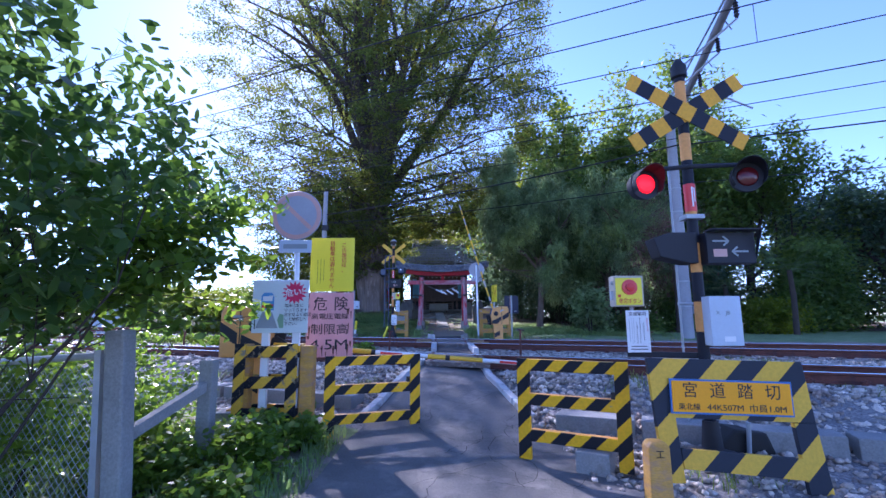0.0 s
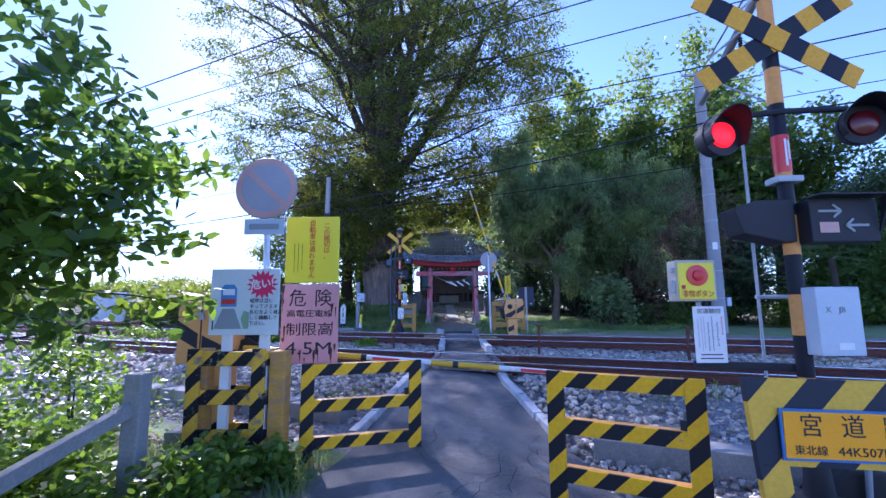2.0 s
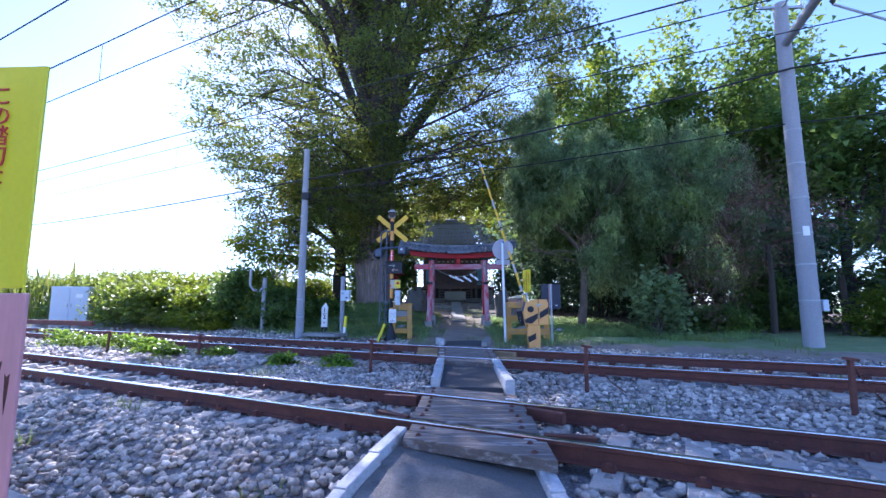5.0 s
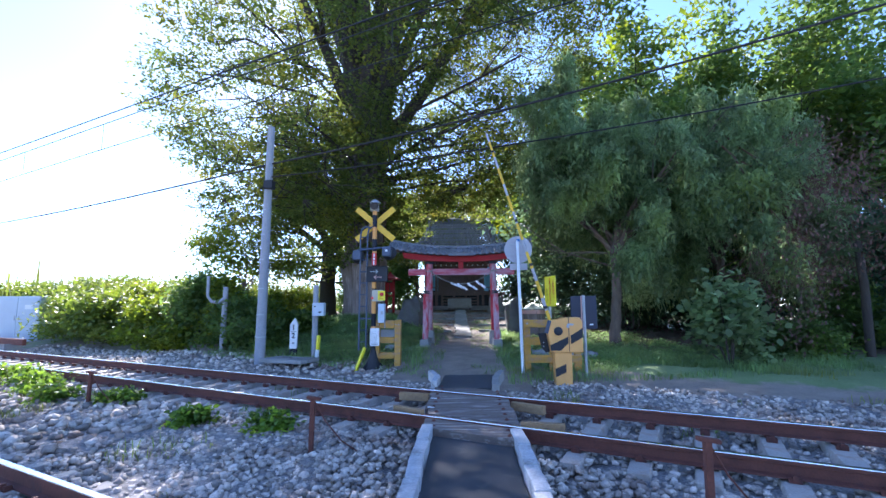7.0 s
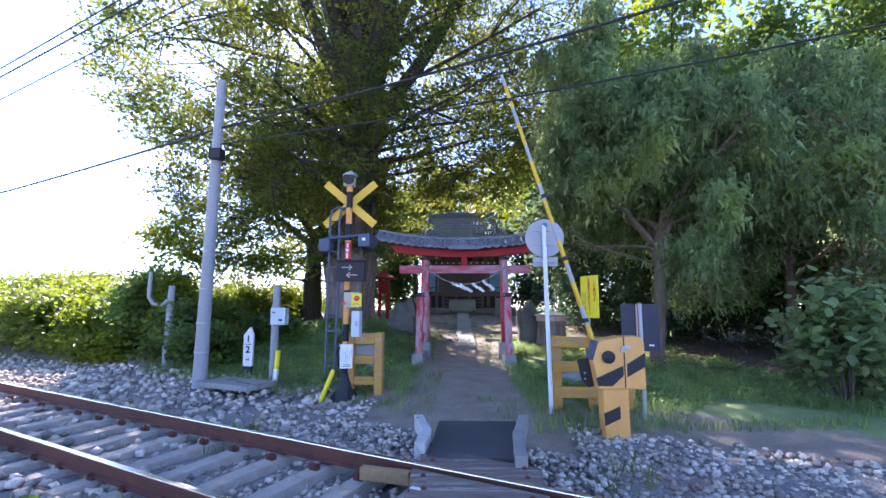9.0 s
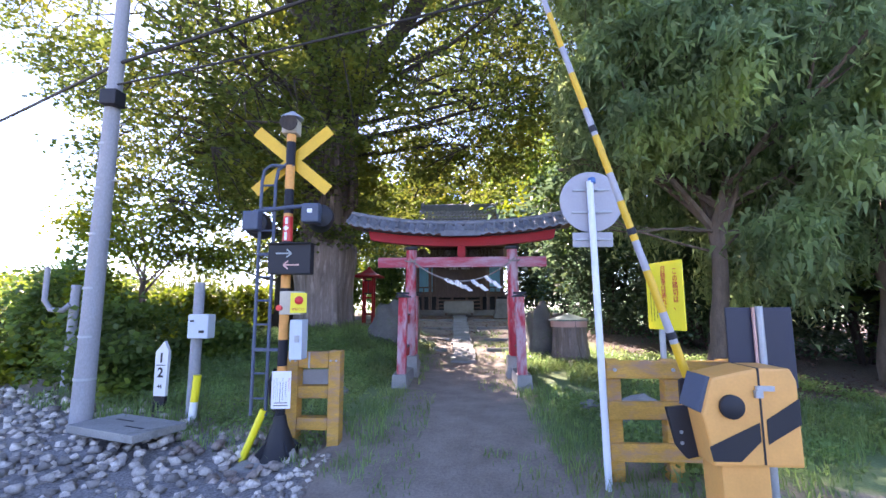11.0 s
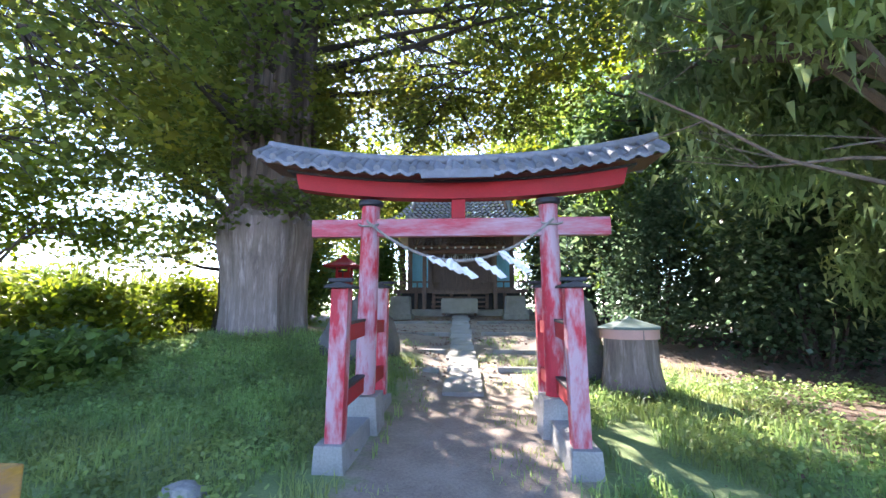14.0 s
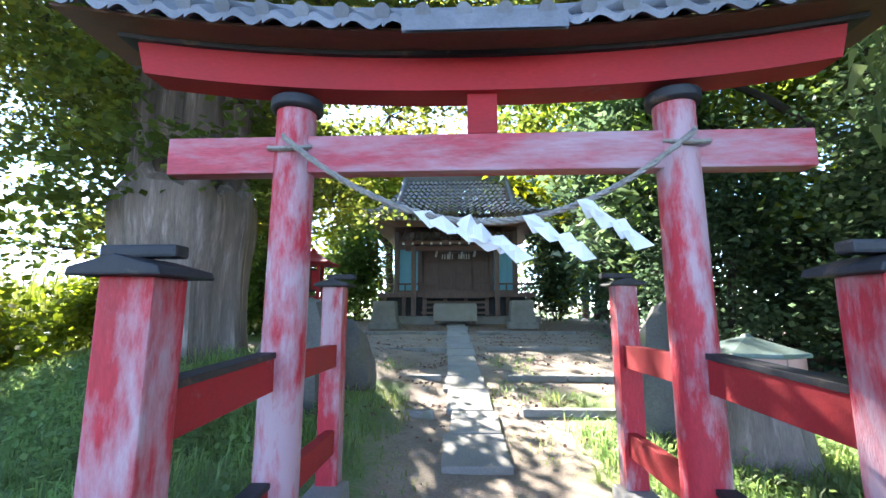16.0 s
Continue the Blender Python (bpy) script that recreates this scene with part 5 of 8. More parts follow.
def name_board():
    top = thing("name_board", (1.80, 3.98, 0.12), "chipped striped barrier board carrying the crossing's name", "sign", -1.5, rx=-3)
    part("top_panel", Geo().prism([(0, 0.55), (1.33, 0.50), (1.29, 1.00), (-0.03, 1.04)], 0.05), "hazard_name", top, "chipped black and amber panel", bevel=0.006)
    part("leg", Geo().prism([(0.04, 0.03), (0.20, 0.03), (0.17, 0.55), (0.0, 0.55)], 0.05), "hazard_name", top, bevel=0.004)
    part("leg", Geo().prism([(1.20, -0.06), (1.39, -0.06), (1.33, 0.50), (1.15, 0.50)], 0.05), "hazard_name", top, bevel=0.004)
    part("bottom_panel", Geo().prism([(0.20, 0.14), (1.20, 0.05), (1.19, 0.22), (0.19, 0.30)], 0.05), "hazard_name", top, bevel=0.004)
    part("stay", Geo().beam((1.25, 0.07, 0.0), (1.25, 0.07, 0.85), 0.05, 0.05, (0, 1, 0)), "steel", top)
    part("stay", Geo().beam((0.1, 0.07, 0.0), (0.1, 0.07, 0.9), 0.05, 0.05, (0, 1, 0)), "steel", top)
    m = pose(0.64, -0.02, 0.71, 0, 1.8, 0)
    b = part("plate_edge", Geo().box((0, 0, 0), (1.02, 0.012, 0.285)), "blue_board", top, "blue plate edge")
    b.matrix_basis = m
    p = part("name_plate", Geo().box((0, -0.008, 0), (0.99, 0.012, 0.255)), "orange_board", top, "amber name plate", bevel=0.002)
    p.matrix_basis = m
    for k, ch in enumerate("宮道踏切"):
        words("lettering", ch, 0.135, (-0.345 + 0.23 * k, -0.016, 0.045), "ink", p)
    words("lettering", "東北線", 0.058, (-0.36, -0.016, -0.085), "ink", p, width=0.18)
    words("lettering", "44K507M", 0.068, (-0.06, -0.016, -0.085), "ink", p, width=0.30)
    words("lettering", "巾員1.0M", 0.068, (0.29, -0.016, -0.085), "ink", p, width=0.30)
    return top


name_board()
stub = thing("marker_post", (1.63, 3.6, -0.05), "low stained yellow concrete boundary post", "post", 0)
part("shaft", Geo().prism([(-0.09, 0), (0.09, 0), (0.08, 0.58), (0.05, 0.62), (-0.05, 0.62), (-0.08, 0.58)], 0.13), "yellow_wood", stub, bevel=0.012)
words("lettering", "工", 0.07, (0, -0.006, 0.53), "ink", stub)


def cross_arms(parent, z, L, w, ang, mat, y):
    for s in (-1, 1):
        ob = part("cross_arm", Geo().box((0, 0, 0), (L, 0.012, w)), mat, parent, bevel=0.003)
        ob.matrix_basis = pose(0, y - 0.012 * (s > 0), z, 0, s * ang, 0)


def lamp_unit(parent, at, lit, face=-1, tilt=0.0):
    """A flashing lamp: round backing, hood and lens. face -1: towards -y."""
    m = pose(*at, 90 if face < 0 else -90, 0, tilt)
    body = part("lamp_body", Geo().lathe([(0.05, -0.16), (0.14, -0.12), (0.165, -0.02), (0.165, 0.01), (0.135, 0.012)], n=24, m=m), "black", parent, "black lamp housing", smooth=True)
    g = Geo()
    n = 22
    ring = []
    for j, (r, d) in enumerate(((0.150, 0.0), (0.158, 0.23), (0.164, 0.23), (0.158, 0.0))):
        for k in range(n + 1):
            a = radians(-35 + 250 * k / n)
            cut = 0.45 + 0.55 * max(0.0, math.sin(a))
            ring.append(m @ Vector((r * math.cos(a), r * math.sin(a), d * cut)))
    g.add(ring, [(j * (n + 1) + k, j * (n + 1) + k + 1, (j + 1) * (n + 1) + k + 1, (j + 1) * (n + 1) + k) for j in range(3) for k in range(n)])
    part("hood", g, "black", body, "deep black hood")
    part("lens", Geo().lathe([(0.105, 0.013), (0.095, 0.035), (0.05, 0.052), (0.01, 0.056)], n=24, m=m), "lens_on" if lit else "lens_off", body, "glowing red lens" if lit else "unlit dark red lens", smooth=True)


def arrow(parent, x, z, y, d, mat, L=0.17):
    part("arrow", Geo().box((x, y, z), (L, 0.004, 0.018)).box((x + d * L * 0.36, y - 0.001, z + 0.024), (0.075, 0.004, 0.017), (0, d * 40, 0)).box((x + d * L * 0.36, y - 0.001, z - 0.024), (0.075, 0.004, 0.017), (0, -d * 40, 0)), mat, parent, "direction arrow")


def near_signal():
    top = thing("crossing_signal", (2.71, 4.80, 0.12), "amber and black crossing signal with striped cross and lamps", "crossing signal")
    part("pole", Geo().tube([(0, 0, 0), (0, 0, 4.12)], 0.057, 18), "hazard_pole", top, "amber and black banded pole", smooth=True)
    part("finial", Geo().lathe([(0.06, 4.08), (0.085, 4.10), (0.085, 4.22), (0.04, 4.30), (0.02, 4.32)], n=16), "black", top, "black bell housing", smooth=True)
    cross_arms(top, 3.64, 1.45, 0.185, 31, "hazard_cross", -0.075)
    part("cross_arm_bar", Geo().tube([(-0.52, -0.02, 2.98), (0, -0.06, 3.02), (0.55, -0.02, 3.05)], 0.026, 8), "black", top, "black lamp bar")
    lamp_unit(top, (-0.54, -0.12, 2.80), True, -1, 8)
    lamp_unit(top, (0.57, -0.12, 2.88), False, -1, -20)
    part("red_label", Geo().lathe([(0.060, 2.52), (0.061, 2.53), (0.061, 2.82), (0.060, 2.83)], n=18), "red_tape", top, "red warning label", smooth=True)
    part("label_text", Geo().box((-0.005, -0.063, 2.68), (0.016, 0.004, 0.22)).box((0.018, -0.062, 2.70), (0.010, 0.004, 0.16)), "white", top)
    part("bracket", Geo().box((0, 0, 2.46), (0.20, 0.16, 0.05)), "steel", top, bevel=0.006)
    box = part("indicator", Geo().box((0.28, -0.10, 2.10), (0.50, 0.16, 0.33)), "black", top, "black direction indicator box", bevel=0.01)
    part("visor", Geo().box((0.28, -0.24, 2.275), (0.52, 0.14, 0.012)), "black", box)
    part("visor_side", Geo().prism([(-0.23, 2.28), (-0.17, 1.98), (-0.30, 2.28)], 0.012, pose(0.54, 0, 0, 0, 0, 90)), "black", box)
    arrow(box, 0.17, 2.17, -0.185, 1, "grey_ink", 0.16)
    arrow(box, 0.37, 2.06, -0.185, -1, "grey_ink", 0.16)
    part("indicator_plate", Geo().box((0.16, -0.184, 2.045), (0.14, 0.004, 0.08)), "faded_red", box)
    side = part("side_unit", Geo().prism([(-0.42, 2.02), (-0.12, 1.95), (-0.02, 1.95), (-0.02, 2.28), (-0.30, 2.28), (-0.48, 2.22)], 0.22, Matrix.Translation((0, -0.1, 0))), "black", top, "dark blue-black side indicator", bevel=0.01)
    jb = part("junction_box", Geo().box((0.15, -0.10, 1.35), (0.32, 0.18, 0.50)), "box_grey", top, "pale blue-grey junction box", bevel=0.01)
    words("lettering", "X", 0.06, (0.07, -0.194, 1.43), "grey_ink", jb)
    words("lettering", "JB", 0.06, (0.17, -0.194, 1.43), "grey_ink", jb)
    part("sticker", Geo().box((0.17, -0.193, 1.17), (0.11, 0.003, 0.05)), "white", jb)
    part("foot", Geo().lathe([(0.28, 0.0), (0.28, 0.03), (0.10, 0.08), (0.075, 0.35)], n=20), "black", top, "black cast foot", smooth=True)
    part("conduit", Geo().tube([(0.06, 0.07, 0.2), (0.06, 0.07, 2.0)], 0.018, 6), "rubber", top)
    part("cable", Geo().tube([(0.05, 0.06, 2.45), (0.12, 0.1, 2.7), (0.05, 0.07, 3.0)], 0.012, 6), "rubber", top)
    return top


near_signal()
pp = thing("pipe_post", (2.82, 5.42, 0.25), "thin galvanised pipe post standing behind the crossing signal", "post")
part("pipe", Geo().tube([(0, 0, 0), (0, 0, 3.1)], 0.014, 8), "steel", pp, smooth=True)
part("arm", Geo().tube([(-0.02, 0, 1.42), (0.32, -0.05, 1.42)], 0.018, 8), "steel", pp, "short steel cross arm")
part("foot", Geo().box((0, 0, -0.03), (0.12, 0.12, 0.10)), "concrete", pp, bevel=0.01)
# black foot piece of the crossing signal, with a short steel strut
boots = thing("gate_counterweight", (3.10, 5.05, 0.06), "black cast foot piece of the crossing signal", "machine base")
part("base", Geo().prism([(-0.30, 0), (0.34, 0), (0.24, 0.26), (-0.08, 0.30), (-0.22, 0.18)], 0.32, Matrix.Translation((0, -0.16, 0))), "rubber", boots, bevel=0.03)
part("strut", Geo().tube([(0.0, -0.2, 0), (0.03, -0.2, 0.38)], 0.022, 8), "steel", boots)


def emergency_button(at, rz, label, post):
    top = thing("emergency_button", at, label, "button box", rz)
    part("box", Geo().box((0, 0.09, 0), (0.33, 0.16, 0.34)), "box_beige", top, "beige steel case", bevel=0.015)
    part("face", Geo().box((-0.005, 0.004, -0.005), (0.29, 0.014, 0.30)), "yellow_sign", top, "yellow front plate", bevel=0.004)
    part("rim", Geo().lathe([(0.085, 0), (0.085, 0.012), (0.06, 0.016)], n=24, m=pose(0.0, -0.004, 0.04, 90, 0, 0)), "red_tape", top, smooth=True)
    part("button", Geo().lathe([(0.045, 0.012), (0.045, 0.035), (0.02, 0.045)], n=20, m=pose(0.0, -0.004, 0.04, 90, 0, 0)), "red_button", top, "red push button", smooth=True)
    part("mark", Geo().box((-0.115, -0.006, -0.055), (0.03, 0.003, 0.03)), "red_ink", top)
    words("lettering", "非常ボタン", 0.062, (0.0, -0.007, -0.115), "red_ink", top, width=0.25)
    part("hinge", Geo().box((-0.175, 0.06, -0.05), (0.03, 0.05, 0.10)).box((-0.175, 0.06, 0.09), (0.02, 0.04, 0.04)), "steel", top)
    if post:
        part("post", Geo().tube([(0.06, 0.12, -0.68), (0.06, 0.12, -0.1)], 0.022, 10), "steel", top, smooth=True)
        part("bracket", Geo().beam((-0.02, 0.12, -0.69), (0.65, -0.14, -0.69), 0.05, 0.06), "black", top, "black bracket arm from the signal pole", bevel=0.006)
    return top


emergency_button((2.06, 5.0, 1.80), 0, "yellow emergency stop button box beside the crossing", True)


def notice(at, rz, w, h, label, title=""):
    top = thing("notice", at, label, "notice", rz)
    part("sheet", Geo().box((0, 0, 0), (w, 0.008, h)), "white", top, bevel=0.002)
    if title:
        words("lettering", title, 0.045, (0, -0.006, h / 2 - 0.04), "ink", top, width=w * 0.75)
    rng = random.Random(5)
    # columns of small print: across, top, bottom (shares of the sheet), size of a character, ink
    for cx, z1, z0, c, ink in ((0.40, 0.30, -0.02, 0.015, "red_ink"), (0.24, 0.20, -0.22, 0.017, "ink"), (0.08, 0.30, -0.27, 0.015, "ink"), (-0.05, 0.20, -0.30, 0.016, "ink"), (-0.18, 0.30, -0.26, 0.010, "grey_ink"), (-0.26, 0.30, -0.30, 0.010, "grey_ink"), (-0.37, 0.26, -0.24, 0.013, "grey_ink")):
        g, z = Geo(), z1 * h
        while z > z0 * h:
            for k in range(2):
                g.box((cx * w + rng.uniform(-0.2, 0.2) * c, -0.005, z + (k - 0.5) * c * 0.5), (c * rng.uniform(0.45, 0.95), 0.002, c * 0.2))
            g.box((cx * w + rng.uniform(-0.3, 0.3) * c, -0.0052, z), (c * 0.2, 0.002, c * rng.uniform(0.5, 0.9)))
            z -= c * rng.uniform(1.15, 1.4)
        part("print_column", g, ink, top)
    bars(top, -w * 0.4, w * 0.4, (-h / 2 + 0.08, -h / 2 + 0.02), 2, "ink", 0.009, -0.005, False, 3)
    return top


notice((2.12, 4.985, 1.36), 0, 0.25, 0.45, "white printed notice sheet hung under the button box", "宮道踏切")


def boom_arm(parent, L, r0, raised=False):
    def rad(x):
        return r0 * (1 - 0.35 * x / L)
    arm = part("arm", Geo().tube([(0, 0, 0), (L * 0.5, 0, 0), (L, 0, 0)], [rad(0), rad(L / 2), rad(L)], 14), "grey_disc" if raised else "white", parent, "tapering painted arm", smooth=True)
    for a, b in [(0.66 * k, 0.66 * k + 0.38) for k in range(int(L / 0.66) + 1)] if raised else ((0.0, 0.42), (0.96, 1.39), (2.16, 2.90), (3.62, 4.08), (4.28, L)):
        part("band", Geo().tube([(a, 0, 0), (min(b, L) + 0.001, 0, 0)], [rad(a) + 0.0015, rad(min(b, L)) + 0.0015], 14), "yellow", arm, "yellow painted band", smooth=True)
    for x in (0.45, 1.41, 2.43, 4.10):
        part("collar", Geo().tube([(x - 0.03, 0, 0), (x + 0.03, 0, 0)], rad(x) + 0.006, 14), "black", arm, "black joint collar", smooth=True)
    for x in () if raised else (1.66, 3.28):
        part("reflector", Geo().box((x, -rad(x) - 0.001, 0), (0.30, 0.006, 0.032)), "red_tape", arm, "red reflective strip")
    return arm


def build_machine(at, rz, label, mirror, arm_a, arm_b):
    """arm_a, arm_b: the two ends of the arm in the machine's own axes."""
    top = thing("gate_machine", at, label, "gate machine", rz)
    s = -1 if mirror else 1

    def pr(poly, d, y0):
        g = Geo().prism([(s * x, z) for x, z in poly], d, Matrix.Translation((0, y0, 0)))
        return g
    part("case", pr([(-0.28, 0.62), (-0.34, 0.98), (-0.26, 1.24), (0.05, 1.31), (0.30, 1.31), (0.34, 1.22), (0.34, 0.62)], 0.36, -0.18), "machine", top, "amber sheet steel case", bevel=0.02)
    part("seam", pr([(0.062, 0.64), (0.075, 0.64), (0.075, 1.313), (0.062, 1.313)], 0.37, -0.185), "black", top)
    part("stripe", pr([(-0.29, 0.66), (-0.10, 0.66), (0.05, 0.80), (0.05, 0.93), (-0.31, 0.76)], 0.004, -0.186), "black", top, "black painted stripe")
    part("stripe", pr([(0.10, 0.78), (0.34, 0.92), (0.34, 1.10), (0.10, 0.95)], 0.004, -0.186), "black", top)
    part("window", Geo().lathe([(0.085, 0.0), (0.085, 0.03), (0.06, 0.045)], n=24, m=pose(-0.14 * s, -0.18, 1.04, 90, 0, 0)), "black", top, "round black cover", smooth=True)
    part("shield", pr([(-0.36, 1.0), (-0.33, 0.98), (-0.25, 1.24), (-0.28, 1.25)], 0.30, -0.15), "steel_blue", top, "dark front shield")
    part("latch", Geo().box((0.10 * s, -0.195, 1.17), (0.12, 0.03, 0.035)).box((0.05 * s, -0.20, 1.13), (0.05, 0.03, 0.05)), "steel", top, "latch with padlock")
    ped = part("pedestal", pr([(-0.20, -0.10), (0.12, -0.10), (0.12, 0.66), (-0.22, 0.66)], 0.28, -0.14), "machine", top, "amber pedestal", bevel=0.01)
    part("stripe", pr([(-0.205, 0.14), (0.0, 0.24), (0.0, 0.40), (-0.215, 0.30)], 0.004, -0.146), "black", ped)
    part("base", Geo().box((0, 0, -0.14), (0.66, 0.60, 0.12)), "concrete", top, "concrete base", bevel=0.01)
    part("foot_plate", Geo().box((-0.03 * s, 0, -0.07), (0.42, 0.38, 0.03)), "machine", top, bevel=0.005)
    a, b = Vector(arm_a), Vector(arm_b)
    part("crank", Geo().prism([(a.x - 0.10, a.z - 0.14), (a.x + 0.14, a.z - 0.16), (a.x + 0.20, a.z + 0.02), (a.x + 0.03, a.z + 0.12), (a.x - 0.10, a.z + 0.06)], 0.04, Matrix.Translation((0, a.y - 0.02, 0))), "black", top, "black crank plate", bevel=0.006)
    part("crank_guard", pr([(-0.50, 0.98), (-0.44, 0.70), (-0.36, 0.60), (-0.27, 0.62), (-0.30, 1.0)], 0.05, 0.05), "black", top, "black crank guard", bevel=0.01)
    for zz in (0.80, 0.72):
        part("bolt", Geo().tube([(-0.40 * s, 0.045, zz), (-0.40 * s, 0.052, zz)], 0.014, 8), "steel", top)
    d = (b - a)
    L = d.length
    q = d.to_track_quat("X", "Z").to_matrix().to_4x4()
    arm = boom_arm(top, L, 0.036, arm_b[2] - arm_a[2] > 1)
    arm.matrix_basis = Matrix.Translation(a) @ q
    return top


build_machine((2.14, 17.46, 0.66), 0, "amber and black gate machine with its barrier arm raised", False, (-0.15, 0.38, 1.08), (-1.46, 0.48, 5.44))
build_machine((-2.72, 6.45, 0.38), 0, "amber gate machine with its barrier arm lowered over the path", True, (0.36, -0.02, 0.78), (4.90, -0.35, 0.45))


def far_signal():
    top = thing("crossing_signal", (-2.13, 19.22, 0.80), "amber and black crossing signal with yellow cross and ladder", "crossing signal")
    part("pole", Geo().tube([(0, 0, 0.1), (0, 0, 3.82)], 0.057, 18), "hazard_pole", top, "amber and black banded pole", smooth=True)
    part("loudspeaker", Geo().lathe([(0.05, -0.10), (0.07, 0.0), (0.105, 0.11), (0.11, 0.12), (0.09, 0.115)], n=20, m=pose(-0.02, 0, 3.95, 90, 0, 10)), "bark_dark", top, "dark brown bell loudspeaker", smooth=True)
    part("speaker_mouth", Geo().lathe([(0.088, 0.113), (0.05, 0.10), (0.01, 0.09)], n=20, m=pose(-0.02, 0, 3.95, 90, 0, 10)), "black", top, "dark horn mouth")
    part("speaker_case", Geo().box((-0.02, 0.04, 3.93), (0.20, 0.17, 0.19)), "box_beige", top, "stained beige speaker case", bevel=0.015)
    part("speaker_cap", Geo().lathe([(0.14, 4.03), (0.14, 4.05), (0.03, 4.13)], n=18), "steel", top)
    cross_arms(top, 3.50, 1.26, 0.15, 40, "yellow", 0.07)
    part("lamp_bar", Geo().tube([(-0.45, 0.0, 2.82), (0.0, -0.05, 2.86), (0.40, 0.0, 2.90)], 0.026, 8), "steel_blue", top)
    lamp_unit(top, (-0.44, 0.10, 2.68), False, 1, 12)
    lamp_unit(top, (0.38, 0.10, 2.76), False, 1, 20)
    part("lamp_back", Geo().box((0.33, -0.10, 2.77), (0.22, 0.14, 0.24)), "steel_blue", top, "blue-grey lamp case", bevel=0.025)
    part("lamp_back", Geo().box((-0.42, -0.08, 2.69), (0.20, 0.14, 0.24)), "steel_blue", top, bevel=0.025)
    part("lamp_badge", Geo().box((0.33, -0.172, 2.79), (0.06, 0.004, 0.05)), "white", top)
    part("red_label", Geo().lathe([(0.060, 2.44), (0.061, 2.45), (0.061, 2.74), (0.060, 2.75)], n=18), "red_tape", top, "red warning label", smooth=True)
    part("label_text", Geo().box((0, -0.063, 2.60), (0.05, 0.004, 0.05), (0, 45, 0)).box((0, -0.062, 2.50), (0.03, 0.004, 0.10)).box((0.005, -0.062, 2.69), (0.03, 0.004, 0.08)), "white", top)
    box = part("indicator", Geo().box((0.10, -0.10, 2.20), (0.52, 0.14, 0.36)), "black", top, "black direction indicator", bevel=0.01)
    arrow(box, 0.03, 2.27, -0.173, 1, "grey_ink", 0.19)
    arrow(box, 0.13, 2.13, -0.173, -1, "faded_red", 0.19)
    part("visor", Geo().box((0.10, -0.12, 2.39), (0.54, 0.2, 0.012)), "black", box)
    # ladder with hooped top
    for x in (-0.36, -0.18):
        pts = [(x, 0.0, 0.35), (x, 0.0, 3.20), (x + 0.03, -0.005, 3.36), (x + 0.12, -0.01, 3.42), (x + 0.30 if x < -0.3 else 0.05, -0.02, 3.40)]
        part("ladder_rail", Geo().tube(pts, 0.022, 8), "steel_blue", top, "blue-grey ladder rail", smooth=True)
    for k in range(10):
        part("rung", Geo().tube([(-0.36, 0, 0.55 + 0.29 * k), (-0.18, 0, 0.55 + 0.29 * k)], 0.014, 6), "steel_blue", top)
    for z in (1.12, 2.28):
        part("ladder_bracket", Geo().box((-0.17, -0.01, z), (0.40, 0.05, 0.035)), "steel_blue", top)
    part("button_case", Geo().box((0.10, -0.02, 1.68), (0.26, 0.14, 0.28)), "box_beige", top, "beige button case", bevel=0.01)
    f = part("button_face", Geo().box((0.0, -0.0, 0.0), (0.19, 0.012, 0.24)), "yellow_sign", top, "yellow button plate", bevel=0.003)
    f.matrix_basis = pose(0.21, -0.10, 1.68, 0, 0, 30)
    part("button", Geo().lathe([(0.05, 0), (0.05, 0.02), (0.02, 0.03)], n=16, m=pose(0.0, -0.006, 0.03, 90, 0, 0)), "red_button", f)
    words("lettering", "非常ボタン", 0.04, (0.0, -0.008, -0.08), "red_ink", f, width=0.15)
    part("side_button", Geo().lathe([(0.035, 0), (0.035, 0.05)], n=12, m=pose(-0.02, -0.08, 1.62, 90, 0, 0)), "red_button", top)
    part("cabinet", Geo().box((0.22, -0.08, 1.25), (0.15, 0.20, 0.46)), "box_grey", top, "pale grey cabinet", bevel=0.01)
    part("cabinet_handle", Geo().box((0.24, -0.19, 1.26), (0.05, 0.02, 0.08)), "steel", top)
    part("cable_loop", Geo().tube([(-0.06, -0.05, 0.9), (-0.12, -0.06, 0.75), (-0.10, -0.05, 0.5), (0, -0.06, 0.4)], 0.02, 6), "rubber", top)
    part("foot", Geo().lathe([(0.22, -0.13), (0.22, -0.10), (0.09, 0.25), (0.07, 0.36)], n=18), "black", top, "black cast foot", smooth=True)
    for k in range(4):
        a = math.pi / 4 + k * math.pi / 2
        part("foot_rib", Geo().beam((0.08 * math.cos(a), 0.08 * math.sin(a), 0.08), (0.24 * math.cos(a), 0.24 * math.sin(a), -0.08), 0.02, 0.12), "black", top)
    part("pad", Geo().box((0, 0, -0.18), (0.80, 0.74, 0.10)), "concrete", top, "concrete pad", bevel=0.01)
    part("wire_guard", Geo().tube([(-0.42, -0.05, -0.15), (-0.20, 0.0, 0.42)], 0.045, 10), "yellow_sign", top, "yellow guy guard", smooth=True)
    return top


far_signal()
notice((-2.06, 19.05, 1.48), 6, 0.22, 0.42, "white printed notice tied to the signal pole", "")


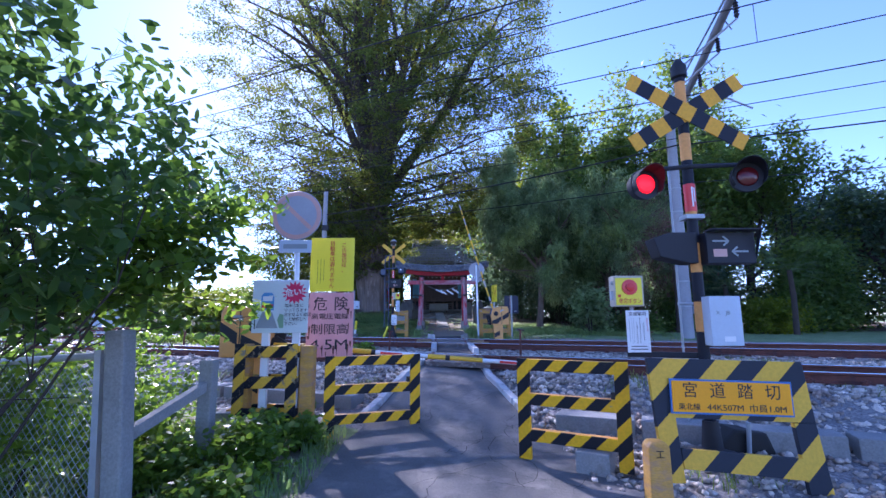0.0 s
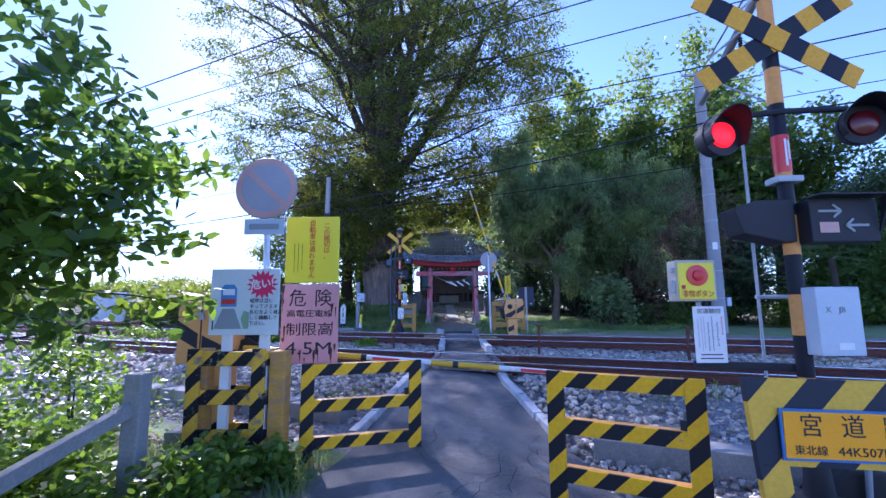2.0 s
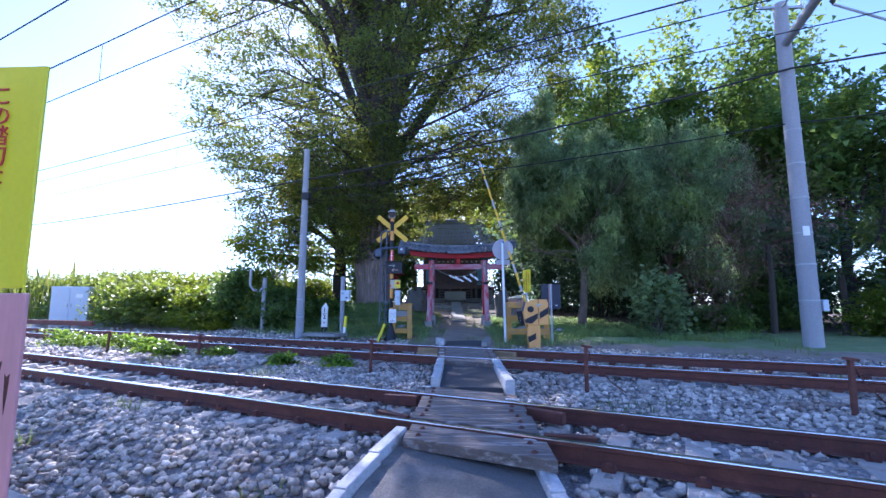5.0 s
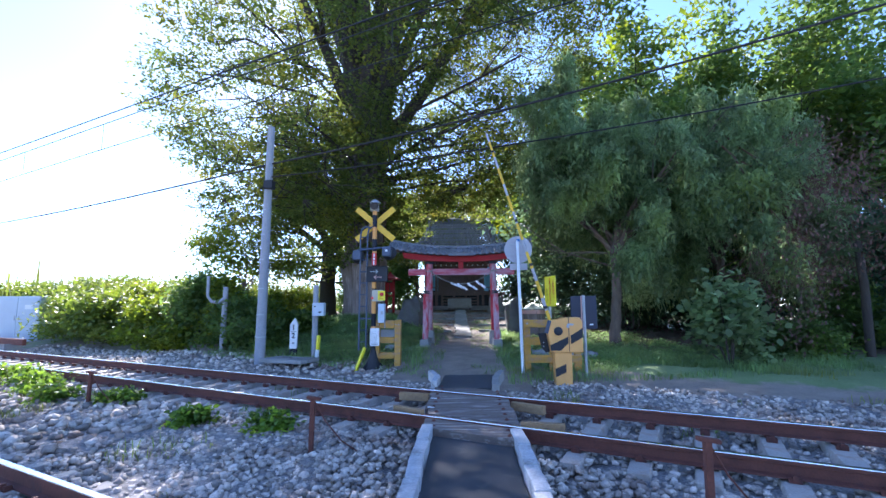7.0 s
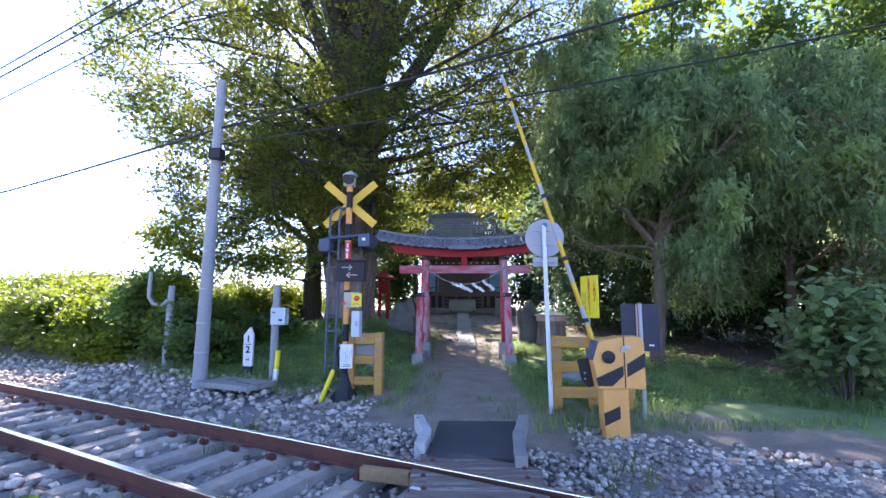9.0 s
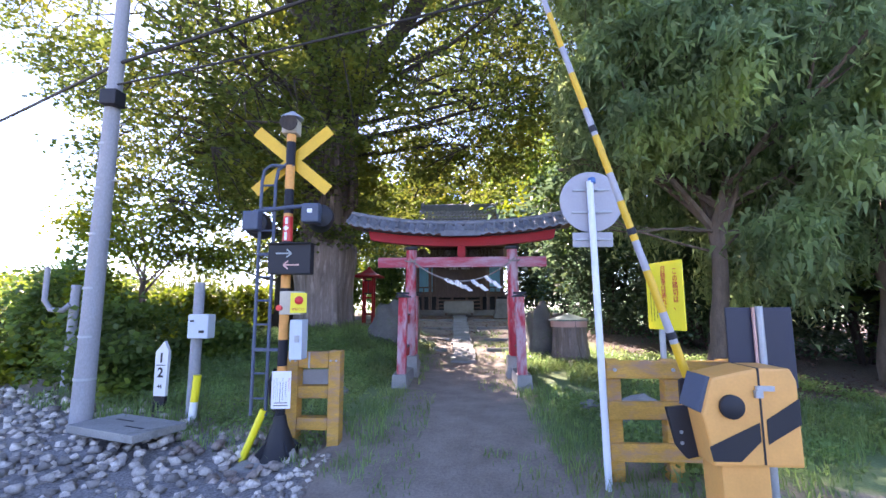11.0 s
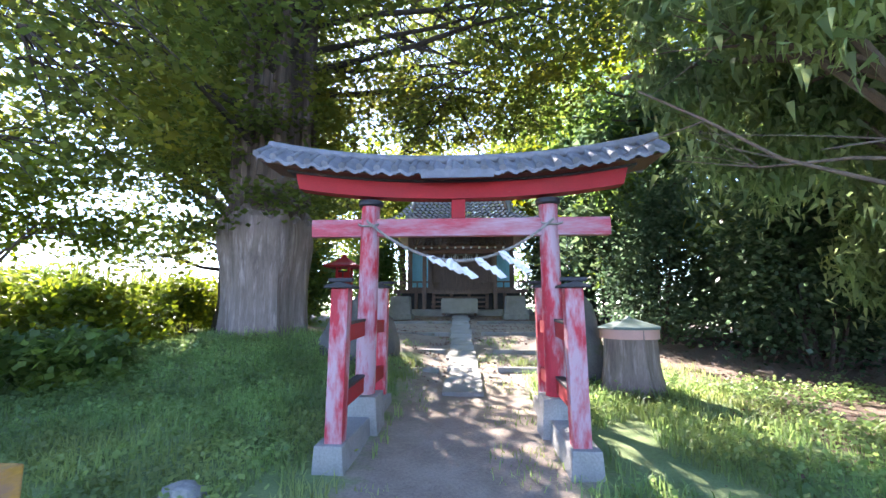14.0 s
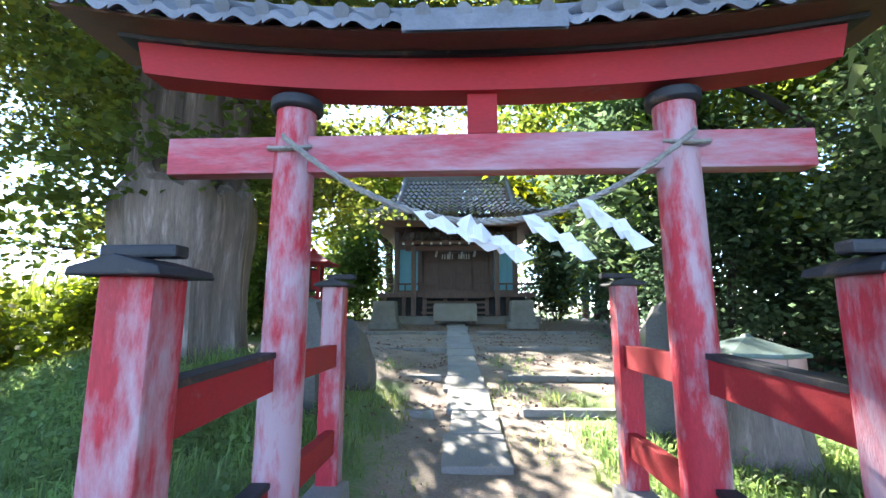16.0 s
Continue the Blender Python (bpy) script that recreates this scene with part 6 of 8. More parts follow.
def round_sign_back():
    top = thing("road_sign", (1.40, 18.3, 0.82), "round road sign seen from behind on a white pipe", "sign")
    part("pole", Geo().tube([(0, 0, -0.2), (-0.05, 0, 2.86)], 0.034, 14), "white_pole", top, "white painted pipe", smooth=True)
    part("cap", Geo().lathe([(0.038, 2.84), (0.038, 2.89), (0.02, 2.90)], (-0.03, 0, 0), 14), "blue_board", top)
    part("disc", Geo().lathe([(0.31, -0.008), (0.315, 0.0), (0.31, 0.008)], n=44, m=pose(-0.03, 0.06, 2.66, 90, 0, 0)), "grey_disc", top, "grey metal disc")
    part("plate", Geo().box((-0.03, 0.06, 2.27), (0.40, 0.012, 0.15)), "grey_disc", top, "grey plate", bevel=0.01)
    for z, w in ((2.78, 0.36), (2.55, 0.40), (2.27, 0.36)):
        part("rib", Geo().box((-0.03, 0.045, z), (w, 0.02, 0.02)), "steel", top, bevel=0.004)
        part("clamp", Geo().box((-0.03, 0.02, z), (0.11, 0.06, 0.03)), "steel", top, bevel=0.004)
    return top


round_sign_back()


def navy_board():
    top = thing("sign_board", (2.70, 18.0, 0.80), "dark navy board seen from behind on a steel post", "sign", -6)
    part("board", Geo().box((0, 0.03, 1.26), (0.54, 0.02, 0.70)), "navy", top, bevel=0.004)
    part("post", Geo().tube([(0, 0, -0.2), (0, 0, 1.62)], 0.03, 10), "steel", top, smooth=True)
    part("stripe", Geo().box((-0.05, 0.0, 1.26), (0.02, 0.02, 0.7)), "faded_red", top)
    part("maker_plate", Geo().box((0.15, 0.018, 1.0), (0.07, 0.004, 0.025)), "white", top)


navy_board()


def concrete_pole(at, z0, h, r0, r1, label, lean=(0, 0)):
    top = thing("utility_pole", (*at, z0), label, "utility pole")
    part("shaft", Geo().tube([(0, 0, -0.1), (lean[0] * h / 2, lean[1] * h / 2, h / 2), (lean[0] * h, lean[1] * h, h)], [r0, (r0 + r1) / 2, r1], 20), "pole_concrete", top, "grey concrete shaft", smooth=True)
    return top


pl = concrete_pole((-5.42, 20.17), 0.80, 6.55, 0.14, 0.095, "tall grey concrete pole beside the track", (0.006, 0))
part("band_box", Geo().box((0.10, -0.10, 4.82), (0.26, 0.22, 0.24)), "black", pl, "black clamp box", bevel=0.02)
for z in (0.6, 1.2, 1.9, 2.7, 3.4, 4.1):
    part("band", Geo().lathe([(0.143 - 0.007 * z, z), (0.146 - 0.007 * z, z + 0.005), (0.146 - 0.007 * z, z + 0.03), (0.143 - 0.007 * z, z + 0.035)], n=20), "steel", pl)
for k in range(6):
    part("step_bolt", Geo().tube([(0.1, 0, 2.2 + 0.45 * k), (0.26, 0.0, 2.2 + 0.45 * k)] if k % 2 else [(-0.1, 0, 2.2 + 0.45 * k), (-0.26, 0, 2.2 + 0.45 * k)], 0.01, 6), "steel", pl)
pr_ = concrete_pole((8.80, 16.5), 0.70, 9.2, 0.22, 0.16, "tall pale concrete overhead-line mast beside the track")
for z in (1.2, 2.1, 2.9, 3.8, 4.7, 5.6):
    part("band", Geo().lathe([(0.222 - 0.005 * z, z), (0.226 - 0.005 * z, z + 0.005), (0.226 - 0.005 * z, z + 0.035), (0.222 - 0.005 * z, z + 0.04)], n=20), "steel", pr_)
part("number_plate", Geo().box((-0.06, -0.205, 2.95), (0.16, 0.02, 0.24)), "white", pr_, "white number plate")
part("small_box", Geo().box((0.28, -0.05, 1.1), (0.14, 0.2, 0.28)), "box_grey", pr_, "small grey box", bevel=0.01)


def mast_arm():
    """The pipe bracket that carries the overhead line across both tracks."""
    top = thing("overhead_bracket", (8.80, 16.5, 9.0), "grey pipe bracket with insulators carrying overhead lines", "bracket")
    d = Vector((-0.285, -0.958, 0))
    a = Vector((0, 0, 0))
    part("boom", Geo().tube([a + Vector((0, 0, -0.3)), a + d * 3.5 + Vector((0, 0, -0.25)), a + d * 8.6 + Vector((0, 0, -0.2))], [0.11, 0.11, 0.10], 12), "pole_concrete", top, smooth=True)
    part("stay", Geo().tube([a + Vector((0, 0, 0.75)), a + d * 8.4 + Vector((0, 0, -0.05))], 0.03, 6), "steel", top)
    for t in (2.6, 4.4, 6.2, 7.6):
        p = a + d * t + Vector((0, 0, -0.3))
        ins = part("insulator", Geo().lathe([(0.02, 0), (0.02, -0.12)] + [(0.06 if k % 2 else 0.03, -0.14 - 0.035 * k) for k in range(10)] + [(0.02, -0.55)], (p.x, p.y, p.z), 12), "black", top, "ribbed insulator", smooth=True)
        q = p + Vector((0, 0, -0.55))
        part("strut", Geo().tube([q, q + TU * 1.2 * (1 if t < 5 else -1) + Vector((0, 0, -0.9))], 0.025, 6), "steel", top)
        part("hanger", Geo().tube([p + Vector((0.1, 0, 0)), p + Vector((0.25, 0, 0.35)), p + Vector((0.4, 0, 0.1))], 0.02, 6), "steel", top)
    part("crossbar", Geo().beam((-0.6, 0, 0.80), (0.6, 0, 0.80), 0.06, 0.06), "steel", top)
    for x in (-0.55, 0.55):
        part("insulator", Geo().lathe([(0.02, 0.83), (0.05, 0.86), (0.05, 0.9), (0.03, 0.93), (0.04, 0.96), (0.02, 1.0)], (x, 0, 0), 10), "white", top, smooth=True)


mast_arm()


def overhead(s, z, label, r=0.009, sag=0.0, u0=-60, u1=40, name="overhead_wire"):
    top = thing(name, on_track(s, 0, z), label, "wire", -24.6, "overhead wires", kind="structure")
    pts = [(u, 0, sag * ((u - 14) / 45) ** 2) for u in np.linspace(u0, u1, 28)]
    part("wire", Geo().tube(pts, r, 5), "wire", top)
    return top


for s, zc, zm in ((T1S, 6.25, 6.98), (T2S, 6.35, 6.98)):
    overhead(s, zc, "thin dark contact wire strung over the track", 0.010)
    mw = overhead(s, zm, "thin dark messenger wire over the track", 0.012, 0.15)
    for u in np.arange(-44, 30, 4.6):
        dz = 0.15 * ((u - 14) / 45) ** 2
        part("dropper", Geo().tube([(u, 0, zc - zm), (u, 0, dz)], 0.006, 4), "wire", mw, "thin dropper wire")
overhead(10.3, 8.6, "dark feeder cable above the near track", 0.013, 0.3)
overhead(14.2, 7.9, "dark feeder cable above the far track", 0.018, 0.3)
overhead(8.75, 8.3, "thick black feeder cable above the path", 0.018, 0.2)


def span(points, r, label):
    """A cable hung from support to support, sagging a little in each span."""
    o = Vector(points[0])
    top = thing("overhead_wire", o, label, "wire", 0, "overhead wires", kind="structure")
    pts = []
    for p, q in zip(points, points[1:]):
        p, q = Vector(p) - o, Vector(q) - o
        pts += [p.lerp(q, t) - Vector((0, 0, 0.012 * (q - p).length * 4 * t * (1 - t))) for t in np.linspace(0, 1, 14)[:-1]]
    pts.append(Vector(points[-1]) - o)
    part("wire", Geo().tube(pts, r, 6), "wire", top)


MAST, POLE = Vector((8.8, 16.5, 0)), Vector((-5.38, 20.17, 0))
span([tuple(POLE - TU * 45 + Vector((0, 0, 7.5))), tuple(POLE + Vector((0, 0, 6.25))), tuple(MAST + Vector((0, -0.2, 7.96))), tuple(MAST + TU * 40 + Vector((0, 0, 8.4)))], 0.026, "thick black cable slung from the concrete pole to the mast")
span([tuple(POLE + Vector((0.12, -0.1, 5.85))), tuple(MAST + Vector((-0.2, 0, 6.51))), tuple(MAST + TU * 40 + Vector((0, 0, 6.6)))], 0.016, "grey service cable clamped to the concrete pole")


def half_marker():
    top = thing("distance_marker", (-4.80, 20.9, 0.86), "white half-kilometre marker post with black figures", "marker", -8)
    part("board", Geo().prism([(-0.11, 0.18), (0.11, 0.18), (0.12, 0.88), (0.03, 1.04), (-0.12, 0.86)], 0.06), "white", top, bevel=0.008)
    part("stem", Geo().prism([(-0.10, -0.1), (0.10, -0.1), (0.108, 0.179), (-0.108, 0.179)], 0.058), "black", top, "black painted foot", bevel=0.006)
    words("lettering", "1", 0.21, (0, -0.004, 0.77), "ink", top, bold=0.006)
    part("fraction_bar", Geo().box((0, -0.002, 0.66), (0.16, 0.004, 0.012)), "ink", top)
    words("lettering", "2", 0.21, (0, -0.004, 0.54), "ink", top, bold=0.006)
    words("lettering", "44", 0.085, (0, -0.004, 0.33), "ink", top)


half_marker()
px = thing("service_post", (-4.09, 20.65, 0.80), "slim concrete post carrying a pale telephone box", "post")
part("shaft", Geo().tube([(0, 0, -0.05), (0.0, 0, 2.02)], [0.085, 0.075], 14), "pole_concrete", px, smooth=True)
part("box", Geo().box((0.14, -0.12, 1.35), (0.32, 0.20, 0.36)), "box_grey", px, "pale grey box", bevel=0.015)
part("slot", Geo().box((0.20, -0.222, 1.27), (0.08, 0.006, 0.04)), "black", px)
part("keyhole", Geo().box((0.05, -0.222, 1.43), (0.06, 0.006, 0.03)), "black", px)
gg = thing("wire_guard", (-3.95, 20.42, 0.66), "leaning yellow and white guy-wire guard", "guard", 0, ry=4)
part("guard", Geo().tube([(0, 0, 0), (0, 0, 0.40)], 0.055, 12), "white", gg, smooth=True)
part("guard_top", Geo().tube([(0, 0, 0.40), (0, 0, 0.78)], 0.056, 12), "yellow_sign", gg, smooth=True)
cv = thing("cable_cover", (-4.45, 19.80, 0.79), "pale concrete cable chamber cover beside the ballast", "cover", -20)
part("slab", Geo().box((0, 0, 0.06), (1.35, 0.72, 0.10)), "concrete", cv, bevel=0.012)
part("slot", Geo().box((-0.2, 0.1, 0.113), (0.35, 0.03, 0.004)).box((0.3, -0.1, 0.113), (0.35, 0.03, 0.004)), "black", cv)
for x, y, h, r in ((-7.69, 22.35, 2.1, 0.09), (-10.4, 25.2, 2.3, 0.08)):
    st = thing("concrete_stake", (x, y, ground_z(x, y) - 0.05), "slim grey concrete stake in the undergrowth", "post", group="stakes")
    part("shaft", Geo().tube([(0, 0, 0), (0.02, 0, h)], [r, r * 0.9], 12), "pole_concrete", st, smooth=True)
    if x > -9:
        part("bent_pipe", Geo().tube([(0.0, -0.08, h - 0.38), (-0.12, -0.1, h - 0.5), (-0.38, -0.1, h - 0.48), (-0.52, -0.1, h - 0.30), (-0.52, -0.1, h + 0.35)], 0.05, 10), "pole_concrete", st, "bent grey pipe", smooth=True)


def relay_hut():
    top = thing("relay_cabinet", (-20.8, 28.4, ground_z(-20.8, 28.4)), "tall pale grey steel relay cabinet beside the track", "cabinet", 20)
    part("body", Geo().box((0, 0, 1.05), (1.7, 1.0, 2.1)), "box_grey", top, bevel=0.02)
    for x in (-0.42, 0.42):
        d = part("door", Geo().box((x, -0.51, 1.05), (0.80, 0.03, 1.95)), "box_grey", top, "grey steel door", bevel=0.006)
        part("handle", Geo().box((x * 0.2, -0.54, 1.1), (0.04, 0.03, 0.2)), "steel", d)
    part("plate", Geo().box((0.42, -0.53, 1.6), (0.3, 0.01, 0.2)), "white", top)


relay_hut()
sp = thing("spare_rail", (-19.5, 25.2, 0.85), "rusty spare rail lying on blocks beside the track", "rail", -24.6)
part("rail", Geo().box((0, 0, 0.2), (9.0, 0.12, 0.22)), "rust", sp, bevel=0.02)
for x in (-3.5, 0, 3.5):
    part("block", Geo().box((x, 0, 0.0), (0.3, 0.5, 0.22)), "concrete", sp)

for x, y, h in ((-1.56, 13.28, 0.66), (-6.17, 15.53, 0.62), (1.93, 11.56, 0.72), (-9.6, 17.0, 0.6), (4.6, 10.3, 0.7)):
    st = thing("rusty_stake", (x, y, ground_z(x, y) - 0.05), "rusty iron stake with a bent cap in the ballast", "stake", group="rusty stakes")
    part("shaft", Geo().beam((0, 0, 0), (0.01, 0, h), 0.05, 0.05, (0, 1, 0)), "rust", st, bevel=0.006)
    part("cap", Geo().box((0.02, 0, h), (0.16, 0.06, 0.03), (0, 8, 0)), "rust", st, bevel=0.006)
    part("wire", Geo().tube([(0.02, 0, h - 0.02), (0.15, 0.02, h - 0.25), (0.35, 0, h * 0.3), (0.6, 0.02, 0.04)], 0.008, 5), "rust", st, "thin bond wire")


def trough(p, q, label):
    a, b = Vector((p[0], p[1], 0)), Vector((q[0], q[1], 0))
    top = thing("cable_trough", (p[0], p[1], 0), label, "cable trough", kind="structure")
    n = max(1, round((b - a).length / 0.95))
    for k in range(n):
        u, v = a.lerp(b, k / n + 0.005) - a, a.lerp(b, (k + 1) / n - 0.005) - a
        zu, zv = ground_z(*(a + u)[:2]) + 0.05 - 0.0, ground_z(*(a + v)[:2]) + 0.05
        part("trough_block", Geo().beam((u.x, u.y, zu), (v.x, v.y, zv), 0.36, 0.30), "concrete", top, bevel=0.015)


trough((1.42, 6.0), (8.5, 2.8), "grey concrete cable trough running along the ballast")
trough((-1.30, 7.3), (-9, 10.8), "grey concrete cable trough running along the ballast")
for x, y, w, d in ((1.50, 4.70, 0.32, 0.4),):
    bl = thing("concrete_block", (x, y, ground_z(x, y)), "weathered concrete block edging the path", "block", -29, group="concrete blocks")
    part("block", Geo().box((0, 0, 0.08), (w, d, 0.26)), "concrete", bl, bevel=0.02)


# ---- the old fence under the shrub ----
def old_fence():
    top = thing("wire_fence", (-2.50, 3.55, 0.0), "old concrete post and wire mesh fence overgrown by shrubs", "fence")
    part("post", Geo().beam((0.11, 0, -0.05), (0, 0, 1.43), 0.15, 0.15, (0, 1, 0)), "concrete", top, "mossy concrete post", bevel=0.02)
    part("post", Geo().box((0.09, 1.22, 0.52), (0.14, 0.14, 1.16)), "concrete", top, bevel=0.02)
    part("post", Geo().box((-2.2, 0.35, 0.60), (0.13, 0.13, 1.25)), "concrete", top, bevel=0.02)
    part("strut", Geo().beam((0.0, 0.05, 0.58), (0.08, 1.18, 0.84), 0.07, 0.10), "concrete", top, "leaning concrete strut", bevel=0.01)
    part("top_pipe", Geo().tube([(-0.10, -0.02, 1.24), (-2.2, 0.33, 1.10)], 0.028, 8), "steel", top, "grey top pipe", smooth=True)
    part("stay", Geo().beam((-0.04, -0.03, 0.0), (-0.13, -0.02, 1.28), 0.05, 0.05, (0, 1, 0)), "steel", top)
    g = Geo()
    a, b = Vector((-0.1, 0, 0)), Vector((-2.2, 0.33, 0))
    n = 34
    for k in range(-14, n):
        for s in (0, 1):
            t0, t1 = k / n, (k + 14) / n
            z0, z1 = (0.1, 1.15) if s == 0 else (1.15, 0.1)
            c0, c1 = max(0.0, t0), min(1.0, t1)
            if c1 <= c0:
                continue
            za, zb = z0 + (z1 - z0) * (c0 - t0) / (t1 - t0), z0 + (z1 - z0) * (c1 - t0) / (t1 - t0)
            p, q = a.lerp(b, c0), a.lerp(b, c1)
            g.tube([(p.x, p.y, za), (q.x, q.y, zb)], 0.0025, 3, False)
    part("mesh", g, "steel", top, "diamond wire mesh")


old_fence()


# ---- trees and plants ----
def scatter_leaves(name, centres, spread, count, size, mat, seed, droop=0.0, narrow=0.45, flat=0.5, oval=False):
    """Leaves round the given centres: each a folded four-cornered blade. Returns the mesh."""
    r = np.random.default_rng(seed)
    c = np.asarray(centres, float)
    n = int(count)
    which = r.integers(0, len(c), n)
    sp = np.asarray(spread, float)
    off = r.normal(size=(n, 3)) * sp
    if droop:
        off[:, 2] -= np.abs(r.normal(size=n)) * droop
    p = c[which] + off
    a = r.uniform(0, 2 * np.pi, n)
    el = r.normal(0, flat, n) - (0.9 if droop else 0.25)
    d = np.stack([np.cos(a) * np.cos(el), np.sin(a) * np.cos(el), np.sin(el)], 1)
    t = np.stack([-np.sin(a), np.cos(a), np.zeros(n)], 1)
    roll = r.normal(0, 0.6, n)[:, None]
    nn = np.cross(d, t)
    t = t * np.cos(roll) + nn * np.sin(roll)
    L = size * r.uniform(0.6, 1.3, n)[:, None]
    w = L * narrow
    if oval:
        v = np.stack([p, p + d * L * 0.22 + t * w * 0.8, p + d * L * 0.55 + t * w, p + d * L, p + d * L * 0.55 - t * w, p + d * L * 0.22 - t * w * 0.8], 1)
        f = np.arange(n * 6).reshape(n, 6)
        return big_mesh(name, v.reshape(-1, 3), f, mat)
    if size > 0.165:                                      # far or coarse foliage: plain three-cornered blades
        v = np.stack([p + t * w * 0.9, p - t * w * 0.9, p + d * L * 1.1], 1)
        return big_mesh(name, v.reshape(-1, 3), np.arange(n * 3).reshape(n, 3), mat)
    v = np.stack([p, p + d * L * 0.45 + t * w, p + d * L, p + d * L * 0.45 - t * w], 1)
    f = np.arange(n * 4).reshape(n, 4)
    return big_mesh(name, v.reshape(-1, 3), f, mat)


def limb(g, rng, p, d, length, r0, level, tips, params):
    """Grows one limb and its offshoots into g, and notes where leaves sit."""
    up, wob, split, last, shrink, inside = params
    n = 6 if level < 2 else 4
    pts, rad = [p.copy()], [r0]
    step = length / n
    for k in range(n):
        d = (d + Vector((rng.gauss(0, wob), rng.gauss(0, wob), rng.gauss(0, wob) + up))).normalized()
        p = p + d * step
        if not inside(Vector((p.x * 1.4, p.y * 1.4, p.z)) if level == 1 and last == 4 else p):
            break
        pts.append(p.copy())
        rad.append(r0 * (1 - (k + 1) / n * (0.55 if level < last else 0.8)))
        if (level >= last - 1 and k >= 1) or (level == last - 2 and k >= 3):
            tips.append(p.copy())
    if len(pts) - 1 < n:                                  # a limb that ends early still tapers to a twig
        rad = [r0 * (1 - 0.88 * k / max(1, len(pts) - 1)) for k in range(len(pts))]
    n = len(pts) - 1
    if n < 2:
        return
    g.tube(pts, rad, 9 if level == 0 else (6 if level < 3 else 4), cap=False)
    if level >= last:
        return
    for i in range(split[min(level, len(split) - 1)]):
        k = rng.randint(2, n)
        ang, tilt = rng.uniform(0, 2 * math.pi), rng.uniform(0.45, 1.0)
        base = (pts[k] - pts[k - 1]).normalized()
        side = base.orthogonal().normalized()
        side = Matrix.Rotation(ang, 3, base) @ side
        nd = (base * math.cos(tilt) + side * math.sin(tilt)).normalized()
        limb(g, rng, pts[k], nd, length * shrink * rng.uniform(0.75, 1.2), rad[k] * 0.62, level + 1, tips, params)


def tree(name, at, height, trunk_r, label, leaf_mat, bark, seed, spread=(0.5, 0.5, 0.4), leaves=20000, leaf=0.16, lean=(0, 0, 1), split=(6, 4, 3), last=3, shrink=0.62, up=0.05, wob=0.13, droop=0.0, start=0.35, narrow=0.45, flare=1.3, low=0, reach=99.0, floor=0.5, back=99.0, arc=(0.0, 6.283), clumps=0.0, lift=0.0):
    top = thing(name, (*at, ground_z(*at) - 0.05), label, "tree")
    rng = random.Random(seed)
    g, tips = Geo(), []

    def inside(t):
        return math.hypot(t.x, t.y) < reach * (0.8 + 0.2 * rng.random()) and t.z > floor and t.y < back
    d = Vector(lean).normalized()
    pts, rad = [], []
    for k in range(9):
        h = height * start * k / 8
        pts.append(Vector((d.x * h, d.y * h, h)) + Vector((rng.gauss(0, 0.02), rng.gauss(0, 0.02), 0)) * height * 0.15)
        rad.append(trunk_r * (1 - 0.3 * k / 8) * (1 + (flare - 1) * math.exp(-k * 1.4)))
    g.tube(pts, rad, 14)
    crotch = pts[-1]
    for i in range(split[0]):
        a = 2 * math.pi * (i + rng.uniform(-0.3, 0.3)) / split[0]
        tilt = rng.uniform(0.15, 0.85)
        nd = Vector((math.cos(a) * math.sin(tilt), math.sin(a) * math.sin(tilt), math.cos(tilt)))
        k = rng.randint(6, 8)
        limb(g, rng, pts[k], nd, height * (1 - start) * rng.uniform(0.45, 0.62), trunk_r * 0.42, 1, tips, (up, wob, split, last, shrink, inside))
    for i in range(low):
        a = rng.uniform(*arc)
        k = rng.randint(4, 8)
        limb(g, rng, pts[k], Vector((math.cos(a), math.sin(a), 0.12)), height * 0.34, trunk_r * 0.16, 2, tips, (-0.03, wob, split, last, shrink, inside))
    part("trunk", g, bark, top, smooth=True)
    tips = [t for t in tips if inside(t)]
    if clumps:                                            # foliage that hangs in separate heavy clumps
        picked = np.empty((0, 3))
        rng.shuffle(tips)
        for t in tips:
            q = np.array(t)
            if q[2] > floor * 0.8 + lift * max(0.0, -q[0] - 0.9) and (not len(picked) or ((picked - q) ** 2).sum(1).min() > clumps ** 2):
                picked = np.vstack([picked, q])
        tips = [Vector(q) for q in picked]
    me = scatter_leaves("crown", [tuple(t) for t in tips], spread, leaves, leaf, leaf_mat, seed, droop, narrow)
    crown = new("crown", me)
    crown.parent = top
    return top


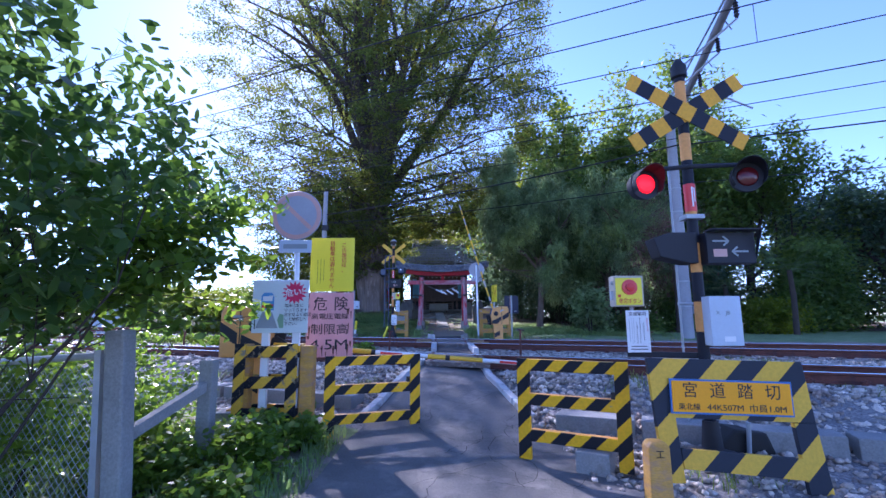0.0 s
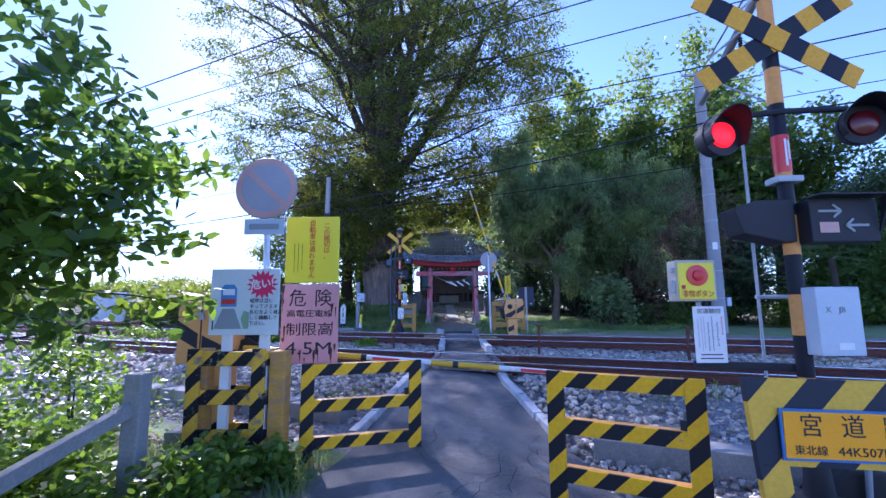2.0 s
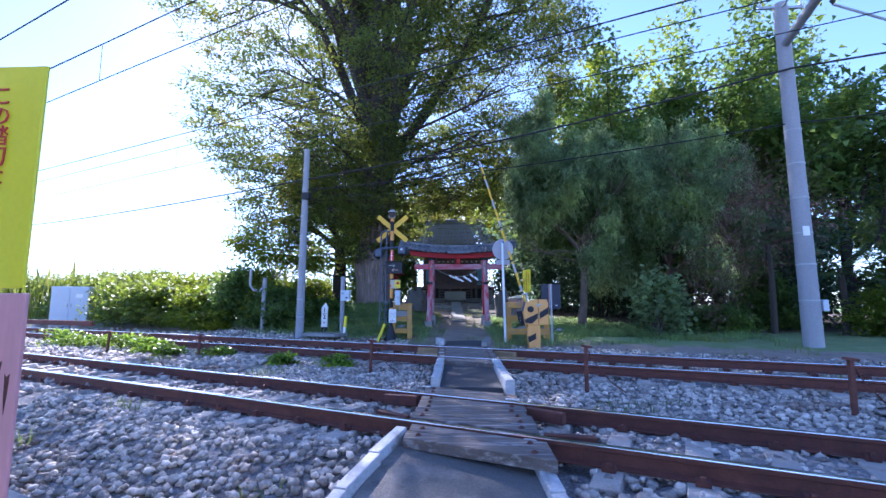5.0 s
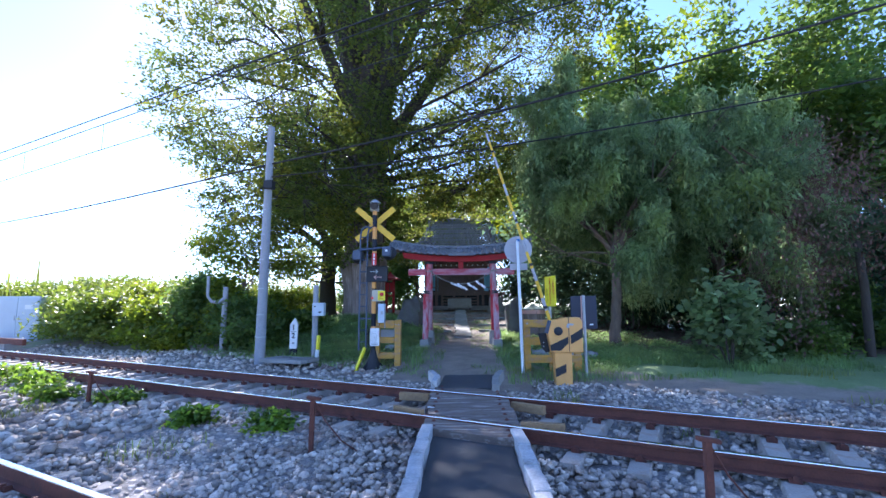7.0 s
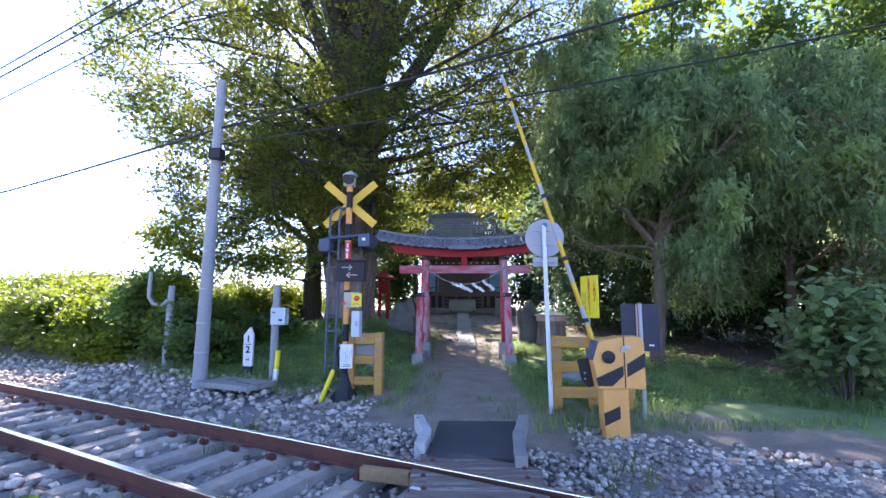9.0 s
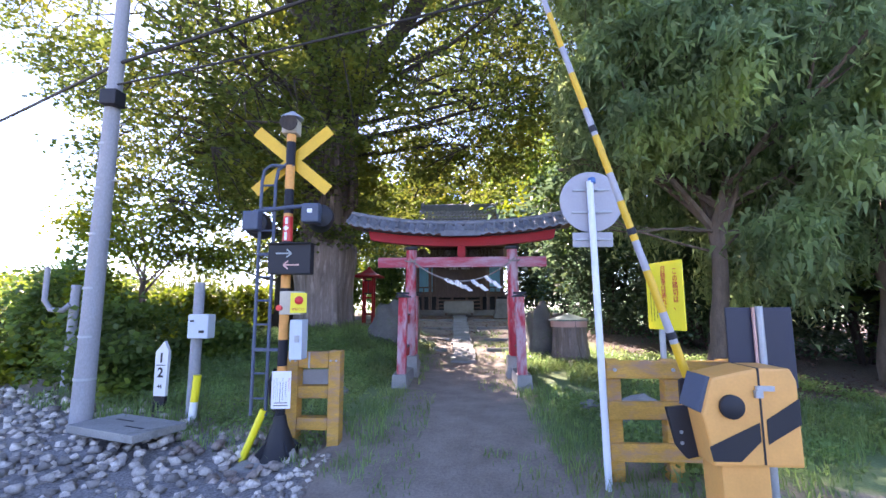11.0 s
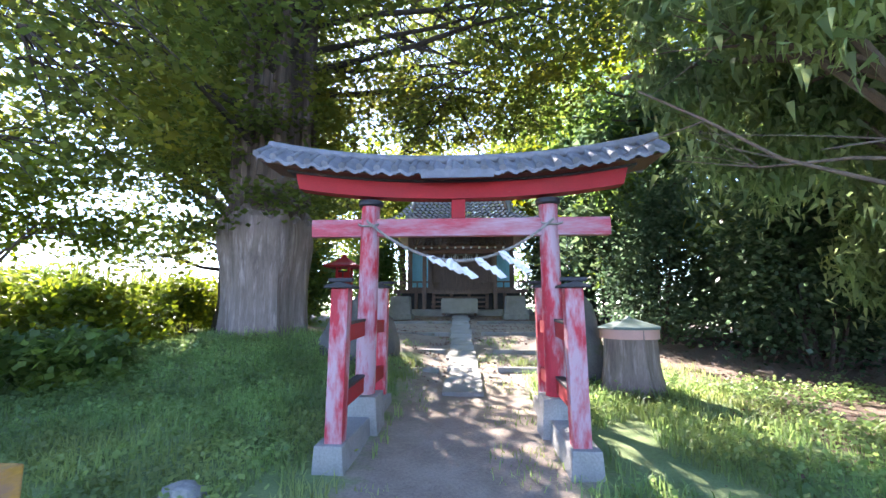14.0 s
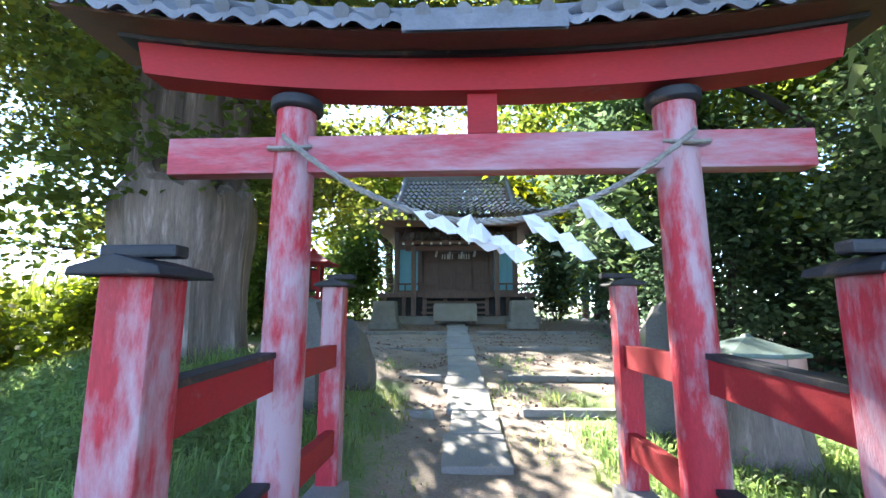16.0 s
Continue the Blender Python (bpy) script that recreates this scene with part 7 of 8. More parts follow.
def bush(name, at, size, label, leaf_mat, seed, leaves=4000, leaf=0.1, lumps=14, stems=5, category="bush", narrow=0.45, base=None):
    """A shrub: a few stems under an uneven heap of leaf clumps."""
    z0 = ground_z(*at) if base is None else base
    top = thing(name, (*at, z0 - 0.03), label, category)
    r = random.Random(seed)
    c = []
    for _ in range(lumps):
        a, q = r.uniform(0, 6.283), math.sqrt(r.random())
        h = r.random()
        k = 1 - 0.55 * h
        c.append((size[0] * 0.42 * q * k * math.cos(a), size[1] * 0.42 * q * k * math.sin(a), size[2] * (0.12 + 0.8 * h)))
    g = Geo()
    for k in range(stems):
        p = c[k % len(c)]
        g.tube([(p[0] * 0.2, p[1] * 0.2, 0), (p[0] * 0.6, p[1] * 0.6, p[2] * 0.5), p], [0.02 * size[2] ** 0.5, 0.014 * size[2] ** 0.5, 0.005], 5)
    part("stem", g, "bark_dark", top)
    sp = (size[0] * 0.13, size[1] * 0.13, size[2] * 0.10)
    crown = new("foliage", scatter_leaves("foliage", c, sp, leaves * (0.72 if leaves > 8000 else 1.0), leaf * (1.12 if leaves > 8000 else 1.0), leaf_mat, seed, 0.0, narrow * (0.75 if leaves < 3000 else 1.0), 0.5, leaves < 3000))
    crown.parent = top
    return top


# bank of vines and tall weeds along the open field
KUDZU = ((-14.5, 26.0, 2.0, 301), (-16.6, 27.4, 2.2, 302), (-18.6, 29.6, 2.5, 303), (-17.4, 31.5, 2.7, 304), (-21.5, 31.4, 2.4, 305), (-14.6, 30.4, 2.4, 306), (-24.5, 33.2, 2.6, 307), (-21.0, 35.2, 3.0, 308),
         (-27.5, 34.8, 2.7, 309), (-31.5, 37.0, 2.9, 310), (-25.5, 38.2, 3.2, 311), (-36.0, 39.5, 3.1, 312), (-12.6, 27.8, 2.3, 313), (-30.5, 42.0, 3.4, 314), (-10.6, 26.6, 2.0, 315), (-41.0, 42.5, 3.3, 316))
for x, y, h, sd in KUDZU:
    bush("bush", (x, y), (4.2, 3.0, h), "sunlit bank of vines and tall weeds beside the field", "leaf_kudzu", sd, 5200, 0.17, 40, 5)


# the great old tree beside the gate
def great_tree():
    at = (-4.3, 27.6)
    top = thing("tree", (*at, 1.45), "huge old broadleaf tree with fluted grey trunk beside the gate", "tree")
    rng = random.Random(11)
    g, bough, tips = Geo(), Geo(), []
    n, rows = 40, 22
    lobes = [(rng.uniform(0, 6.283), rng.uniform(0.5, 1.0)) for _ in range(7)]

    def ridges(a, h, k):
        return 1 + sum(0.05 * w * math.cos(3 * (a - o)) for o, w in lobes[:3]) + k * math.cos(7 * a + 0.4 * math.sin(h)) + 0.4 * k * math.cos(13 * a + 1.0) + 0.05 * noise.noise((math.cos(a) * 2, math.sin(a) * 2, h * 0.6))

    def butt(u, v):
        a, h = 2 * math.pi * u, 3.15 * v
        r = 0.80 + 0.22 * math.exp(-h * 2.2) + 0.15 * math.exp(-((h - 2.75) / 0.75) ** 2)
        r *= ridges(a, h, 0.045 + 0.08 * math.exp(-h)) * (1.0 if v < 0.99 else 0.86)
        lip = 0.42 * noise.noise((math.cos(a) * 3, math.sin(a) * 3, 4)) * v ** 6
        return (r * math.cos(a) * 1.05 - 0.01 * h, r * math.sin(a), h - 0.2 + lip)
    g.sheet(butt, n, rows)
    stem = Geo()

    def bole(u, v):
        a, h = 2 * math.pi * u, 2.6 + 9.4 * v
        r = (0.74 - 0.022 * (h - 2.6)) * ridges(a, h, 0.10)
        return (r * math.cos(a) * 1.05 - 0.01 * h, r * math.sin(a), h - 0.2)
    stem.sheet(bole, 56, 30)
    for i in range(16):                                   # upright sprouts pressed against the bole
        a, h0, h1 = rng.uniform(0, 6.283), rng.uniform(2.8, 5.0), rng.uniform(7, 11)
        stem.tube([((0.72 + 0.10 * math.sin(q * 3 + i)) * math.cos(a + 0.10 * q), (0.72 + 0.10 * math.sin(q * 3 + i)) * math.sin(a + 0.10 * q), h0 + (h1 - h0) * q) for q in (0, 0.2, 0.4, 0.6, 0.8, 1.0)], [0.13, 0.12, 0.11, 0.10, 0.09, 0.05], 7)

    def reach(z):
        return float(np.interp(z, (2.5, 4.5, 7, 10, 15, 21, 25.5), (4.8, 7.0, 8.2, 10.0, 11.4, 11.0, 5.0)))

    def inside(t):
        return t.z > 2.6 + 0.12 * abs(t.x) and not (t.x > 2.2 and t.z < 5.0 + 0.15 * t.x) and math.hypot(t.x, t.y * 1.35) < reach(t.z)
    for i in range(13):                                   # great leaders that fork off the bole
        a = 2.4 * i + 0.4
        h = 7.2 + 4.4 * ((i * 0.618) % 1.0)
        tilt = 0.12 + 0.11 * (i % 6)
        d = Vector((math.cos(a) * math.sin(tilt), math.sin(a) * math.sin(tilt), math.cos(tilt)))
        limb(bough, rng, Vector((0.35 * math.cos(a), 0.35 * math.sin(a), h - 0.3)), d, rng.uniform(9.5, 13.0), 0.34 if i % 3 else 0.42, 1, tips, (0.0, 0.12, (0, 5, 4, 3), 4, 0.60, inside))
    for i in range(34):                                   # long low boughs that hang round the trunk
        a = 2 * math.pi * i / 17 + rng.uniform(-0.2, 0.2)
        d = Vector((math.cos(a), math.sin(a), 0.30))
        limb(bough, rng, Vector((0.5 * math.cos(a), 0.5 * math.sin(a), rng.uniform(3.6, 10.4))), d, rng.uniform(4.2, 7.4), 0.085, 2, tips, (-0.055, 0.10, (0, 5, 5, 4), 4, 0.58, inside))
    part("trunk", g, "bark", top, "pale grey smooth-worn butt of the trunk", smooth=True)
    part("bole", stem, "bark_bole", top, "dark fluted upper trunk with pressed sprouts", smooth=True)
    # leaf sprays stand apart from one another, with sky between the groups
    known = np.array([tuple(t) for t in tips])
    sprays = np.empty((0, 3))
    tries = 0
    while len(sprays) < 2600 and tries < 60000:
        tries += 1
        z = rng.uniform(2.8, 25.0)
        a, q = rng.uniform(0, 6.283), rng.random() ** 0.42
        R = reach(z)
        p = Vector((R * q * math.cos(a), R * q * math.sin(a) / 1.35, z))
        if not inside(p) or noise.noise(p * 0.34 + Vector((3.1, 0, 0))) < -0.13 or (z > 9.5 and rng.random() < np.interp(-0.9 * p.x - 0.44 * p.y, (2.0, 3.2, 6.0, 7.0), (0.0, 0.5, 0.5, 0.75))):
            continue
        near = Vector(known[np.argmin(((known - np.array(p)) ** 2).sum(1))])
        if (near - p).length > 1.7:
            p = near + (p - near).normalized() * 1.7
        if len(sprays) and ((sprays - np.array(p)) ** 2).sum(1).min() < 0.36:
            continue
        bough.tube([near, (near + p) / 2 + Vector((0, 0, 0.06)), p], [0.02, 0.014, 0.007], 4, cap=False)
        sprays = np.vstack([sprays, np.array(p)])
    for i in range(80):                                   # extra sprays low over the gate's approach, added to shade the verge grass
        p = Vector((rng.uniform(1.5, 6.5), rng.uniform(1.5, 5.5), rng.uniform(5.6, 7.6)))
        near = Vector(known[np.argmin(((known - np.array(p)) ** 2).sum(1))])
        p = near + (p - near) * min(1.0, 1.7 / max(0.01, (p - near).length))
        bough.tube([near, (near + p) / 2 + Vector((0, 0, 0.06)), p], [0.02, 0.014, 0.007], 4, cap=False)
        sprays = np.vstack([sprays, np.array(p)])
    for i in range(150):                                  # tufts that sprout from the bole itself
        a, h, q = rng.uniform(0, 6.283), rng.uniform(2.7, 10.0), rng.uniform(0.95, 1.6)
        sprays = np.vstack([sprays, np.array((q * math.cos(a), q * math.sin(a), h - 0.3 * q))])
    part("bough", bough, "bark_dark", top, "dark brown spreading boughs", smooth=True)
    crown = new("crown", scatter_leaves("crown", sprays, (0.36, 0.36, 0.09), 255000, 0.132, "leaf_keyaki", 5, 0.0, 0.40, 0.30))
    crown.parent = top
    return top


great_tree()
# thick trunks in the shade behind it
tree("tree", (-7.2, 31.5), 11, 0.45, "dark-trunked broadleaf tree behind the old tree", "leaf_keyaki", "bark_dark", 21, (0.5, 0.5, 0.35), 34000, 0.16, split=(6, 5, 3), start=0.35, low=9, reach=3.8, floor=1.7)
tree("tree", (-8.7, 25.6), 5.2, 0.09, "slim young tree with light foliage at the wood's edge", "leaf_bright", "bark_pale", 22, (0.3, 0.3, 0.2), 6000, 0.12, split=(5, 4, 3), start=0.4)

# drooping trees over the verge
tree("tree", (4.85, 22.9), 9.8, 0.17, "slender tree with drooping grey-green foliage on the verge", "leaf_willow", "bark_pale", 31, (0.19, 0.19, 0.12), 72000, 0.175, (0.03, -0.12, 1), (10, 6, 5), 3, 0.60, -0.03, 0.16, 0.40, 0.34, 0.22, 1.2, low=16, reach=3.5, floor=2.6, back=1.6, arc=(3.3, 6.1), clumps=0.60, lift=2.0)
tree("tree", (8.4, 23.4), 9.6, 0.15, "drooping grey-green tree beside a dead bough", "leaf_willow", "bark_pale", 32, (0.20, 0.20, 0.13), 60000, 0.18, (0.05, 0, 1), (9, 6, 5), 3, 0.62, -0.03, 0.16, 0.40, 0.3, 0.22, 1.2, low=12, reach=3.7, floor=2.0, clumps=0.62)

# dead, bare bough
db = thing("dead_bough", (7.5, 21.2, 7.0), "bare reddish-brown dead bough hanging from the verge tree", "branch")
rng = random.Random(5)
g, tips = Geo(), []
for at, way, ln in (((0, 0, 0), (0.6, -0.1, -0.75), 5.4), ((0.3, 0.1, 0.2), (0.8, -0.1, -0.55), 4.6), ((1.2, 0, -1.6), (0.62, 0.1, -0.8), 3.4), ((0.8, 0.2, -0.6), (0.85, 0.2, -0.4), 3.2)):
    limb(g, rng, Vector(at), Vector(way), ln * 0.8, 0.024, 1, tips, (-0.03, 0.11, (0, 15, 9, 4), 3, 0.42, lambda t: True))
part("twig", g, "dead", db)
withered = new("withered_leaves", scatter_leaves("withered_leaves", [tuple(t) for t in tips], (0.16, 0.16, 0.16), 7000, 0.11, "dead", 15, 0.2, 0.2))
withered.parent = db

# tall wood to the right and behind
WOOD = (
    (9.5, 31.0, 15.0, "leaf_mid", 41), (14.0, 30.0, 16.0, "leaf_mid", 42), (18.5, 27.0, 13.0, "leaf_mid", 43), (12.0, 38.0, 20.0, "leaf_bright", 44),
    (20.0, 35.0, 16.5, "leaf_mid", 45), (27.0, 31.0, 11.5, "leaf_dark", 46), (33.0, 36.0, 12.0, "leaf_dark", 47), (6.5, 43.0, 13.5, "leaf_bright", 48),
    (-4.5, 48.0, 12.0, "leaf_bright", 49), (1.0, 51.0, 14.0, "leaf_bright", 50), (24.0, 24.0, 10.0, "leaf_dark", 52),
    (31.0, 25.0, 8.5, "leaf_mid", 53), (7.0, 36.0, 10.5, "leaf_dark", 54), (40.0, 30.0, 10.0, "leaf_mid", 56),
    # the tree at (-8.6, 42.5) is added to cast shade on the terraces
    (-8.6, 42.5, 10.8, "leaf_bright", 55), (-3.0, 56.0, 12.0, "leaf_mid", 57), (9.0, 55.0, 14.0, "leaf_mid", 58),
)
for x, y, h, lm, sd in WOOD:
    tree("tree", (x, y), h, 0.028 * h ** 0.85 + 0.05, {"leaf_bright": "tall sunlit yellow-green tree in the wood", "leaf_mid": "tall leafy green tree in the wood", "leaf_dark": "dense dark evergreen tree in the wood"}[lm],
         lm, "bark_dark", sd, (0.42, 0.42, 0.34), (27000 if x > 8 and y < 37 else 15000) if h > 11 else 11000, 0.235 if y < 34 else 0.29, split=(7, 4, 3), start=0.30 if x > 8 else 0.42, low=5, up=0.04)

# glossy evergreens and undergrowth beside and behind the gate
for x, y, w, d, h, lm, sd, n, lf in (
        (7.0, 27.5, 4.2, 3.6, 5.6, "leaf_dark", 61, 42000, 0.095), (5.2, 30.5, 3.0, 3.0, 4.6, "leaf_dark", 62, 20000, 0.10), (10.5, 26.5, 4.0, 3.5, 4.8, "leaf_dark", 63, 24000, 0.11),
        (4.8, 34.5, 3.2, 3.0, 4.2, "leaf_dark", 64, 12000, 0.15), (-6.3, 35.0, 3.2, 3.0, 4.0, "leaf_mid", 65, 10000, 0.16), (13.5, 23.5, 4.5, 3.5, 4.6, "leaf_dark", 66, 15000, 0.15),
        (17.5, 21.5, 5.0, 3.5, 4.2, "leaf_mid", 67, 14000, 0.16), (22.5, 19.0, 5.0, 4.0, 3.8, "leaf_mid", 68, 13000, 0.18), (28.0, 17.0, 6.0, 4.0, 4.0, "leaf_mid", 69, 12000, 0.20),
        (11.0, 31.5, 6.0, 3.0, 3.8, "leaf_dark", 111, 8000, 0.22), (17.0, 29.5, 7.0, 3.0, 4.2, "leaf_dark", 112, 8000, 0.25), (22.5, 27.0, 6.0, 3.0, 4.0, "leaf_dark", 113, 8000, 0.25), (30.0, 21.0, 8.0, 3.0, 4.4, "leaf_dark", 114, 8000, 0.28), (7.6, 30.0, 4.0, 2.5, 3.4, "leaf_dark", 115, 8000, 0.18),
        (4.0, 41.0, 3.0, 3.0, 5.0, "leaf_dark", 70, 9000, 0.18), (-4.9, 41.5, 3.0, 3.0, 5.0, "leaf_mid", 71, 9000, 0.18), (8.8, 34.0, 4.0, 3.5, 5.2, "leaf_mid", 72, 12000, 0.16),
        (11.5, 22.3, 2.6, 2.0, 2.2, "leaf_mid", 73, 7000, 0.13), (14.0, 19.6, 3.4, 2.0, 1.5, "leaf_bright", 74, 7000, 0.12), (8.6, 20.3, 2.6, 1.6, 0.9, "leaf_mid", 75, 5000, 0.10)):
    bush("bush", (x, y), (w, d, h), {"leaf_dark": "dense glossy dark evergreen shrub under the trees", "leaf_mid": "green leafy undergrowth at the wood's edge", "leaf_bright": "bright green creeping undergrowth on the verge"}[lm], lm, sd, n, lf, 34, 7)
bush("bush", (6.0, 18.6), (1.7, 1.4, 2.0), "young broad-leaved bright green shrub on the verge", "leaf_willow", 76, 1900, 0.16, 22, 7, narrow=0.55)

# hedge and thicket along the left of the line
for x, y, w, d, h, lm, sd, n in (
        (-7.4, 23.2, 2.6, 2.2, 1.6, "leaf_mid", 81, 6500), (-9.4, 24.0, 3.0, 2.4, 2.4, "leaf_mid", 82, 8000), (-11.6, 25.0, 3.2, 2.4, 1.9, "leaf_bright", 83, 8000), (-8.3, 23.6, 1.6, 1.4, 2.3, "leaf_bright", 101, 3000), (-12.9, 26.0, 2.2, 2.0, 1.3, "leaf_mid", 102, 4000), (-10.4, 23.6, 2.0, 1.4, 0.9, "leaf_bright", 103, 3500), (-5.9, 24.6, 2.0, 1.8, 0.8, "leaf_mid", 104, 5000), (-14.0, 27.2, 4.0, 3.0, 2.2, "leaf_bright", 84, 10000),
        (-8.2, 27.5, 3.2, 2.6, 1.5, "leaf_bright", 85, 9000), (-11.5, 30.0, 4.0, 3.0, 1.9, "leaf_bright", 86, 10000), (-16.8, 28.6, 3.0, 2.4, 1.6, "leaf_bright", 87, 6000), (-6.4, 22.0, 1.8, 1.4, 1.0, "leaf_mid", 88, 5000),
        (-15.0, 33.0, 5.0, 3.5, 2.6, "leaf_mid", 89, 9000), (-8.8, 32.0, 3.0, 3.0, 1.7, "leaf_bright", 90, 7000)):
    bush("bush", (x, y), (w, d, h), "sunlit tangle of vines and weeds beside the line" if lm == "leaf_bright" else "dense green thicket of kudzu and weeds", lm, sd, n, 0.13, 26, 5)


def blades(name, x, y, h, w, mat, label, seed, bend=0.35, z=None, clump=1):
    """Grass or reeds: bent tapering blades."""
    r = np.random.default_rng(seed)
    n = len(x)
    z = land(x, y) if z is None else z
    a = r.uniform(0, 2 * np.pi, n)
    H = h * r.uniform(0.5, 1.25, n) * (1 + 0.28 * np.sin(x * 1.3 + 2 * np.sin(y * 0.7)))
    d = np.stack([np.cos(a), np.sin(a), np.zeros(n)], 1)
    t = np.stack([-np.sin(a), np.cos(a), np.zeros(n)], 1) * (w * r.uniform(0.6, 1.3, n))[:, None]
    b = (bend * r.uniform(0.2, 1.4, n) * H)[:, None]
    base = np.stack([x, y, z - 0.02], 1)
    up = np.array([0, 0, 1.0])
    mid = base + up * (H * 0.6)[:, None] + d * b * 0.35
    tip = base + up * (H * (1 - 0.25 * bend))[:, None] + d * b
    v = np.stack([base - t, base + t, mid + t * 0.8, mid - t * 0.8, tip], 1).reshape(-1, 3)
    k = (np.arange(n) * 5)[:, None]
    faces = np.concatenate([k + np.array([[0, 1, 2]]), k + np.array([[0, 2, 3]]), k + np.array([[3, 2, 4]])], 0)
    return tagged(new(name, big_mesh(name, v, faces, mat)), label, "grass", kind="stuff")


r = np.random.default_rng(9)


def patch(n, x0, x1, y0, y1, keep):
    x, y = r.uniform(x0, x1, n), r.uniform(y0, y1, n)
    dens = np.array([noise.noise((a * 0.8, b * 0.8, 2)) for a, b in zip(x, y)])
    k = keep(x, y, dens)
    return x[k], y[k]


x, y = patch(64000, -8, 9, 17.5, 27.5, lambda x, y, d: (x * TN.x + y * TN.y > 16.4) & (np.abs(x - 0.05) > 0.95 + 0.5 * d) & ~((x > 4.5) & (y > 21.5)) & ((d > -0.28) | (x < -1.7)) & ~((np.abs(np.abs(x) - 1.14) < 0.25) & (np.abs(y - 23.5) < 1.5)))
blades("grass", x, y, 0.20, 0.007, "grass", "tufted green grass and clover on the verge", 1, 0.6)
x, y = patch(9000, -1.6, 2.4, 18, 31, lambda x, y, d: (d > 0.12) & (np.abs(x + 0.1) > 0.36))
blades("grass", x, y, 0.10, 0.006, "grass", "sparse weeds on the trodden earth path", 2, 0.7)
x, y = patch(42000, -12, 8, 4, 18, lambda x, y, d: (d > 0.36) & ((x < -1.2) | (x > 1.2)) & (np.abs((x * TN.x + y * TN.y) - T1S) > 0.9) & (np.abs((x * TN.x + y * TN.y) - T2S) > 0.4))
blades("weeds", x, y, 0.17, 0.006, "weed", "weeds sprouting through the ballast", 3, 0.7)
x, y = patch(15000, -30, -9.5, 26, 46, lambda x, y, d: (x * TN.x + y * TN.y > 20.5) & (y > 28.5 - 0.12 * (x + 9.5)))
blades("reeds", x, y, 2.45, 0.018, "reed", "tall pale green reeds beyond the line", 4, 0.25)
x, y = patch(16000, -90, -26, 26, 90, lambda x, y, d: (x * TN.x + y * TN.y > 18))
blades("reeds", x, y, 3.3, 0.07, "reed", "far bank of pale reeds", 5, 0.25)
x, y = patch(12000, -6, -1.25, 0.5, 6.2, lambda x, y, d: d > -0.3)
blades("grass", x, y, 0.28, 0.007, "grass", "rank grass and weeds at the foot of the fence", 6, 0.6)
# low clover and leafy weeds
cx, cy = patch(1500, -6.5, 6.5, 18.4, 26.5, lambda x, y, d: (np.abs(x) > 1.5) & ((d > -0.1) | (x < -1.7)) & (x * TN.x + y * TN.y > 17))
cz = land(cx, cy)
tagged(new("clover", scatter_leaves("clover", np.stack([cx, cy, cz + 0.07], 1), (0.16, 0.16, 0.05), 38000, 0.055, "grass", 12, 0.0, 0.5, 0.3)), "low leafy clover and weeds in the turf", "weeds", kind="stuff")
litter_x, litter_y = patch(900, -3.5, 9, 21, 37, lambda x, y, d: (x > 2.5) | (y > 26))
tagged(new("leaf_litter", scatter_leaves("leaf_litter", np.stack([litter_x, litter_y, land(litter_x, litter_y) + 0.012], 1), (0.25, 0.25, 0.004), 9000, 0.06, "dead", 13, 0.0, 0.4, 0.15)), "dry fallen leaves on bare earth", "leaf litter", kind="stuff")


# ---- palms ----
def palm(at, h, label, seed):
    top = thing("palm", (*at, ground_z(*at) - 0.05), label, "palm")
    rr = random.Random(seed)
    part("trunk", Geo().tube([(0, 0, 0), (0.05, 0, h * 0.6), (0.0, 0, h)], [0.11, 0.10, 0.09], 12), "bark_dark", top, "shaggy dark trunk")
    for k in range(16):
        a, el = rr.uniform(0, 6.283), rr.uniform(-0.5, 0.9)
        L = rr.uniform(0.7, 1.0)
        d = Vector((math.cos(a) * math.cos(el), math.sin(a) * math.cos(el), math.sin(el)))
        o = Vector((0, 0, h))
        hub = o + d * L
        g = Geo().tube([o, o + d * L * 0.5 + Vector((0, 0, 0.04)), hub], 0.014, 5)
        side = d.cross(Vector((0, 0, 1))).normalized()
        up = side.cross(d)
        for j in range(22):
            b = radians(-105 + 210 * j / 21)
            q = (d * math.cos(b) + side * math.sin(b)).normalized()
            ln = 0.62 * rr.uniform(0.85, 1.1)
            tip = hub + q * ln + Vector((0, 0, -0.16 * rr.random()))
            w = q.cross(up).normalized() * 0.018
            g.add([hub, hub + q * ln * 0.5 + w, tip, hub + q * ln * 0.5 - w], [(0, 1, 2, 3)])
        part("frond", g, "leaf_palm", top)


palm((10.6, 20.6), 3.1, "fan palm with ragged green fronds under the trees", 1)
palm((12.6, 20.2), 2.2, "low fan palm in the undergrowth", 2)
palm((13.8, 17.9), 2.6, "fan palm at the edge of the wood", 3)


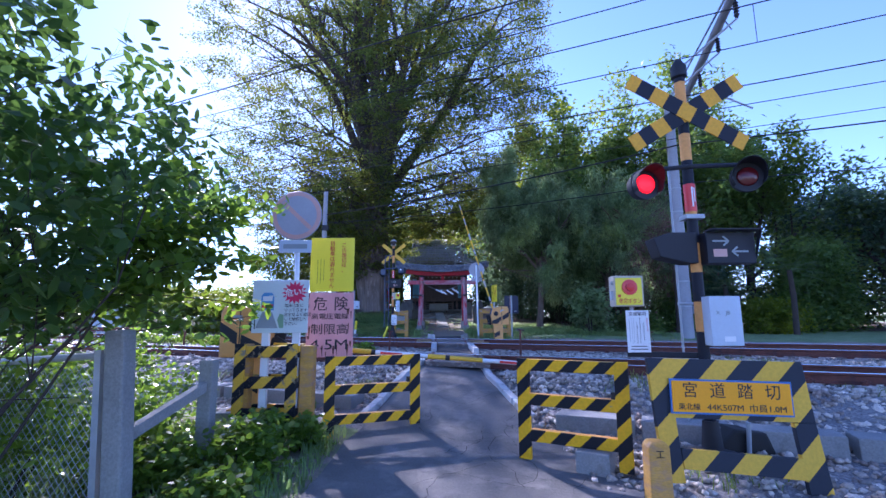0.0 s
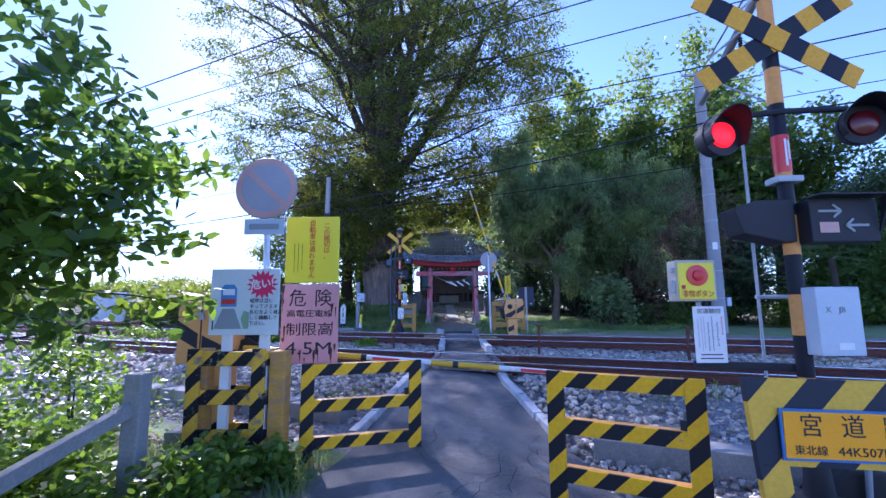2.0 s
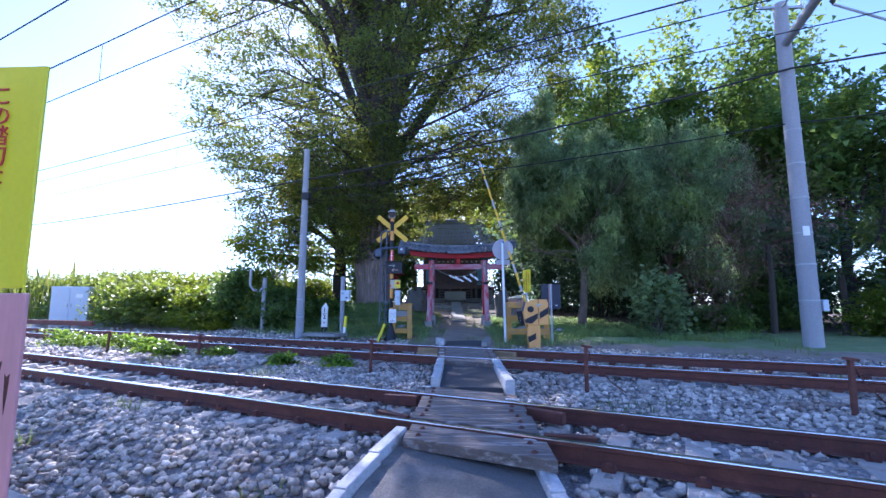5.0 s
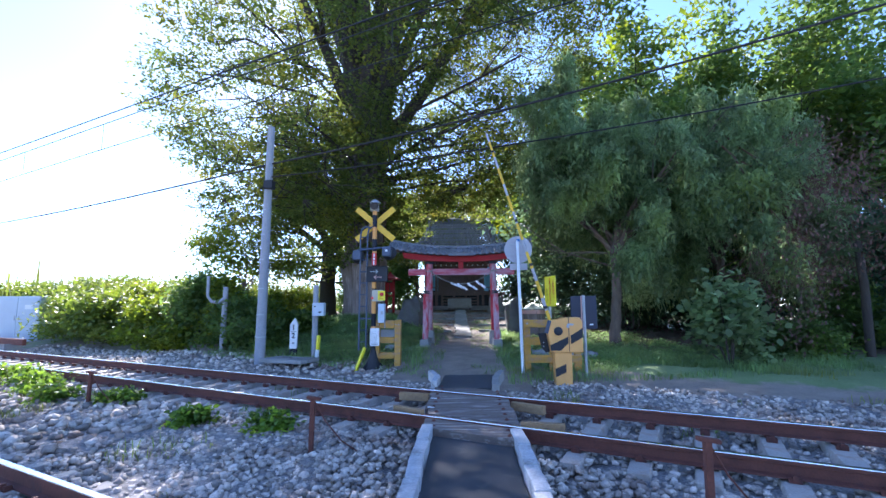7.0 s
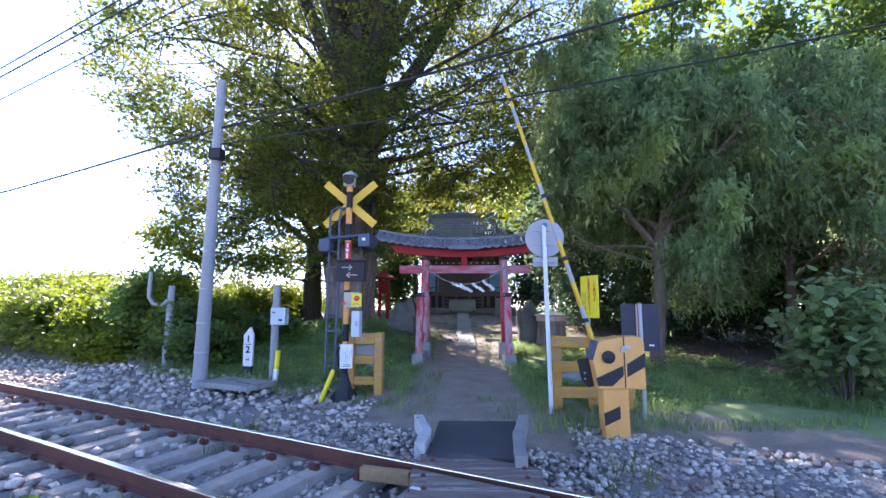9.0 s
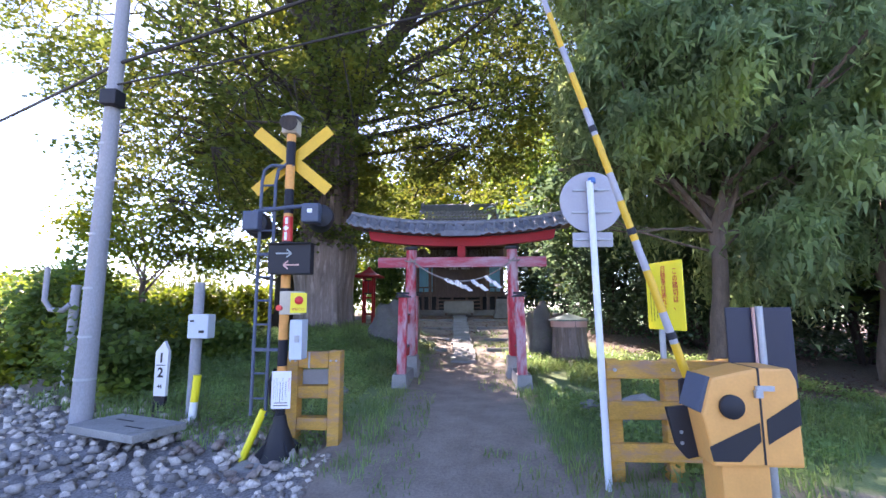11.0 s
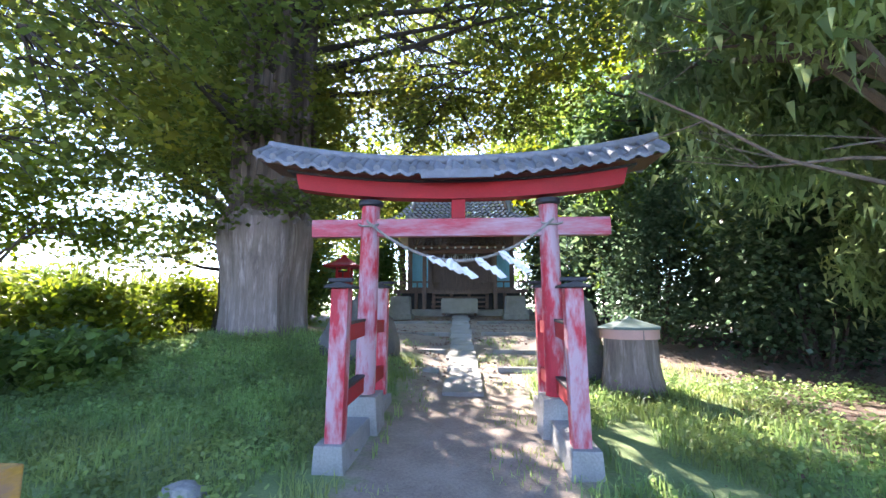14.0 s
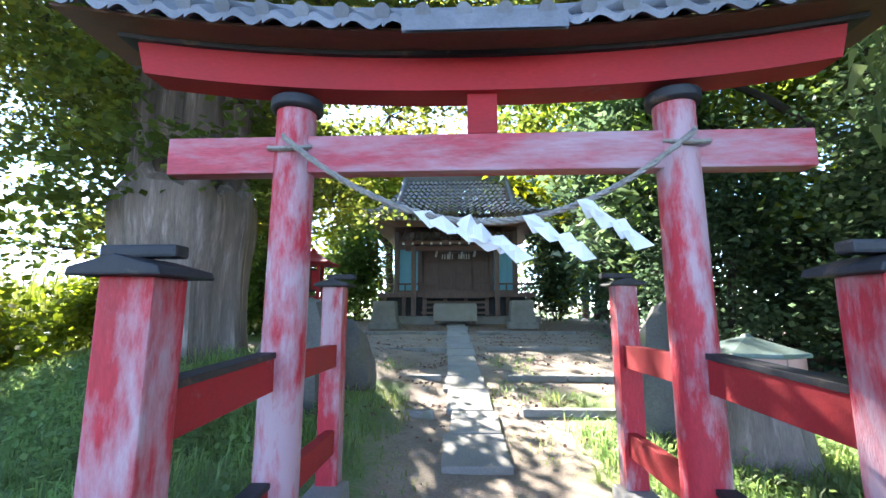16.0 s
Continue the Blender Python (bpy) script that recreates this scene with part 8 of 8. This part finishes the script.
# ---- shrub leaning over the old fence ----
def fence_shrub():
    top = thing("bush", (-3.1, 2.9, -0.03), "tall glossy-leaved shrub leaning over the wire fence", "bush")
    rr = random.Random(3)
    g, tips, outer = Geo(), [], []

    def inside(t):
        return t.x + 0.22 * t.z < 1.75 and t.y + 2.9 < 3.1 - (t.x - 3.1) / 1.05
    for k in range(15):
        a, tilt = rr.uniform(0, 6.283), rr.uniform(0.1, 0.5)
        d = Vector((math.cos(a) * math.sin(tilt) + 0.24, math.sin(a) * math.sin(tilt), math.cos(tilt)))
        limb(g, rr, Vector((rr.uniform(-1.2, -0.2), rr.uniform(-0.6, 0.4), 0)), d, rr.uniform(2.0, 3.1), 0.014, 2, tips, (0.0, 0.13, (0, 0, 6, 4), 4, 0.45, inside))
    for k in range(16):                                   # long arching shoots that reach over the path's edge
        p0 = Vector((rr.uniform(-0.3, 0.2), rr.uniform(-0.2, 0.9), rr.uniform(1.2, 1.9)))
        p1 = Vector((rr.uniform(0.75, 1.45), rr.uniform(0.3, 1.9), rr.uniform(1.5, 2.75)))
        mid = (p0 + p1) / 2 + Vector((0, 0, 0.22))
        pts = [p0.lerp(mid, q).lerp(mid.lerp(p1, q), q) for q in (0, 0.2, 0.4, 0.6, 0.8, 1.0)]
        g.tube(pts, [0.010, 0.009, 0.008, 0.006, 0.005, 0.003], 5)
        outer += [tuple(p0.lerp(mid, q).lerp(mid.lerp(p1, q), q)) for q in np.linspace(0.45, 1.0, 9)]
    tips = [t for t in tips if t.z > 1.45 and inside(t) and noise.noise(t * 1.6) > -0.22]
    part("stem", g, "bark_dark", top)
    # lit edge shoots take the brighter leaf colour, the shaded bulk the darker one
    spray = new("leaf_spray", scatter_leaves("leaf_spray", outer, (0.07, 0.07, 0.06), 2100, 0.105, "leaf_shrub", 8, 0.0, 0.26, 0.6, True))
    spray.parent = top
    c = new("foliage", scatter_leaves("foliage", [tuple(t) for t in tips], (0.11, 0.11, 0.09), 11000, 0.115, "leaf_shrub_shade", 7, 0.0, 0.24, 0.6, True))
    c.parent = top


fence_shrub()
for x, y, w, d, h, sd, n in ((-1.95, 4.6, 1.0, 1.0, 0.55, 91, 1500), (-2.9, 4.5, 1.1, 1.0, 0.6, 92, 1400), (-1.6, 5.35, 0.7, 0.6, 0.42, 93, 900), (-3.3, 4.9, 1.4, 1.2, 0.85, 94, 1500), (-3.4, 2.6, 1.6, 1.2, 1.0, 95, 2400), (-1.8, 3.7, 0.8, 0.7, 0.4, 96, 1000), (-4.6, 6.8, 2.0, 1.6, 1.3, 97, 2400), (-2.0, 5.3, 0.6, 0.5, 0.5, 98, 900), (-3.6, 3.9, 1.7, 1.3, 1.25, 99, 2300), (-4.6, 4.9, 2.0, 1.6, 1.35, 100, 2500), (-5.6, 6.2, 2.4, 1.8, 1.2, 106, 2300), (-2.5, 4.25, 0.7, 0.7, 0.5, 107, 900)):
    bush("weed_clump", (x, y), (w, d, h), "bright leafy weeds at the foot of the fence", "leaf_shrub", sd, n, 0.075, 16, 4, "weeds")

# leafy weeds beside the far track
for u, s, w, h, sd in ((-19.5, 11.9, 2.0, 0.55, 121), (-17.6, 11.8, 1.8, 0.5, 122), (-15.9, 11.9, 1.8, 0.5, 123), (-14.4, 11.7, 1.4, 0.42, 124), (-13.2, 11.5, 0.9, 0.34, 125), (-11.9, 11.9, 1.0, 0.32, 126), (-9.4, 11.6, 0.6, 0.26, 127), (-8.2, 11.95, 0.8, 0.26, 128)):
    p = TU * u + TN * s
    bush("weed_clump", (p.x, p.y), (w, 0.8, h), "bright leafy weeds sprouting from the ballast", "leaf_shrub", sd, 900, 0.085, 14, 4, "weeds")
